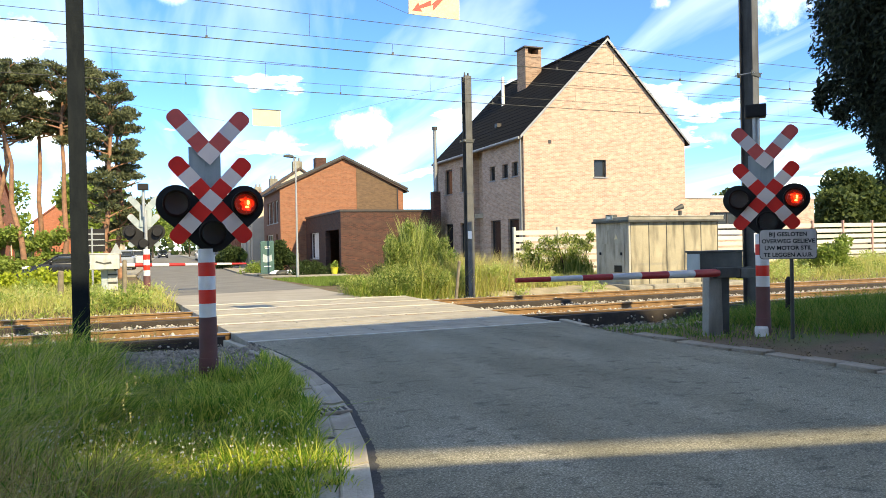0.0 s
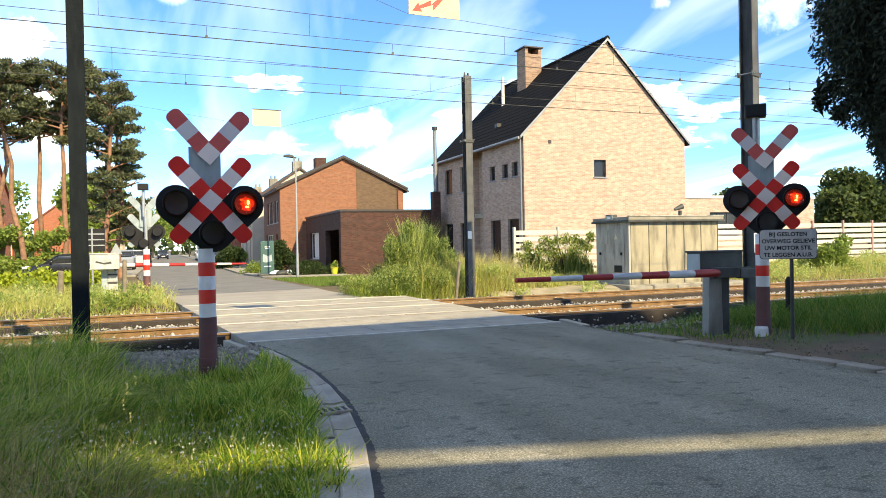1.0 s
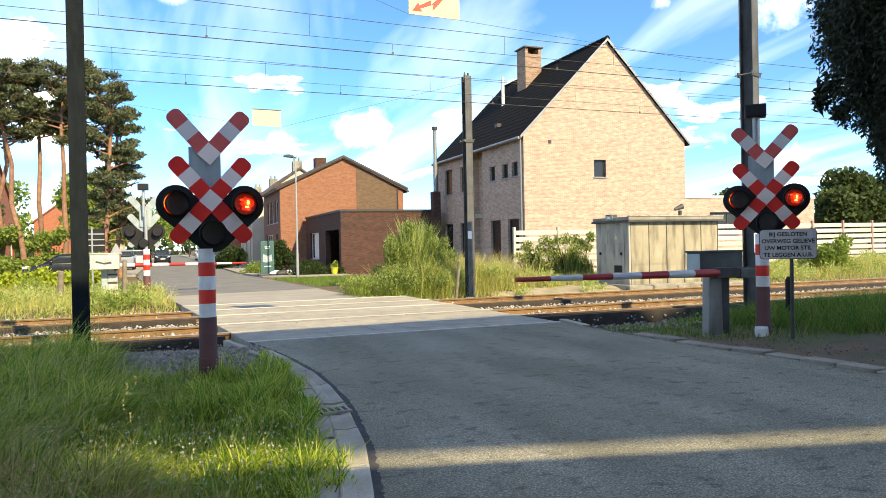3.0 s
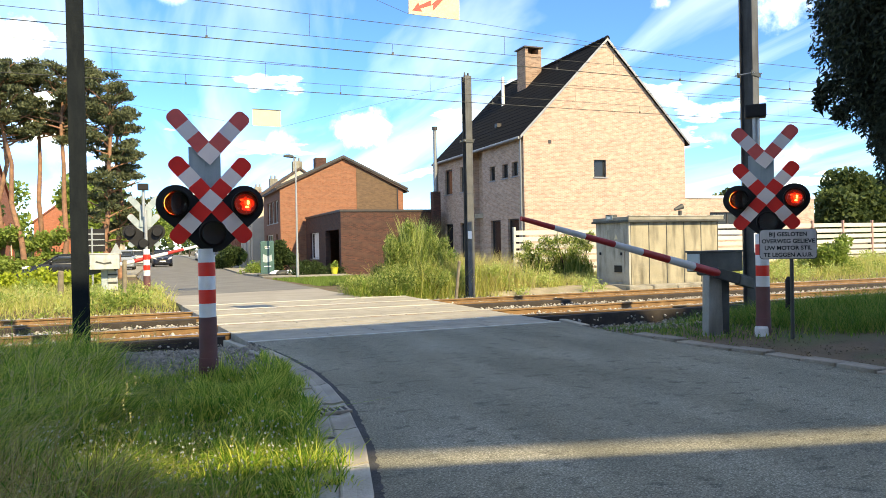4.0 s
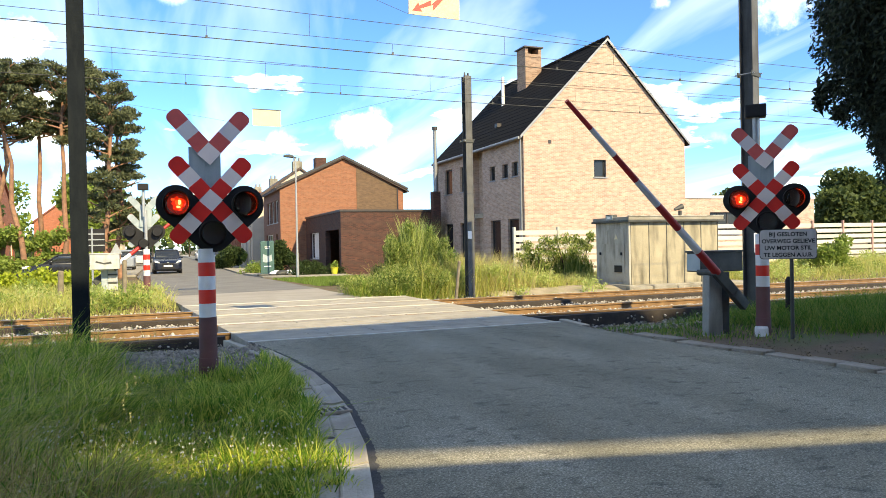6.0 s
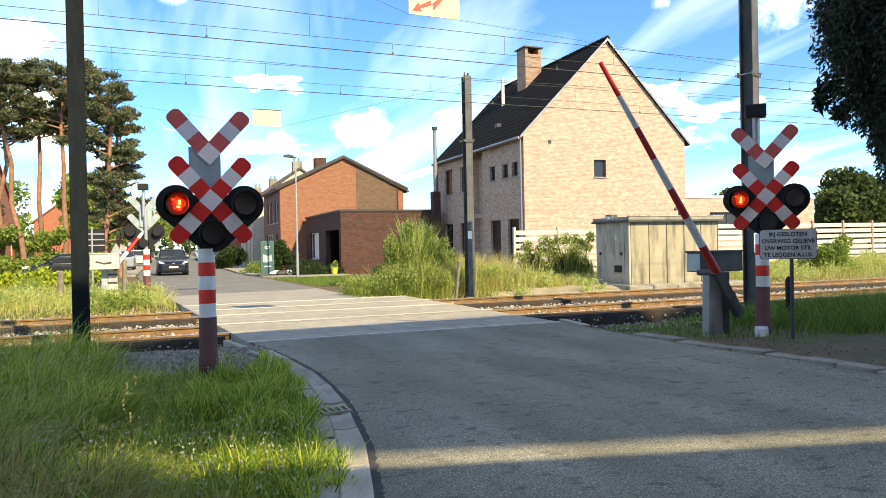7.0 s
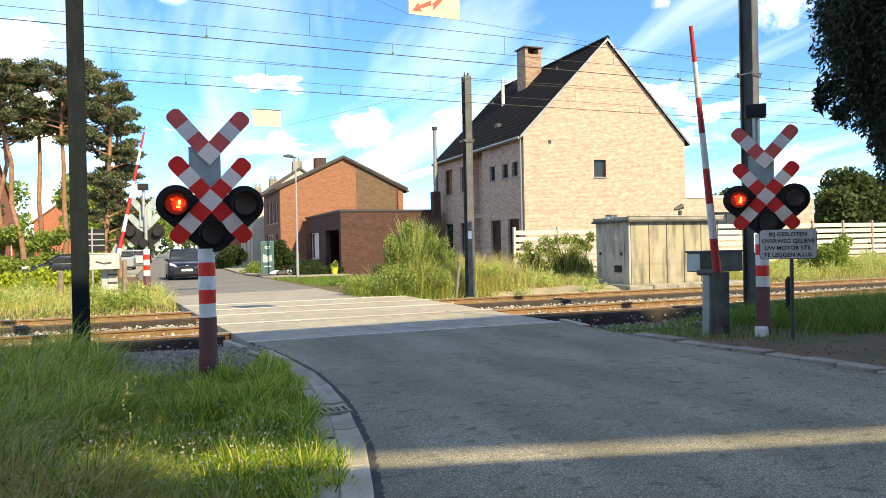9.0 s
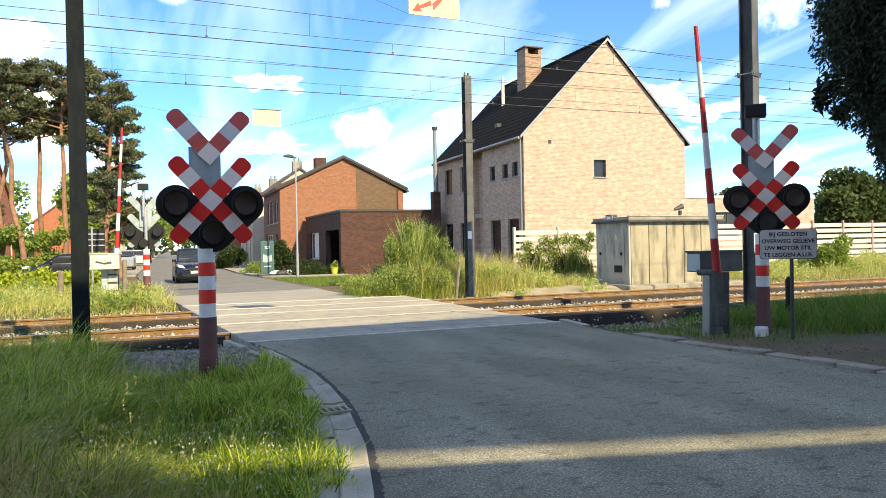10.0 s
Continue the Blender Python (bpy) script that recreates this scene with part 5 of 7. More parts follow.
def row_house(x0, x1, y0, y1, eave, ridge, wall, roof, label, along="y", face="x-"):
    root = thing("house", pose(0, 0, 0), label, "house", "houses")
    t = 0.3
    hs = []
    n = max(2, int((y1 - y0) / 2.6))
    for i in range(n):
        c = y0 + (y1 - y0) * (i + 0.5) / n
        hs += [(c - 0.55, eave - 1.9, c + 0.55, eave - 0.6), (c - 0.6, 0.9 if i else 0.1, c + 0.6, 2.4)]
    if face == "x-":
        part("wall", holed(bmesh.new(), y0, y1, -0.2, eave, hs, x0, x0 + t, "y"), wall, root)
        for h in hs:
            window(root, "y", x0, *h, frame_mat=white_trim)
        part("wall", box(x1 - t, y0, -0.2, x1, y1, eave), wall, root)
    else:
        part("wall", holed(bmesh.new(), y0, y1, -0.2, eave, hs, x1 - t, x1, "y"), wall, root)
        for h in hs:
            window(root, "y", x1 - 0.28, *h, frame_mat=white_trim)
        part("wall", box(x0, y0, -0.2, x0 + t, y1, eave), wall, root)
    part("wall", box(x0 + t, y0, -0.2, x1 - t, y0 + t, eave), wall, root)
    part("wall", box(x0 + t, y1 - t, -0.2, x1 - t, y1, eave), wall, root)
    if along == "y":
        for yy in (y0, y1 - t):
            part("gable", slab(bmesh.new(), [(x0, eave), (x1, eave), ((x0 + x1) / 2, ridge)], yy, yy + t), wall, root)
    else:
        for xx in (x0, x1 - t):
            part("gable", slab(bmesh.new(), [(y0, eave), (y1, eave), ((y0 + y1) / 2, ridge)], xx, xx + t, plane="yz"), wall, root)
    pitched_roof(root, x0, x1, y0, y1, eave, ridge, along, roof, thick=0.18)
    ch = part("chimney", box((x0 + x1) / 2 - 0.4, y0 + 1.0, ridge - 0.6, (x0 + x1) / 2 + 0.4, y0 + 1.7, ridge + 0.8), concrete_old, root)
    for dx in (-0.2, 0.2):
        part("chimney_pot", rod(bmesh.new(), ((x0 + x1) / 2 + dx, y0 + 1.35, ridge + 0.8), ((x0 + x1) / 2 + dx, y0 + 1.35, ridge + 1.15), 0.12, 0.1, 8), lead, ch)


plaster = material("cream_plaster", (0.62, 0.53, 0.42), (0.54, 0.46, 0.36), 1.5, 0.85, 0, 0.1)
row_house(6.9, 15.0, 61.5, 71.0, 5.3, 8.2, plaster, brown_tile, "cream rendered house with a gable end and twin chimney pots")
row_house(6.7, 14.5, 73.5, 84.0, 5.2, 7.8, red_brick, brown_tile, "red brick row house along the street")
row_house(6.6, 14.5, 86.0, 98.0, 5.3, 8.0, dark_brick, red_tile, "dark brick row house farther along the street")
row_house(6.5, 14.5, 101.0, 120.0, 5.2, 8.0, red_brick, brown_tile, "red brick row house near the end of the street")
row_house(-20.5, -11.8, 58.0, 70.0, 4.6, 8.3, red_brick, red_tile, "red brick house behind the pines", "x", "x+")
row_house(-13.0, -5.2, 88.0, 99.0, 4.8, 7.9, red_brick, red_tile, "brick house across the street", "y", "x+")
row_house(-13.0, -5.4, 103.0, 118.0, 4.8, 7.6, plaster, red_tile, "rendered house across the street", "y", "x+")


# ---- signalling hut, fence, posts ----
def signalling_hut():
    root = thing("signalling_hut", pose(0, 0, 0), "stained cream concrete signalling hut with a grey flat roof", "hut")
    X0, X1, Y0, Y1 = 14.95, 18.9, 20.75, 22.75
    part("plinth", box(X0 - 0.25, Y0 - 0.35, -0.35, X1 + 0.9, Y1 + 0.2, 0.0, 0.03), concrete_old, root)
    part("end_wall", box(X0, Y0, 0.0, X0 + 0.08, Y1, 2.17, 0.01), hut_grey, root, "grey weathered end wall")
    part("back_wall", box(X0 + 0.085, Y1 - 0.08, 0.0, X1, Y1, 2.17), hut_grey, root)
    part("end_wall", box(X1 - 0.08, Y0 + 0.085, 0.0, X1, Y1 - 0.085, 2.17), hut_grey, root)
    n = 5
    for i in range(n):
        a, b = X0 + 0.085 + (X1 - X0 - 0.17) * i / n, X0 + 0.085 + (X1 - X0 - 0.17) * (i + 1) / n
        part("wall_panel", box(a + 0.012, Y0, 0.0, b - 0.012, Y0 + 0.07, 2.17, 0.006), hut_paint, root)
        part("batten", box(b - 0.014, Y0 - 0.012, 0.0, b + 0.014, Y0 + 0.02, 2.15, 0.003), dark_metal, root)
    part("roof_edge", box(X0 - 0.12, Y0 - 0.16, 2.17, X1 + 0.12, Y1 + 0.12, 2.24, 0.01), dark_metal, root, "dark roof edge")
    part("roof", box(X0 - 0.08, Y0 - 0.12, 2.24, X1 + 0.1, Y1 + 0.1, 2.36, 0.02), concrete_old, root)
    part("roof_rail", box(X0 - 0.1, Y0 - 0.14, 2.36, X1 + 0.1, Y0 - 0.08, 2.40, 0.005), hut_grey, root)
    # door fittings on the end wall
    part("door", box(X0 - 0.02, 21.0, 0.1, X0 - 0.003, 22.1, 1.95, 0.004), hut_grey, root)
    part("hatch", box(X0 - 0.05, 21.95, 1.42, X0 - 0.004, 22.35, 1.9, 0.008), hut_grey, root)
    part("vent_grille", box(X0 - 0.06, 21.15, 0.42, X0 - 0.022, 21.55, 0.66, 0.005), black_metal, root, "black vent grille")
    part("lock", box(X0 - 0.05, 21.12, 1.02, X0 - 0.022, 21.2, 1.12, 0.005), black_metal, root)
    part("lock", box(X0 - 0.04, 22.42, 1.02, X0 - 0.003, 22.5, 1.12, 0.005), black_metal, root)
    tri = bmesh.new()
    slab(tri, [(21.36, 1.58), (21.56, 1.58), (21.46, 1.78)], X0 - 0.03, X0 - 0.022, plane="yz")
    part("warning_triangle", tri, cream, root, "small yellow warning triangle")
    part("number_board", box(X0 - 0.10, 21.55, 2.27, X0 - 0.085, 21.95, 2.43, 0.003), galv_plate, root)
    part("number_bar", box(X0 - 0.105, 21.68, 2.32, X0 - 0.10, 21.85, 2.38), white_trim, root)
    part("roof_box", box(15.0, 21.9, 2.36, 15.3, 22.2, 2.48, 0.01), dark_metal, root)
    part("cowl_pipe", rod(bmesh.new(), (18.1, 21.9, 2.3), (18.1, 21.9, 2.62), 0.07, 0.07, 10), dark_metal, root)
    part("cowl", rod(bmesh.new(), (17.85, 21.9, 2.66), (18.2, 21.9, 2.78), 0.05, 0.11, 10), dark_metal, root, "tilted dark vent cowl")
    for i in range(6):
        part("kerb_block", box(14.4 + i * 1.0, 19.98, -0.35, 15.36 + i * 1.0, 20.2, -0.02 + 0.02 * math.sin(i * 2), 0.02), concrete_old, root)


signalling_hut()


def concrete_fence():
    root = thing("concrete_fence", pose(0, 0, 0), "pale precast concrete plank fence with reddish posts", "fence", kind="structure")
    slat = box(-1.0, -0.022, 0.0, 1.0, 0.022, 0.195, 0.012)
    first = None
    x, k, y = 13.72, 0, 27.0
    r = random.Random(4)
    while x < 62:
        base = float(ground_z(x + 1, y))
        top = 2.13 if x < 20 else 2.32
        part("fence_post", box(x - 0.05, y - 0.06, base - 0.3, x + 0.05, y + 0.06, top + 0.06, 0.008), fence_post if x > 18 else fence_slab, root)
        n = 7
        for i in range(n):
            z = top - 0.28 * (i + 1)
            at = pose(x + 1.05, y + r.uniform(-0.02, 0.03), z, r.uniform(-9, 4), r.uniform(-0.5, 0.5), 0)
            if first is None:
                first = part("fence_plank", slat, fence_slab, root, at=at)
            else:
                piece("fence_plank", first.data, root, at)
        x += 2.1
        k += 1


concrete_fence()


def stake(x, y, h, r, label, lean=2):
    root = thing("wooden_stake", pose(x, y, float(ground_z(x, y)) - 0.05, lean, lean * 0.7, 0), label, "stake", "line-side stakes")
    part("pole", rod(bmesh.new(), (0, 0, -0.2), (0, 0, h), r, r * 0.92, 10), wood_grey, root)
    part("tip", rod(bmesh.new(), (0, 0, h), (0, 0, h + 0.03), r * 0.92, r * 0.5, 10), wood_grey, root)


stake(-1.16, 24.3, 1.30, 0.07, "weathered wooden stake by the far barrier", 1)
stake(-3.0, 24.9, 1.0, 0.09, "stubby weathered stake in tall grass")
stake(8.1, 19.9, 1.35, 0.05, "leaning dark stake by the mast", 6)


def bollard(x, y, h, label):
    root = thing("marker_post", pose(x, y, float(ground_z(x, y))), label, "marker post", "track markers")
    part("stem", rod(bmesh.new(), (0, 0, -0.3), (0, 0, h - 0.06), 0.07, 0.065, 12), black_metal, root)
    part("cap", rod(bmesh.new(), (0, 0, h - 0.06), (0, 0, h), 0.065, 0.03, 12), black_metal, root)


bollard(10.6, 9.9, 0.75, "short black marker post in the verge")
bollard(16.2, 11.6, 0.6, "short black marker post beside the track")


def sandwich_board():
    root = thing("advert_board", pose(5.15, 39.2, 0.05, 0, 0, 6) @ Matrix.Scale(0.86, 4), "green advertising board with pale print on a weighted foot", "advertising board")
    part("panel", box(-0.42, -0.03, 0.12, 0.42, 0.03, 2.15, 0.01), material("board_green", (0.03, 0.085, 0.08), (0.045, 0.11, 0.10), 3, 0.5, 0, 0.02), root)
    part("printed_picture", slab(bmesh.new(), [(-0.3, 0.85), (-0.1, 0.8), (0.3, 0.9), (0.26, 1.3), (0.05, 1.2), (-0.28, 1.35)], -0.036, -0.031), galv_plate, root)
    for z, w in ((1.75, 0.16), (1.66, 0.12), (0.55, 0.22)):
        part("print_bar", box(-w, -0.036, z, w, -0.031, z + 0.05), white_trim, root)
    part("foot", box(-0.6, -0.25, 0.0, 0.5, 0.25, 0.1, 0.03), dark_metal, root)
    for i, (x, y) in enumerate(((0.6, 0.2), (0.95, 0.0), (1.3, 0.2))):
        bag = thing("sand_bag", pose(5.0 + x, 39.1 + y, 0.05, 0, 0, 25 * i), "crumpled white sack lying on the pavement", "sack", "sacks")
        bm = bmesh.new()
        bmesh.ops.create_icosphere(bm, subdivisions=3, radius=1)
        for v in bm.verts:
            k = 1 + 0.18 * noise.noise(v.co * 2.2 + Vector((i * 5, 0, 0)))
            v.co = Vector((v.co.x * 0.42 * k, v.co.y * 0.26 * k, max(v.co.z, -0.6) * 0.16 * k + 0.1))
        part("cloth", bm, white_trim if i != 1 else dark_metal, bag, smooth=True)


sandwich_board()


def flower_pot(x, y):
    root = thing("flower_pot", pose(x, y, 0.05) @ Matrix.Scale(0.75, 4), "yellow flower pot with a low plant by the garage", "flower pot")
    part("pot", rod(bmesh.new(), (0, 0, 0), (0, 0, 0.42), 0.2, 0.27, 16), material("pot_yellow", (0.55, 0.52, 0.05), (0.48, 0.45, 0.05), 5, 0.5, 0, 0.03), root)
    part("rim", rod(bmesh.new(), (0, 0, 0.42), (0, 0, 0.47), 0.29, 0.29, 16), MATS["pot_yellow"], root)
    leaf_cloud("plant", [((0, 0, 0.6), (0.25, 0.25, 0.2)), ((0.1, 0, 0.75), (0.15, 0.15, 0.2))], 350, 0.07, leaf_green, root, 5)


flower_pot(8.55, 38.2)


def back_sign(x, y):
    root = thing("road_sign", pose(x, y, -0.05), "dark back of a framed road sign on a post", "road sign")
    part("post", rod(bmesh.new(), (0, 0, -0.2), (0, 0, 2.4), 0.035, 0.035, 10), galv, root)
    part("panel", box(-0.42, -0.02, 1.55, 0.42, 0.0, 2.35, 0.01), black_metal, root)
    for z in (1.75, 1.95, 2.15):
        part("rail", box(-0.40, -0.04, z, 0.40, -0.02, z + 0.04), galv, root)


back_sign(-2.35, 28.0)
tri_sign = thing("warning_sign", pose(-1.45, 25.6, 0), "bare back of a triangular warning sign", "road sign")
part("post", rod(bmesh.new(), (0, 0, -0.3), (0, 0, 1.4), 0.03, 0.03, 10), galv, tri_sign)
part("panel", slab(bmesh.new(), [(-0.19, 1.40), (0.19, 1.40), (0.0, 1.78)], -0.012, 0.0), galv, tri_sign)


# ---- vehicles ----
def car(at, paint, label, length=4.1, width=1.74, height=1.56):
    """Small hatchback, nose towards its own -y, built from lofted sections."""
    root = thing("car", at, label, "car", "cars")
    hw = width / 2

    def loft(sections, mat, name, lab=""):
        bm = bmesh.new()
        rings = []
        for y, w, z0, z1, rr in sections:
            ring = []
            for sx, sz, a0 in ((1, 1, 0), (-1, 1, 90), (-1, -1, 180), (1, -1, 270)):
                for i in range(4):
                    a = radians(a0 + 30 * i)
                    ring.append(bm.verts.new((sx * (w - rr) + rr * math.cos(a), y, (z1 - rr if sz > 0 else z0 + rr) + rr * math.sin(a))))
            rings.append(ring)
        n = len(rings[0])
        for r0, r1 in zip(rings[:-1], rings[1:]):
            for i in range(n):
                bm.faces.new((r0[i], r1[i], r1[(i + 1) % n], r0[(i + 1) % n])).smooth = True
        bm.faces.new(rings[0]); bm.faces.new(rings[-1][::-1])
        bmesh.ops.recalc_face_normals(bm, faces=bm.faces)
        return part(name, bm, mat, root, lab)
    f, b = -length / 2, length / 2
    body = loft([(f, hw * 0.72, 0.30, 0.62, 0.10), (f + 0.12, hw * 0.90, 0.22, 0.74, 0.14), (f + 0.4, hw * 0.98, 0.20, 0.86, 0.14), (f + 0.95, hw, 0.20, 0.98, 0.13),
                 (f + 1.3, hw, 0.20, 1.03, 0.10), (b - 0.5, hw, 0.20, 1.06, 0.10), (b - 0.12, hw * 0.95, 0.24, 1.0, 0.12), (b, hw * 0.85, 0.32, 0.9, 0.1)], paint, "body")
    loft([(f + 0.98, hw * 0.84, 0.96, 1.0, 0.02), (f + 1.62, hw * 0.76, 0.96, height - 0.06, 0.10), (f + 1.72, hw * 0.75, 0.96, height - 0.045, 0.10), (b - 0.75, hw * 0.74, 0.96, height - 0.055, 0.10), (b - 0.16, hw * 0.78, 0.96, 1.08, 0.05)], car_glass, "glasshouse", "dark tinted car windows")
    loft([(f + 1.58, hw * 0.72, height - 0.09, height - 0.05, 0.02), (f + 1.9, hw * 0.75, height - 0.10, height, 0.05), (b - 0.9, hw * 0.74, height - 0.10, height - 0.005, 0.05), (b - 0.55, hw * 0.72, height - 0.12, height - 0.06, 0.03)], paint, "roof")
    for s in (-1, 1):
        bm = bmesh.new()
        tube(bm, [(s * hw * 0.86, f + 1.02, 0.99), (s * hw * 0.76, f + 1.66, height - 0.06)], 0.035, 8)
        part("pillar", bm, paint, root)
        lamp = bmesh.new()
        slab(lamp, [(s * hw * 0.50, 0.66), (s * hw * 0.90, 0.74), (s * hw * 0.93, 0.86), (s * hw * 0.70, 0.82)], f + 0.07, f + 0.30, bevel=0.015)
        part("headlight", lamp, white_trim, root, "clear headlight")
        part("mirror", box(s * (hw + 0.02) - 0.09, f + 1.28, 0.97, s * (hw + 0.02) + 0.09, f + 1.40, 1.11, 0.03), paint, root)
        part("fog_light", box(s * hw * 0.66 - 0.07, f + 0.02, 0.36, s * hw * 0.66 + 0.07, f + 0.12, 0.44, 0.02), galv, root)
        for y in (f + 0.78, b - 0.72):
            x = s * (hw - 0.10)
            wheel = part("wheel", rod(bmesh.new(), (x - 0.10, y, 0.31), (x + 0.10, y, 0.31), 0.31, 0.31, 22), black_metal, root)
            part("rim", rod(bmesh.new(), (x + s * 0.101 - 0.004, y, 0.31), (x + s * 0.101 + 0.004, y, 0.31), 0.20, 0.19, 18), galv, wheel)
    part("grille", box(-hw * 0.42, f - 0.012, 0.58, hw * 0.42, f + 0.10, 0.68, 0.015), black_metal, root)
    part("lower_grille", box(-hw * 0.5, f - 0.01, 0.30, hw * 0.5, f + 0.08, 0.42, 0.02), black_metal, root)
    part("number_plate", box(-0.26, f - 0.022, 0.45, 0.26, f - 0.005, 0.56, 0.004), white_trim, root, "white number plate with a red bar")
    part("plate_bar", box(-0.2, f - 0.026, 0.49, 0.2, f - 0.022, 0.515), galv, root)
    part("bonnet_badge", box(-0.06, f - 0.016, 0.70, 0.06, f + 0.1, 0.75, 0.008), galv, root)
    part("skirt", box(-hw * 0.94, f + 0.35, 0.16, hw * 0.94, b - 0.3, 0.24), black_metal, root)
    return root


def car_paint(name, c):
    return material(name, c, tuple(v * 0.9 for v in c), 3, 0.3, 0.2, 0.0, spec=0.5, coat=0.35)


paint_navy = car_paint("paint_navy", (0.010, 0.015, 0.032))
paint_dark = car_paint("paint_dark", (0.016, 0.017, 0.018))
paint_white = car_paint("paint_white", (0.6, 0.61, 0.62))
paint_silver = car_paint("paint_silver", (0.32, 0.36, 0.42))
paint_blue = car_paint("paint_blue", (0.05, 0.13, 0.28))
moving_car = car(pose(-0.3, 85, 0), paint_navy, "dark navy hatchback driving towards the crossing")
car(pose(-4.75, 41.6, -0.04, 0, 0, -86), paint_dark, "dark car parked before the hedge", 3.9, 1.75, 1.46)
car(pose(-3.0, 62, 0.03, 0, 0, 180), paint_silver, "silver car parked along the street")
car(pose(-2.6, 78, 0.03, 0, 0, 180), paint_white, "white car parked along the street")
car(pose(-2.3, 95, 0.03, 0, 0, 180), paint_dark, "dark car parked along the street")
car(pose(4.9, 83, 0.05), paint_blue, "blue car parked at the kerb of the street")
car(pose(4.9, 74, 0.05), paint_dark, "black car parked at the kerb of the street")
car(pose(4.9, 104, 0.05), paint_white, "white car parked at the kerb of the street")


# ---- trees, shrubs and grass ----
def limb(bm, p, q, r0, r1, seg=8, bend=0.0, seed=0):
    r = random.Random(seed)
    p, q = Vector(p), Vector(q)
    n = 5
    pts = [p.lerp(q, i / n) + Vector((r.uniform(-bend, bend), r.uniform(-bend, bend), 0)) * (0 < i < n) for i in range(n + 1)]
    for i in range(n):
        rod(bm, pts[i], pts[i + 1], r0 + (r1 - r0) * i / n, r0 + (r1 - r0) * (i + 1) / n, seg, cap=False)
    return pts


def pine(x, y, h, lean, seed, crown_lo=0.62, wide=2.4, label="tall Scots pine with a bare orange trunk"):
    root = thing("pine_tree", pose(x, y, -0.1), label, "tree", "pines")
    r = random.Random(seed)
    bm = bmesh.new()
    pts = limb(bm, (0, 0, 0), (lean, 0.3, h * 0.93), 0.16, 0.07, 10, 0.28, seed)
    part("trunk", bm, bark_pine, root)
    blobs = []
    for i in range(22):
        k = crown_lo + (1 - crown_lo) * (i / 21)
        c = Vector((0, 0, 0)).lerp(Vector((lean, 0.3, h)), min(k, 0.97))
        a = r.uniform(0, 6.28)
        reach = wide * (1.15 - 0.55 * (k - crown_lo) / (1 - crown_lo)) * r.uniform(0.55, 1.0)
        tip = c + Vector((math.cos(a) * reach, math.sin(a) * reach, r.uniform(-0.1, 0.7)))
        bm = bmesh.new()
        limb(bm, c - Vector((0, 0, 0.3)), tip, 0.06, 0.02, 6, 0.1, seed + i)
        part("branch", bm, bark_pine, root)
        for f in (1.0, 0.75, 0.5):
            q = r.uniform(0.14, 0.46)
            o = Vector((r.uniform(-0.4, 0.4), r.uniform(-0.4, 0.4), r.uniform(-0.1, 0.35)))
            blobs.append((tuple(c.lerp(tip, f) + o), (q * 1.3, q * 1.3, q * 0.6)))
    leaf_cloud("crown", blobs, 11000, 0.075, needle, root, seed, long=3.0, up=0.6, shell=0.1)


for i, (x, y, h, lean, lo, wide) in enumerate(((-8.4, 45, 11.6, 0.4, 0.66, 2.5), (-6.9, 44, 11.5, -1.3, 0.68, 2.4), (-5.9, 45.5, 11.9, -0.9, 0.70, 2.3), (-5.2, 44, 11.6, 0.3, 0.68, 2.3),
                                              (-4.6, 46, 11.7, 0.7, 0.66, 2.2), (-11.5, 48, 12.6, 0.0, 0.6, 2.6), (-13.5, 45, 12.2, -0.3, 0.6, 2.6))):
    pine(x, y, h, lean, 20 + i, lo, wide)
pine(-2.9, 43.5, 11.2, 0.2, 41, 0.18, 1.9, "dark pine with boughs hanging low over the street")
pine(-2.3, 44.6, 9.6, 0.1, 43, 0.25, 1.7, "dark pine with boughs hanging low over the street")
pine(-3.4, 47.0, 10.6, 0.5, 42, 0.15, 2.3, "dark pine with boughs hanging low over the street")


def shrub(name, x, y, blobs, n, size, mat, label, category="shrub", seed=0, long=1.6, up=0.2, group="", stems=5):
    z = float(ground_z(x, y))
    root = thing(name, pose(x, y, z), label, category, group)
    for i in range(stems):
        c = Vector(blobs[i % len(blobs)][0])
        bm = bmesh.new()
        limb(bm, (c.x * 0.3, c.y * 0.3, -0.1), c, 0.035, 0.012, 6, 0.05, seed + i)
        part("stem", bm, bark_dark, root)
    leaf_cloud("foliage", blobs, n, size, mat, root, seed, long=long, up=up, shell=0.25)
    return root


def broad_tree(x, y, h, w, seed, mat, label, n=9000, size=0.22):
    z = float(ground_z(x, y))
    root = thing("tree", pose(x, y, z), label, "tree", "garden trees")
    bm = bmesh.new()
    limb(bm, (0, 0, -0.2), (0.1, 0, h * 0.6), 0.16, 0.08, 9, 0.08, seed)
    part("trunk", bm, bark_dark, root)
    blobs = lumps(seed, (0, 0, h * 0.62), (w * 0.55, w * 0.55, h * 0.26), 16, w * 0.22, w * 0.42)
    for i in range(5):
        bm = bmesh.new()
        limb(bm, (0.05, 0, h * 0.35), blobs[i][0], 0.06, 0.02, 6, 0.1, seed + i)
        part("limb", bm, bark_dark, root)
    leaf_cloud("crown", blobs, n, size, mat, root, seed, shell=0.3)


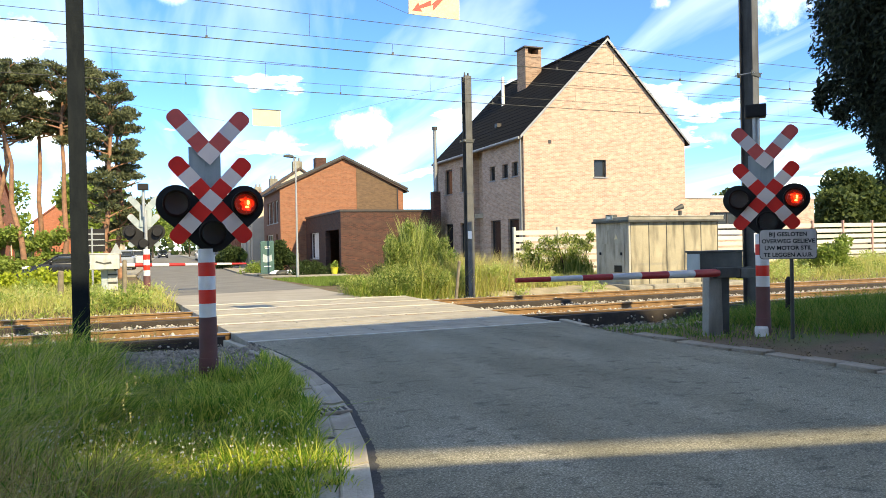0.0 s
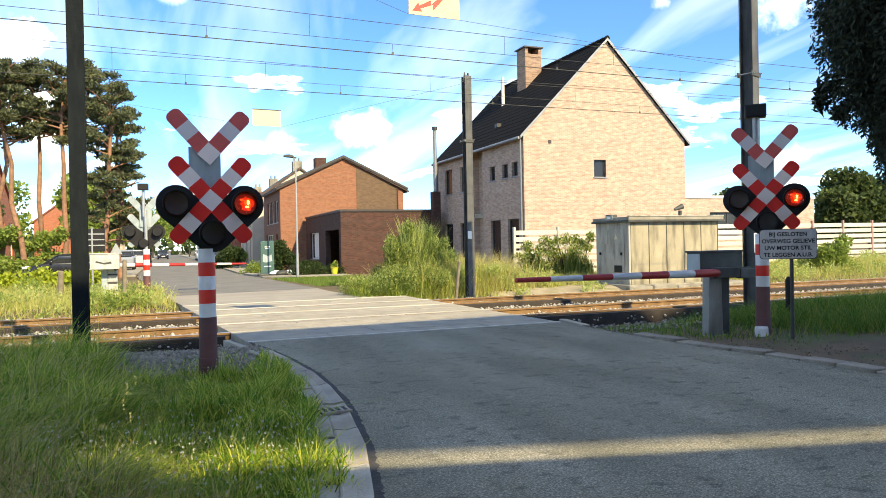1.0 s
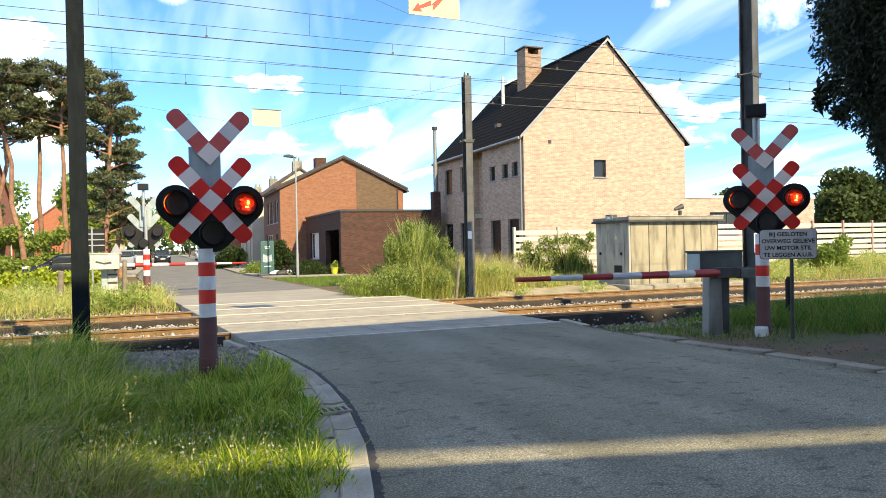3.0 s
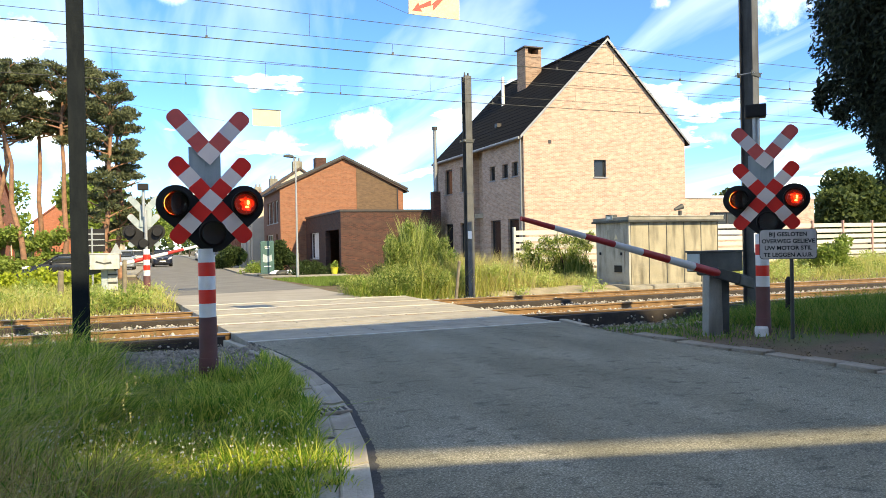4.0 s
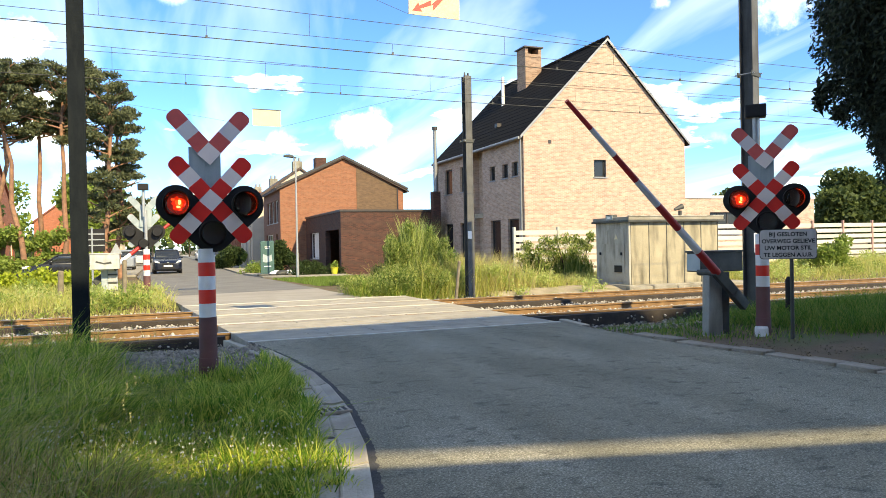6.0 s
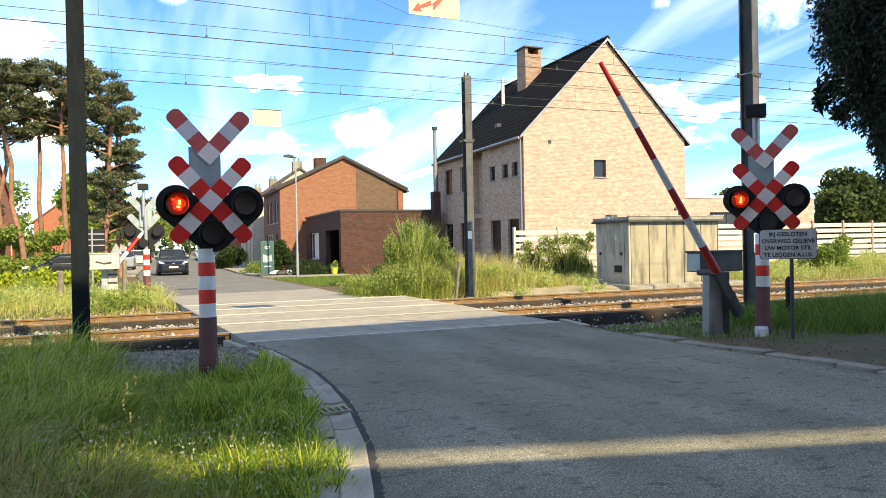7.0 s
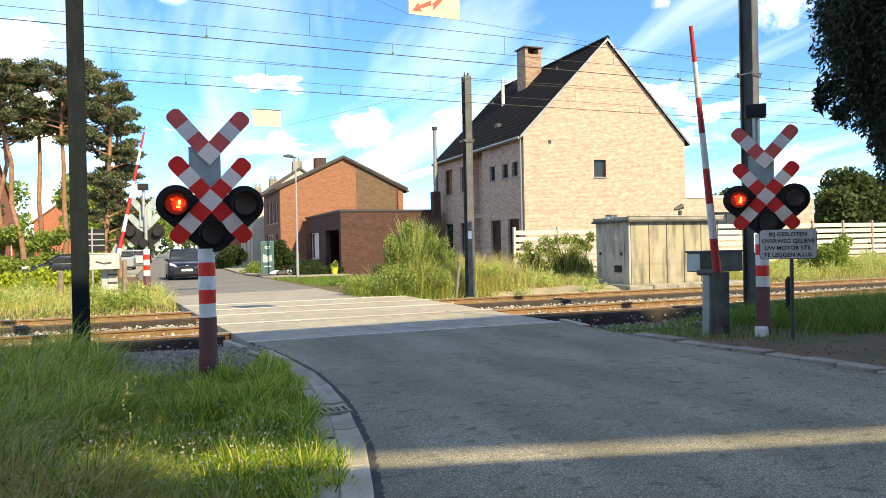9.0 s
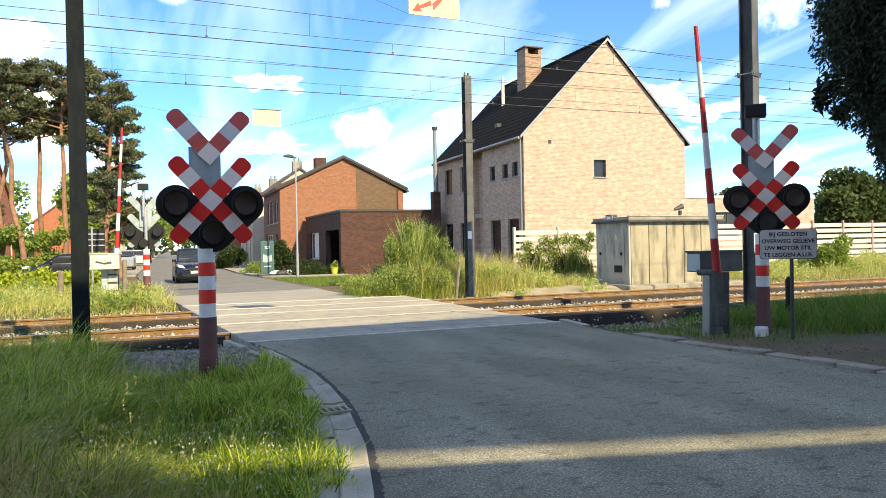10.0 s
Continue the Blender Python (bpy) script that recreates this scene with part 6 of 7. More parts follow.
# bushes on the far verge
willow = shrub("willow_bush", 7.75, 22.6, [((x, y, z * (1.15 - 0.3 * abs(x))), (a, a, b * 1.6)) for (x, y, z), (a, _, b) in lumps(3, (0, 0, 1.15), (1.1, 0.8, 1.0), 40, 0.13, 0.3)], 16000, 0.026, leaf_fresh, "feathery light green willow bush by the street", "bush", 3, 5.0, 1.6, stems=16)
fence_shrub = shrub("shrub", 13.7, 25.2, lumps(5, (0, 0, 0.8), (0.55, 0.5, 0.75), 22, 0.12, 0.3), 4600, 0.045, leaf_fresh, "loose leafy shrub in front of the fence", seed=5, long=2.2, up=0.5, stems=9)
sprawl = shrub("shrub", 15.2, 25.0, lumps(6, (0, 0, 1.0), (0.85, 0.5, 0.9), 34, 0.14, 0.34), 8000, 0.045, leaf_fresh, "sprawling green shrub with long shoots by the hut", seed=6, long=2.4, up=0.6, stems=14)
shrub("shrub", 26.5, 22.5, lumps(7, (0, 0, 0.7), (0.8, 0.6, 0.6), 16, 0.2, 0.45), 6500, 0.08, leaf_green, "rounded green shrub on the sunny bank", seed=7)
shrub("garden_shrub", 6.2, 40.6, lumps(8, (0, 0, 1.1), (0.45, 0.4, 0.85), 10, 0.28, 0.45), 5000, 0.09, leaf_dark, "dark clipped garden shrub with yellow tips", seed=8)
shrub("garden_shrub", 7.9, 41.3, lumps(9, (0, 0, 0.35), (0.6, 0.4, 0.2), 9, 0.16, 0.28), 3000, 0.07, leaf_dark, "dark clipped garden shrub beside the garage", seed=9)
shrub("garden_shrub", 4.6, 58, lumps(10, (0, 0, 0.9), (0.8, 0.8, 0.6), 9, 0.4, 0.6), 3500, 0.12, leaf_dark, "dark rounded shrub on the pavement edge", seed=10)
shrub("garden_shrub", 5.6, 66, lumps(11, (0, 0, 0.9), (0.8, 0.8, 0.6), 9, 0.4, 0.6), 3000, 0.13, leaf_green, "green garden shrub along the street", seed=11)


def long_shoots(root, n, spread, low, high, mat, seed):
    """Upright whippy shoots fanning out of a bush."""
    r = np.random.default_rng(seed)
    p = r.normal(0, spread, (n, 2))
    h = r.uniform(low, high, n) * np.clip(1.15 - 0.35 * np.hypot(p[:, 0], p[:, 1]) / spread, 0.3, 1)
    ob = blades("shoot_mass", p, 0.0, h, 0.028, mat, seed, 0.16, (0.06, 0))
    ob.parent = root
    tagged(ob, "upright whippy green shoots", kind="stuff")


long_shoots(sprawl, 420, 0.45, 1.0, 2.15, leaf_fresh, 52)
long_shoots(fence_shrub, 160, 0.35, 0.8, 1.9, leaf_fresh, 53)
long_shoots(willow, 3000, 0.42, 1.1, 2.75, willow_leaf, 51)
long_shoots(willow, 3000, 0.5, 0.9, 2.6, leaf_fresh, 54)


def hedge(x0, x1, y0, y1, h, mat, label, n, size, seed):
    root = thing("hedge", pose((x0 + x1) / 2, (y0 + y1) / 2, float(ground_z(x0, y0))), label, "hedge", "hedges")
    w, d = (x1 - x0) / 2, (y1 - y0) / 2
    r = np.random.default_rng(seed)
    blobs = [((r.uniform(-w, w), r.uniform(-d, d), r.uniform(0.2, 1) * (h - 0.3)), (0.45, 0.4, 0.4)) for _ in range(int(10 + 6 * w * 2))]
    leaf_cloud("foliage", blobs, n, size, mat, root, seed, shell=0.2)
    for i in range(int(3 + w * 3)):
        bm = bmesh.new()
        u = r.uniform(-w, w) * 0.9
        limb(bm, (u, 0, -0.2), (u + r.uniform(-0.2, 0.2), 0, h * 0.6), 0.03, 0.012, 6, 0.05, seed + i)
        part("stem", bm, bark_dark, root)


hedge(-8.3, -6.55, 30.0, 31.2, 2.55, leaf_lime, "bright lime green clipped hedge", 7000, 0.11, 1)
hedge(-9.5, -2.4, 30.6, 31.2, 0.95, leaf_lime, "low lime green hedge along the garden", 9000, 0.09, 6)
hedge(-11.5, -5.0, 43.6, 45.0, 3.1, leaf_green, "tall loose green hedge with small leaves", 18000, 0.11, 2)
hedge(-4.3, -3.3, 43.0, 44.0, 1.9, leaf_green, "loose green hedge near the street", 4000, 0.12, 3)
hedge(6.4, 9.0, 38.4, 38.8, 0.62, leaf_dark, "low dark clipped hedge along the garage", 3500, 0.07, 4)
hedge(4.5, 6.3, 44.0, 44.6, 0.8, leaf_green, "low clipped hedge at the pavement", 2500, 0.08, 5)
for i, (x, y, h, w) in enumerate(((45.6, 38, 6.0, 3.0), (48.6, 38, 5.2, 3.2), (53.0, 40, 6.0, 4.0), (40.6, 44, 5.2, 2.2), (44.2, 44, 4.0, 2.2))):
    broad_tree(x, y, h, w, 60 + i, leaf_deep, "leafy garden tree behind the concrete fence")
for i, (x, y, h, w) in enumerate(((-6.5, 76, 8.5, 4), (-5.0, 84, 7, 3), (-9, 120, 10, 6), (-2, 150, 10, 7), (5, 160, 11, 8), (10, 135, 9, 5), (-16, 80, 9, 5), (-22, 52, 9, 5), (-12, 54, 5, 3))):
    broad_tree(x, y, h, w, 80 + i, leaf_green, "leafy street tree in the distance", 6000, 0.30)


def far_woods():
    r = np.random.default_rng(12)
    blobs = []
    for i in range(260):
        a = r.uniform(-1.2, 1.5)
        d = r.uniform(190, 300)
        h = r.uniform(5, 9)
        blobs.append(((d * math.sin(a), d * math.cos(a), h * 0.45), (r.uniform(5, 9), r.uniform(5, 9), h * 0.6)))
    ob = leaf_cloud("far_woods", blobs, 26000, 1.5, leaf_dark, None, 13, shell=0.5)
    tagged(ob, "dark line of distant woods along the horizon", "woods", kind="stuff")


far_woods()


def hanging_conifer():
    """Dark conifer close by, its sprays hanging over the verge."""
    root = thing("conifer", pose(8.70, 6.10, 0), "dark conifer with drooping sprays overhanging the verge", "tree")
    bm = bmesh.new()
    limb(bm, (0.1, -0.1, -0.2), (0.1, -0.1, 5.2), 0.22, 0.05, 10, 0.05, 3)
    part("trunk", bm, bark_dark, root)
    r = random.Random(9)
    blobs = []
    for i in range(70):
        z = 2.15 + 2.9 * (i / 69)
        reach = 1.36 * (0.8 + 0.35 * r.random()) * (1 - 0.35 * (z / 8.5)) * min(1.0, 0.22 + (z - 2.0) * 0.55)
        a = r.uniform(0, 6.28)
        c = (0.05 + math.cos(a) * reach * 0.6, -0.05 + math.sin(a) * reach * 0.6, z)
        blobs.append((c, (0.42 * reach, 0.42 * reach, 0.5)))
        if i % 3 == 0:
            bm = bmesh.new()
            limb(bm, (0.25, -0.25, z), c, 0.03, 0.01, 6, 0.03, i)
            part("branch", bm, bark_dark, root)
    leaf_cloud("crown", blobs, 290000, 0.025, needle_dark, root, 15, long=3.0, droop=0.9, shell=0.0)
    side = [((-0.62, 0.75, 3.45), (0.16, 0.16, 0.16)), ((-0.72, 0.8, 3.25), (0.1, 0.1, 0.14)), ((-0.5, 0.7, 3.1), (0.12, 0.12, 0.12))]
    leaf_cloud("low_spray", side, 500, 0.05, needle_dark, root, 16, long=2.4, droop=0.5, shell=0.0)


hanging_conifer()


def inside_road(x, y):
    """True on the near road and its gutter."""
    kx = np.interp(y, [p[1] for p in KERB_LEFT], [p[0] for p in KERB_LEFT]) - 0.38
    rx = np.interp(y, [p[1] for p in KERB_RIGHT[::-1]], [p[0] for p in KERB_RIGHT[::-1]]) + 0.22
    return (x > kx) & (x < rx) & (y < 12)


def sow(n, x0, x1, y0, y1, seed, clump=0.0):
    r = np.random.default_rng(seed)
    p = np.column_stack([r.uniform(x0, x1, n), r.uniform(y0, y1, n)])
    if clump:
        c = np.column_stack([r.uniform(x0, x1, n // 40 + 1), r.uniform(y0, y1, n // 40 + 1)])
        p = c[r.integers(0, len(c), n)] + r.normal(0, clump, (n, 2))
    gravel = (p[:, 0] > -0.75 + 0.1 * np.sin(p[:, 1] * 5)) & (p[:, 0] < 3) & (p[:, 1] > 9.05 + 0.22 * np.sin(p[:, 0] * 4) + 0.1 * np.sin(p[:, 0] * 11)) & (r.random(len(p)) < 0.96)
    return p[~inside_road(p[:, 0], p[:, 1]) & ~gravel]


def near_grass():
    r = np.random.default_rng(77)
    # uneven growth: lush and sparse patches a few hands wide
    def lush(q):
        x, y = q[:, 0], q[:, 1]
        w = np.sin(x * 3.1 + 1.3 * np.sin(y * 2.3)) * np.sin(y * 2.7 + 1.1 * np.sin(x * 1.9)) + 0.6 * np.sin(x * 7.3 + y * 4.1) * np.sin(y * 6.1 - x * 2.2)
        return np.clip(0.75 + 0.55 * w, 0.25, 1.7)
    # short turf
    p = sow(140000, -6, 1.4, 2.2, 10.4, 1)
    tall = smooth_step(0.75, -1.5, p[:, 0])
    h = (0.18 + 0.13 * tall) * r.uniform(0.4, 1.6, len(p)) * lush(p)
    tagged(blades("grass", p, ground_z(p[:, 0], p[:, 1]), h, 0.011, grass_mat, 2, 0.6), "uneven green verge grass", "grass", kind="stuff")
    # long stalks bent by the wind
    p = sow(32000, -6, 0.6, 2.2, 10.6, 3, 0.16)
    h = (0.15 + 0.36 * smooth_step(0.4, -1.4, p[:, 0])) * r.uniform(0.5, 1.35, len(p)) * lush(p)
    tagged(blades("tall_grass", p, ground_z(p[:, 0], p[:, 1]), h, 0.011, grass_mat, 4, 0.7, (0.6, -0.1)), "tall bending green grass on the bank", "grass", kind="stuff")
    p = sow(10000, -6, 0.95, 2.2, 9.2, 5, 0.2)
    h = (0.10 + 0.46 * smooth_step(0.5, -1.4, p[:, 0])) * r.uniform(0.5, 1.4, len(p)) * (0.4 + 0.6 * lush(p))
    tagged(blades("dry_grass", p, ground_z(p[:, 0], p[:, 1]), h, 0.008, hay_mat, 6, 0.8, (0.7, -0.05)), "straw-coloured dry stalks among the grass", "grass", kind="stuff")
    p = sow(8500, -3.2, 0.35, 2.4, 4.6, 25, 0.12)
    h = (0.18 + 0.34 * smooth_step(0.9, -0.8, p[:, 0])) * r.uniform(0.5, 1.3, len(p))
    tagged(blades("brown_grass", p, ground_z(p[:, 0], p[:, 1]), h, 0.007, brown_grass_mat, 26, 0.45, (0.3, 0.0)), "thin brown flowering stalks in the turf", "grass", kind="stuff")
    # seed heads on thin stalks
    p = sow(500, -5, -0.1, 3.2, 10.0, 15)
    h = r.uniform(0.35, 0.75, len(p))
    blobs = [((a + 0.18, b, float(ground_z(a, b)) + c), (0.006, 0.006, 0.04)) for (a, b), c in zip(p, h)]
    tagged(leaf_cloud("seed_heads", blobs, 10 * len(blobs), 0.008, hay_mat, None, 16, long=2.2, up=1.0), "pale seed heads swaying above the grass", "grass", kind="stuff")
    # white clover and daisies
    p = sow(1500, -0.9, 1.2, 3.0, 9.0, 7)
    p = p[r.random(len(p)) < 0.07 + 0.93 * (np.abs(p[:, 1] - 5.0) < 0.9)]
    h = r.uniform(0.14, 0.30, len(p))
    z = ground_z(p[:, 0], p[:, 1]) + h
    blobs = [((a, b, c), (0.006, 0.006, 0.008)) for (a, b), c in zip(p, z)]
    tagged(leaf_cloud("wild_flowers", blobs, 9 * len(blobs), 0.008, flower_white, None, 8, long=1.2), "small white clover and daisy heads in the grass", "flowers", kind="stuff")
    q = sow(10, -0.9, 0.6, 4.6, 5.6, 9)
    blobs = [((a, b, float(ground_z(a, b)) + r.uniform(0.15, 0.3)), (0.009, 0.009, 0.03)) for a, b in q]
    tagged(leaf_cloud("yellow_flowers", blobs, 8 * len(blobs), 0.009, flower_yellow, None, 10, long=1.6), "pale yellow flower spikes in the grass", "flowers", kind="stuff")
    # tufts in the gutter joints
    t = np.array([(1.02, 4.75), (1.06, 4.9), (0.98, 4.45), (1.12, 6.2), (1.2, 8.2), (1.1, 8.4), (1.0, 8.9), (1.02, 9.2)])
    e = np.array(KERB_LEFT[3:-1]); k = r.uniform(3.2, 10.2, 1500)
    inner = np.column_stack([np.interp(k, e[:, 1], e[:, 0]) - 0.5 + 0.04 * (k - 5).clip(0) + 0.06 * np.sin(k * 5) + r.normal(0, 0.04, 1500), k])
    p = np.concatenate([t[r.integers(0, len(t), 420)] + r.normal(0, 0.06, (420, 2)), inner])
    tagged(blades("gutter_weeds", p, 0.01, (0.05, 0.17), 0.010, grass_mat, 11, 0.7), "weeds growing in the gutter joints", "weeds", kind="stuff")
    # right-hand verge
    p = sow(26000, 6.9, 22, 5.6, 12.2, 12)
    p = p[(r.random(len(p)) < smooth_step(7.9, 9.4, p[:, 0] * 0.4 + p[:, 1] * 0.75 - 1.2)) & ((p[:, 1] < 11.6) | (p[:, 0] > 12))]
    h = (0.09 + 0.25 * smooth_step(9.0, 12.0, p[:, 0])) * r.uniform(0.5, 1.5, len(p))
    tagged(blades("grass", p, ground_z(p[:, 0], p[:, 1]), h, 0.013, shade_grass_mat, 13, 0.5), "green grass on the shaded verge by the track", "grass", kind="stuff")
    p = sow(15000, 9.4, 15.5, 6.6, 11.6, 28, 0.22)
    p = p[p[:, 0] * 0.55 + p[:, 1] * 0.75 > 11.2]
    h = r.uniform(0.18, 0.5, len(p)) * (0.75 + 0.5 * smooth_step(9.8, 11.5, p[:, 0]))
    tagged(blades("bank_grass", p, ground_z(p[:, 0], p[:, 1]), h, 0.010, shade_grass_mat, 29, 0.75, (-0.25, -0.1)), "soft tall green grass on the shaded bank", "grass", kind="stuff")
    # earth clods at the verge foot
    blobs = [((7.4 + 3.4 * r.random(), 5.0 + 3.2 * r.random(), 0.0), (0.05, 0.05, 0.02)) for _ in range(420)]
    tagged(leaf_cloud("leaf_litter", blobs, 1700, 0.016, leaf_material("dry_litter", (0.20, 0.15, 0.09), (0.11, 0.085, 0.05), 0.1), None, 14, long=1.3), "brown leaf litter along the kerb", "leaf litter", kind="stuff")


near_grass()


def far_grass():
    corner_grass_mat = leaf_material("corner_grass", (0.12, 0.24, 0.03), (0.62, 0.60, 0.18), 0.45, (0.28, 0.38, 0.07))
    r = np.random.default_rng(78)
    p = np.concatenate([np.column_stack([r.uniform(-16, 0.3, 30000), r.uniform(20.3, 31, 30000)]), np.column_stack([r.uniform(6.9, 15.5, 12000), r.uniform(20.2, 29, 12000)]), np.column_stack([r.uniform(15, 46, 30000), r.uniform(20.3, 26.9, 30000)])])
    hut = (p[:, 0] > 14.5) & (p[:, 0] < 19.9) & (p[:, 1] > 20.2) & (p[:, 1] < 23)
    road = (p[:, 0] > 0.25 - 0.09 * (p[:, 1] - 21.5)) & (p[:, 0] < 6.6)
    p = p[~hut & ~road]
    h = r.uniform(0.25, 0.6, len(p)) * np.where(p[:, 0] < 1, 0.95, 1.0) * np.where((p[:, 1] < 21.2), 0.6, 1.0)
    h *= np.where((p[:, 0] > 9.9) & (p[:, 0] < 15) & (p[:, 1] < 22.0), 0.3, 1.0)
    bare = (p[:, 0] > 10.4) & (p[:, 0] < 15) & (p[:, 1] < 21.8) & (r.random(len(p)) < 0.85)
    p, h = p[~bare], h[~bare]
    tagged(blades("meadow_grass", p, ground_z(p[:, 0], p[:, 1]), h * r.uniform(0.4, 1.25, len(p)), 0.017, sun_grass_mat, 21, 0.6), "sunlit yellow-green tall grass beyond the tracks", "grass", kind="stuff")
    p = np.column_stack([r.normal(6.7, 0.75, 5200), r.normal(21.6, 0.55, 5200)])
    p = p[(p[:, 1] > 20.5) & (p[:, 0] > 5.3)]
    tagged(blades("corner_grass", p, ground_z(p[:, 0], p[:, 1]), (0.15, 0.75), 0.018, corner_grass_mat, 27, 0.7, (-0.1, -0.1)), "rank green grass on the street corner", "grass", kind="stuff")
    # reeds round the mast and bush
    p = np.column_stack([r.normal(8.4, 1.0, 5200), r.normal(22.2, 0.8, 5200)])
    p = p[(p[:, 0] > 6.4) & (p[:, 1] > 20.5)]
    tagged(blades("reed_grass", p, ground_z(p[:, 0], p[:, 1]), (0.3, 1.35), 0.016, sun_grass_mat, 22, 0.5), "tall pale reed grass round the mast", "grass", kind="stuff")
    p = np.column_stack([r.normal(9.7, 0.8, 3600), r.normal(22.6, 0.6, 3600)])
    tagged(blades("seeding_grass", p, ground_z(p[:, 0], p[:, 1]), (0.5, 1.5), 0.018, hay_mat, 23, 0.42), "whitish seeding grass beside the mast", "grass", kind="stuff")
    p = np.column_stack([r.uniform(4.9, 9.1, 9000), r.uniform(28, 36, 9000)])
    p = p[p[:, 0] > 6.0 - 0.1 * (p[:, 1] - 24) + 0.1]
    tagged(blades("lawn", p, -0.03, (0.05, 0.14), 0.03, leaf_material("lawn_green", (0.12, 0.20, 0.035), (0.18, 0.25, 0.06)), 24, 0.3), "mown green lawn by the street", "grass", kind="stuff")


far_grass()


def weed_banks():
    """Broad-leaved weeds in uneven lumps along the far verges."""
    r = np.random.default_rng(31)
    for name, mat, areas, n, label in (("weeds", leaf_green, ((-14, 0.0, 20.6, 30, 70), (6.6, 10.2, 20.7, 24.5, 34), (19.5, 42, 21.5, 26.5, 60)), 15000, "green broad-leaved weeds among the grass"),
                                       ("pale_weeds", willow_leaf, ((-14, -0.2, 20.6, 27, 60), (6.4, 14.0, 20.6, 24.5, 40), (19.5, 42, 20.8, 26, 60)), 15000, "pale yellow-green weeds in seed")):
        blobs = []
        for x0, x1, y0, y1, m in areas:
            for _ in range(m):
                x, y, q = r.uniform(x0, x1), r.uniform(y0, y1), r.uniform(0.15, 0.42)
                if x < 1 and x > 0.1 - 0.09 * (y - 21.5):
                    continue
                blobs.append(((x, y, float(ground_z(x, y)) + q * 0.7), (q * 1.3, q, q)))
        tagged(leaf_cloud(name, blobs, 2 * n, 0.042, mat, None, 32, long=2.4, up=0.8, shell=0.1), label, "weeds", kind="stuff")


weed_banks()


def corner_clumps():
    """Leafy clumps heaped at the foot of the willow and round the mast."""
    r = np.random.default_rng(41)
    for name, mat, m, cx, cy, sx, sy, lo, hi, label in (("corner_weeds", leaf_fresh, 80, 7.0, 21.6, 0.8, 0.55, 0.14, 0.34, "leafy green weeds heaped on the street corner"),
                                                        ("mast_weeds", willow_leaf, 46, 9.6, 21.8, 1.1, 0.6, 0.12, 0.3, "pale flowering weeds round the mast")):
        blobs = []
        for _ in range(m):
            x, y, q = r.normal(cx, sx), max(20.75, r.normal(cy, sy)), r.uniform(lo, hi)
            z = r.uniform(0.4, 1.0) * max(0.3, 1.05 - 0.4 * abs(x - cx - 0.5) / sx)
            blobs.append(((x, y, float(ground_z(x, y)) + q + z * 0.55), (q * 1.2, q, q * 1.1)))
        tagged(leaf_cloud(name, blobs, 20000, 0.03, mat, None, 42, long=2.4, up=0.7, shell=0.05), label, "weeds", kind="stuff")


corner_clumps()


def dirt_path():
    """Trodden sandy strip beside the far track, up to the hut."""
    sand = material("sandy_earth", (0.40, 0.34, 0.24), (0.26, 0.21, 0.14), 1.6, 0.95, bump=0.8, fine=30, dirt=((0.20, 0.20, 0.08), 1.5, (1, 1, 1)))
    bm = bmesh.new()
    rows = []
    for i in range(25):
        x = 9.7 + 0.22 * i
        lo, hi = 20.28, 21.2 + 0.9 * min(1.0, i / 14) + 0.22 * math.sin(i * 0.9)
        rows.append([bm.verts.new((x, lo + (hi - lo) * k / 6, float(ground_z(x, lo + (hi - lo) * k / 6)) + (0.035 if 0 < k < 6 else -0.02))) for k in range(7)])
    for a, b in zip(rows[:-1], rows[1:]):
        for k in range(6):
            bm.faces.new((a[k], b[k], b[k + 1], a[k + 1]))
    tagged(part("path", bm, sand), "trodden sandy path beside the far track", "path", kind="structure")


dirt_path()


# ---- unseen house and trees added behind the camera to shade the foreground ----
def behind():
    root = thing("house", pose(6.18, -5.90, 0, 0, 0, -14.8), "plain unseen brick house added to shade the near road", "house", "houses")
    part("wall", box(-13, -0.3, -0.3, 13, 0.0, 8.0), red_brick, root)
    part("wall", box(-13, -6.0, -0.3, 13, -5.7, 8.0), red_brick, root)
    part("wall", box(-13, -5.7, -0.3, -12.7, -0.3, 8.0), red_brick, root)
    part("wall", box(12.7, -5.7, -0.3, 13, -0.3, 8.0), red_brick, root)
    part("roof", box(-13, -6.0, 8.0, 13, 0.0, 8.02), slate, root)
    # added trees, crowns clipped flat to set the edges of the shade
    for i, x in enumerate((-17.4, -3.4, 12.1, 26.0)):
        y = -13.27 - 0.264 * (x - 7.45)
        tr = thing("tree", pose(x, y, 0, 0, 0, -14.8), "tall unseen tree added to shade the foreground", "tree", "tall trees")
        bm = bmesh.new()
        limb(bm, (0, 0, -0.2), (0, 0, 16), 0.3, 0.1, 8, 0.1, i)
        part("trunk", bm, bark_dark, tr)
        core = bmesh.new()
        bmesh.ops.create_icosphere(core, subdivisions=4, radius=1)
        for v in core.verts:
            k = 1 + 0.05 * noise.noise(v.co * 3 + Vector((i * 3, 0, 0)))
            top = v.co.z > 0
            bx_, by_ = math.copysign(abs(v.co.x) ** 0.6, v.co.x), math.copysign(abs(v.co.y) ** 0.6, v.co.y)
            rise = 3.88 + 0.245 * (x + bx_ * 8.7 - 10.1)
            v.co = Vector((bx_ * 9.0 * k, by_ * 1.5 * k, 16.7 + (min(v.co.z * 8.5, max(rise, 1.5)) if top else max(v.co.z * 8.0, -1.0 if x > 0.6 else -3.2))))
        part("shade_core", core, leaf_dark, tr)
        leaf_cloud("crown", [((0, 0, 18.0), (8.4, 1.2, 1.3))], 3000, 0.5, leaf_dark, tr, 100 + i, shell=0.7)


behind()


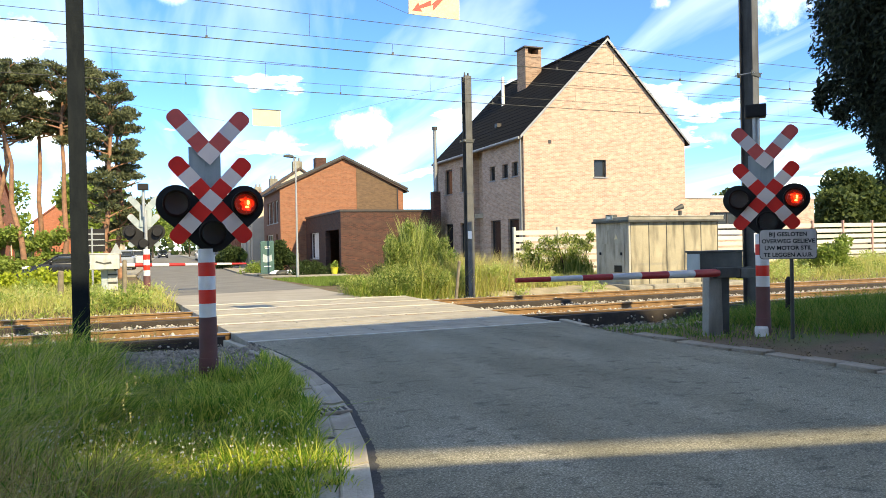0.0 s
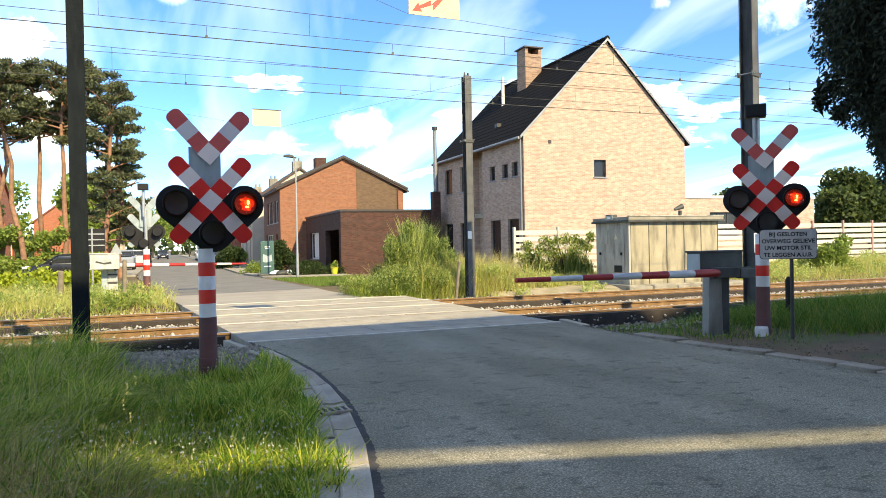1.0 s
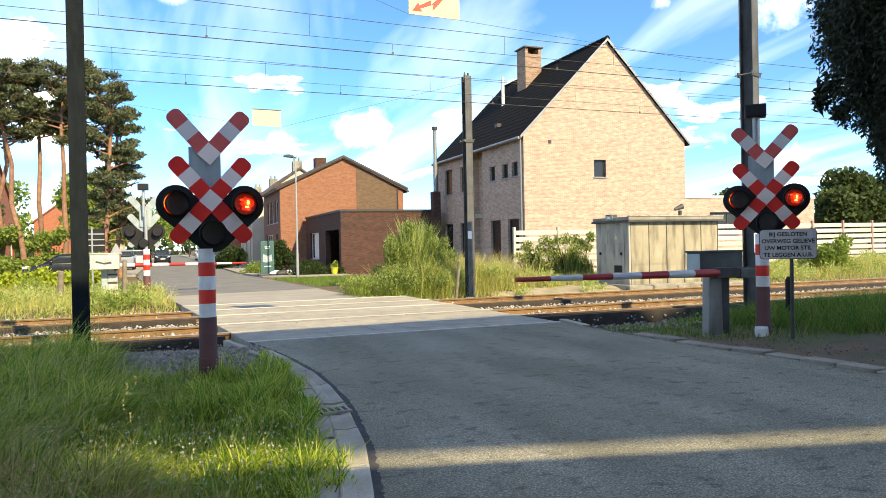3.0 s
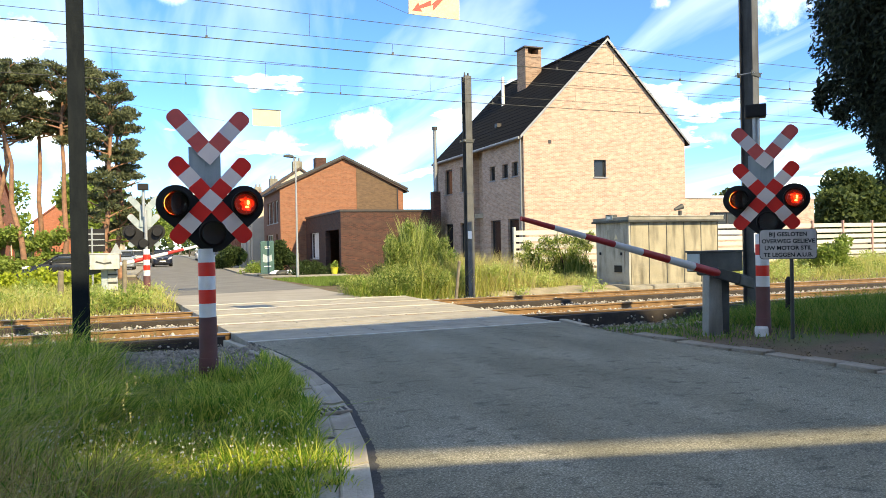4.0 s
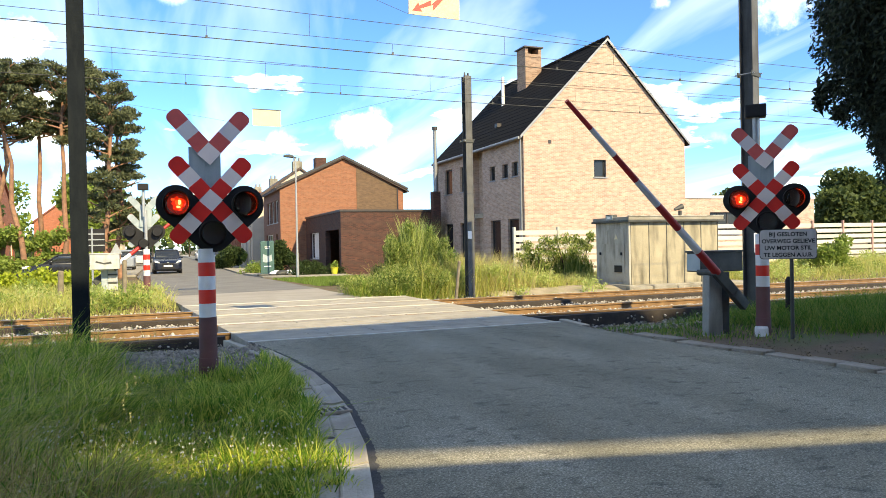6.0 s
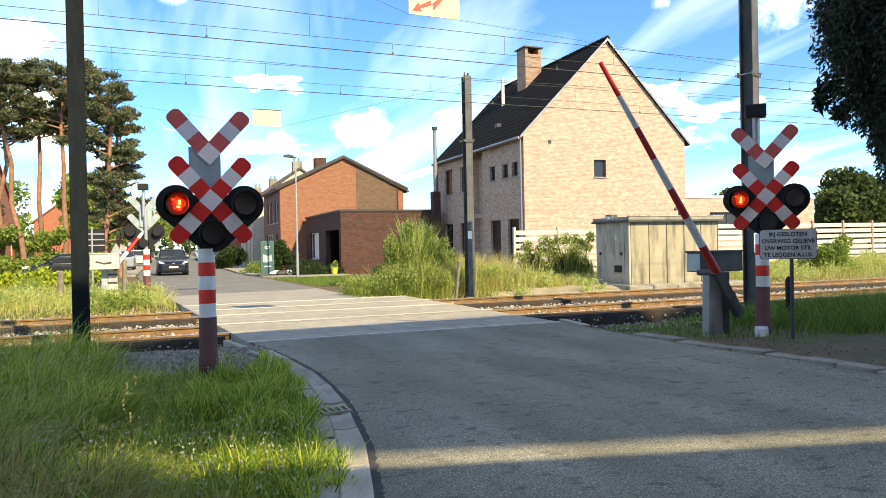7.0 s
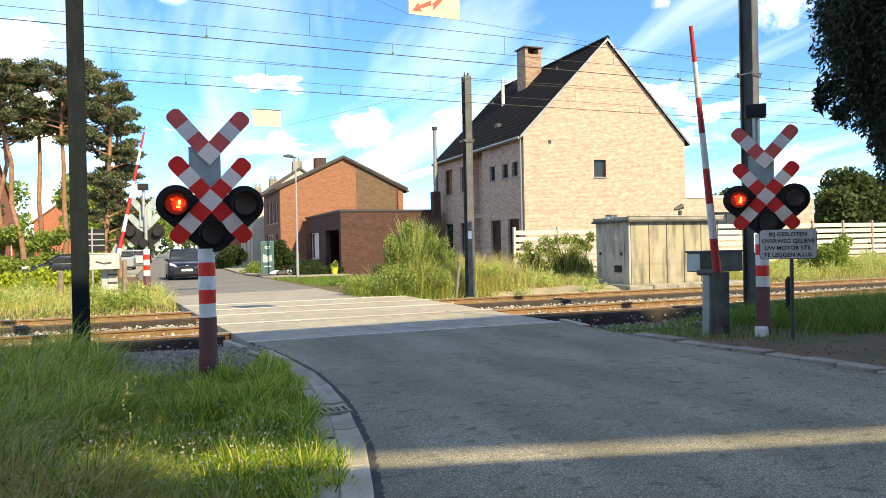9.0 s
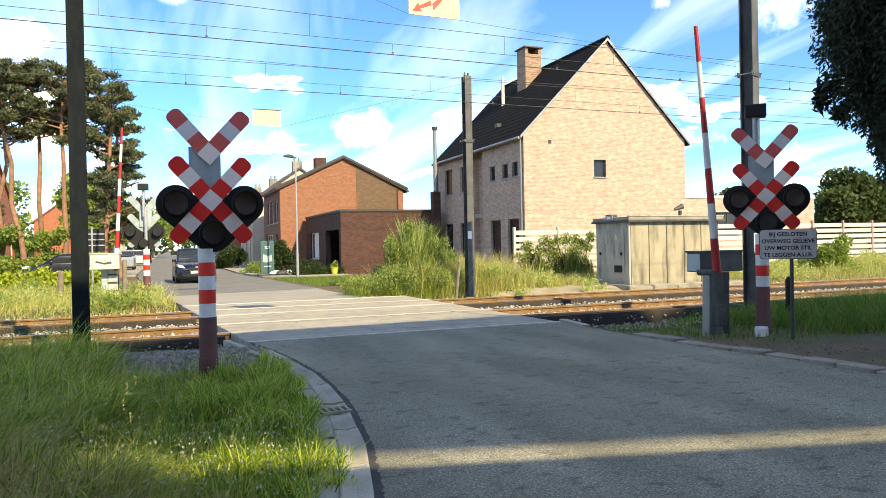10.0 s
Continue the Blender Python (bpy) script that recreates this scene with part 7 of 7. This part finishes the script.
# ---- everything that moves ----
def lamp_rows(c, centre, first, period, last):
    """Half-turns of a glowing plate that imitate flashing: lit towards the road round each of its times, blind between.
    """
    marks, t = [], first
    while t <= last + 1e-6:
        marks.append(t)
        t += period
    on, off = 0.28, 0.32
    out = []
    base = 180.0
    for m in marks:
        for dt, da in ((-on - 0.04, 0), (-on - 0.013, 60), (-on + 0.013, 120), (-on + 0.04, 180), (off - 0.04, 180), (off - 0.013, 240), (off + 0.013, 300), (off + 0.04, 360)):
            out.append((m + dt, base + da))
        base += 360
    before = [o for o in out if o[0] <= 0]
    after = [o for o in out if o[0] > 0.04]
    start = before[-1][1] if before else 180.0
    if before and after and after[0][1] != before[-1][1]:
        a, b = before[-1], after[0]
        start = a[1] + (b[1] - a[1]) * (0 - a[0]) / (b[0] - a[0])
    rows = [(0.0, start)] + after + [(10.0, after[-1][1])]
    return [(t, pose(c.x, c.y, c.z, 0, 0, centre + a)) for t, a in rows]


def motions():
    # booms: seconds and degrees of lift
    lift = [(0.0, 0.6), (2.7, 0.6), (3.05, 0.8), (3.4, 4.2), (3.8, 9.9), (4.0, 12.8), (4.5, 19.9), (5.0, 26.9), (5.5, 33.5), (6.2, 42.4), (7.0, 52.7), (7.5, 59.6), (8.0, 66.6), (8.5, 75.0), (8.8, 80.4), (9.0, 82.6), (9.25, 83.9), (9.5, 84.2), (10.0, 84.2)]
    walk(boom_right, [(t, pose(0, -0.20, 0.95, 0, a, 8)) for t, a in lift])
    lift = [(0.0, -1.0), (2.7, -1.0), (3.05, -0.4), (3.4, 3.8), (3.8, 9.5), (4.5, 19.0), (5.0, 25.5), (5.5, 31.5), (6.2, 40.5), (7.0, 51.0), (7.5, 57.8), (8.0, 64.6), (8.5, 71.3), (9.0, 77.6), (9.5, 84.2), (9.8, 86.2), (10.0, 86.6)]
    walk(boom_far, [(t, pose(0, -0.20, 1.05, 0, a, 20)) for t, a in lift])
    for pair in (lamps_near, lamps_right, lamps_far):
        for ob, first, last in ((pair[0], 0.58, 9.0), (pair[1], 0.09, 8.6)):
            walk(ob, lamp_rows(ob.location.copy(), 0.0, first, 0.932, last))
    drive = [(0.0, -0.2, 150), (2.7, -0.2, 97), (3.8, -0.2, 76), (4.5, -0.18, 64.5), (5.0, -0.12, 57.5), (5.5, 0.0, 53.6), (6.2, 0.22, 50.2), (7.0, 0.44, 47.2), (7.5, 0.6, 45.2), (8.0, 0.75, 43.3), (8.5, 0.86, 41.5), (9.0, 0.98, 39.7), (9.5, 1.12, 37.8), (10.0, 1.28, 35.8)]
    walk(moving_car, [(t, pose(x, y, 0.0, 0, 0, 2)) for t, x, y in drive])


motions()
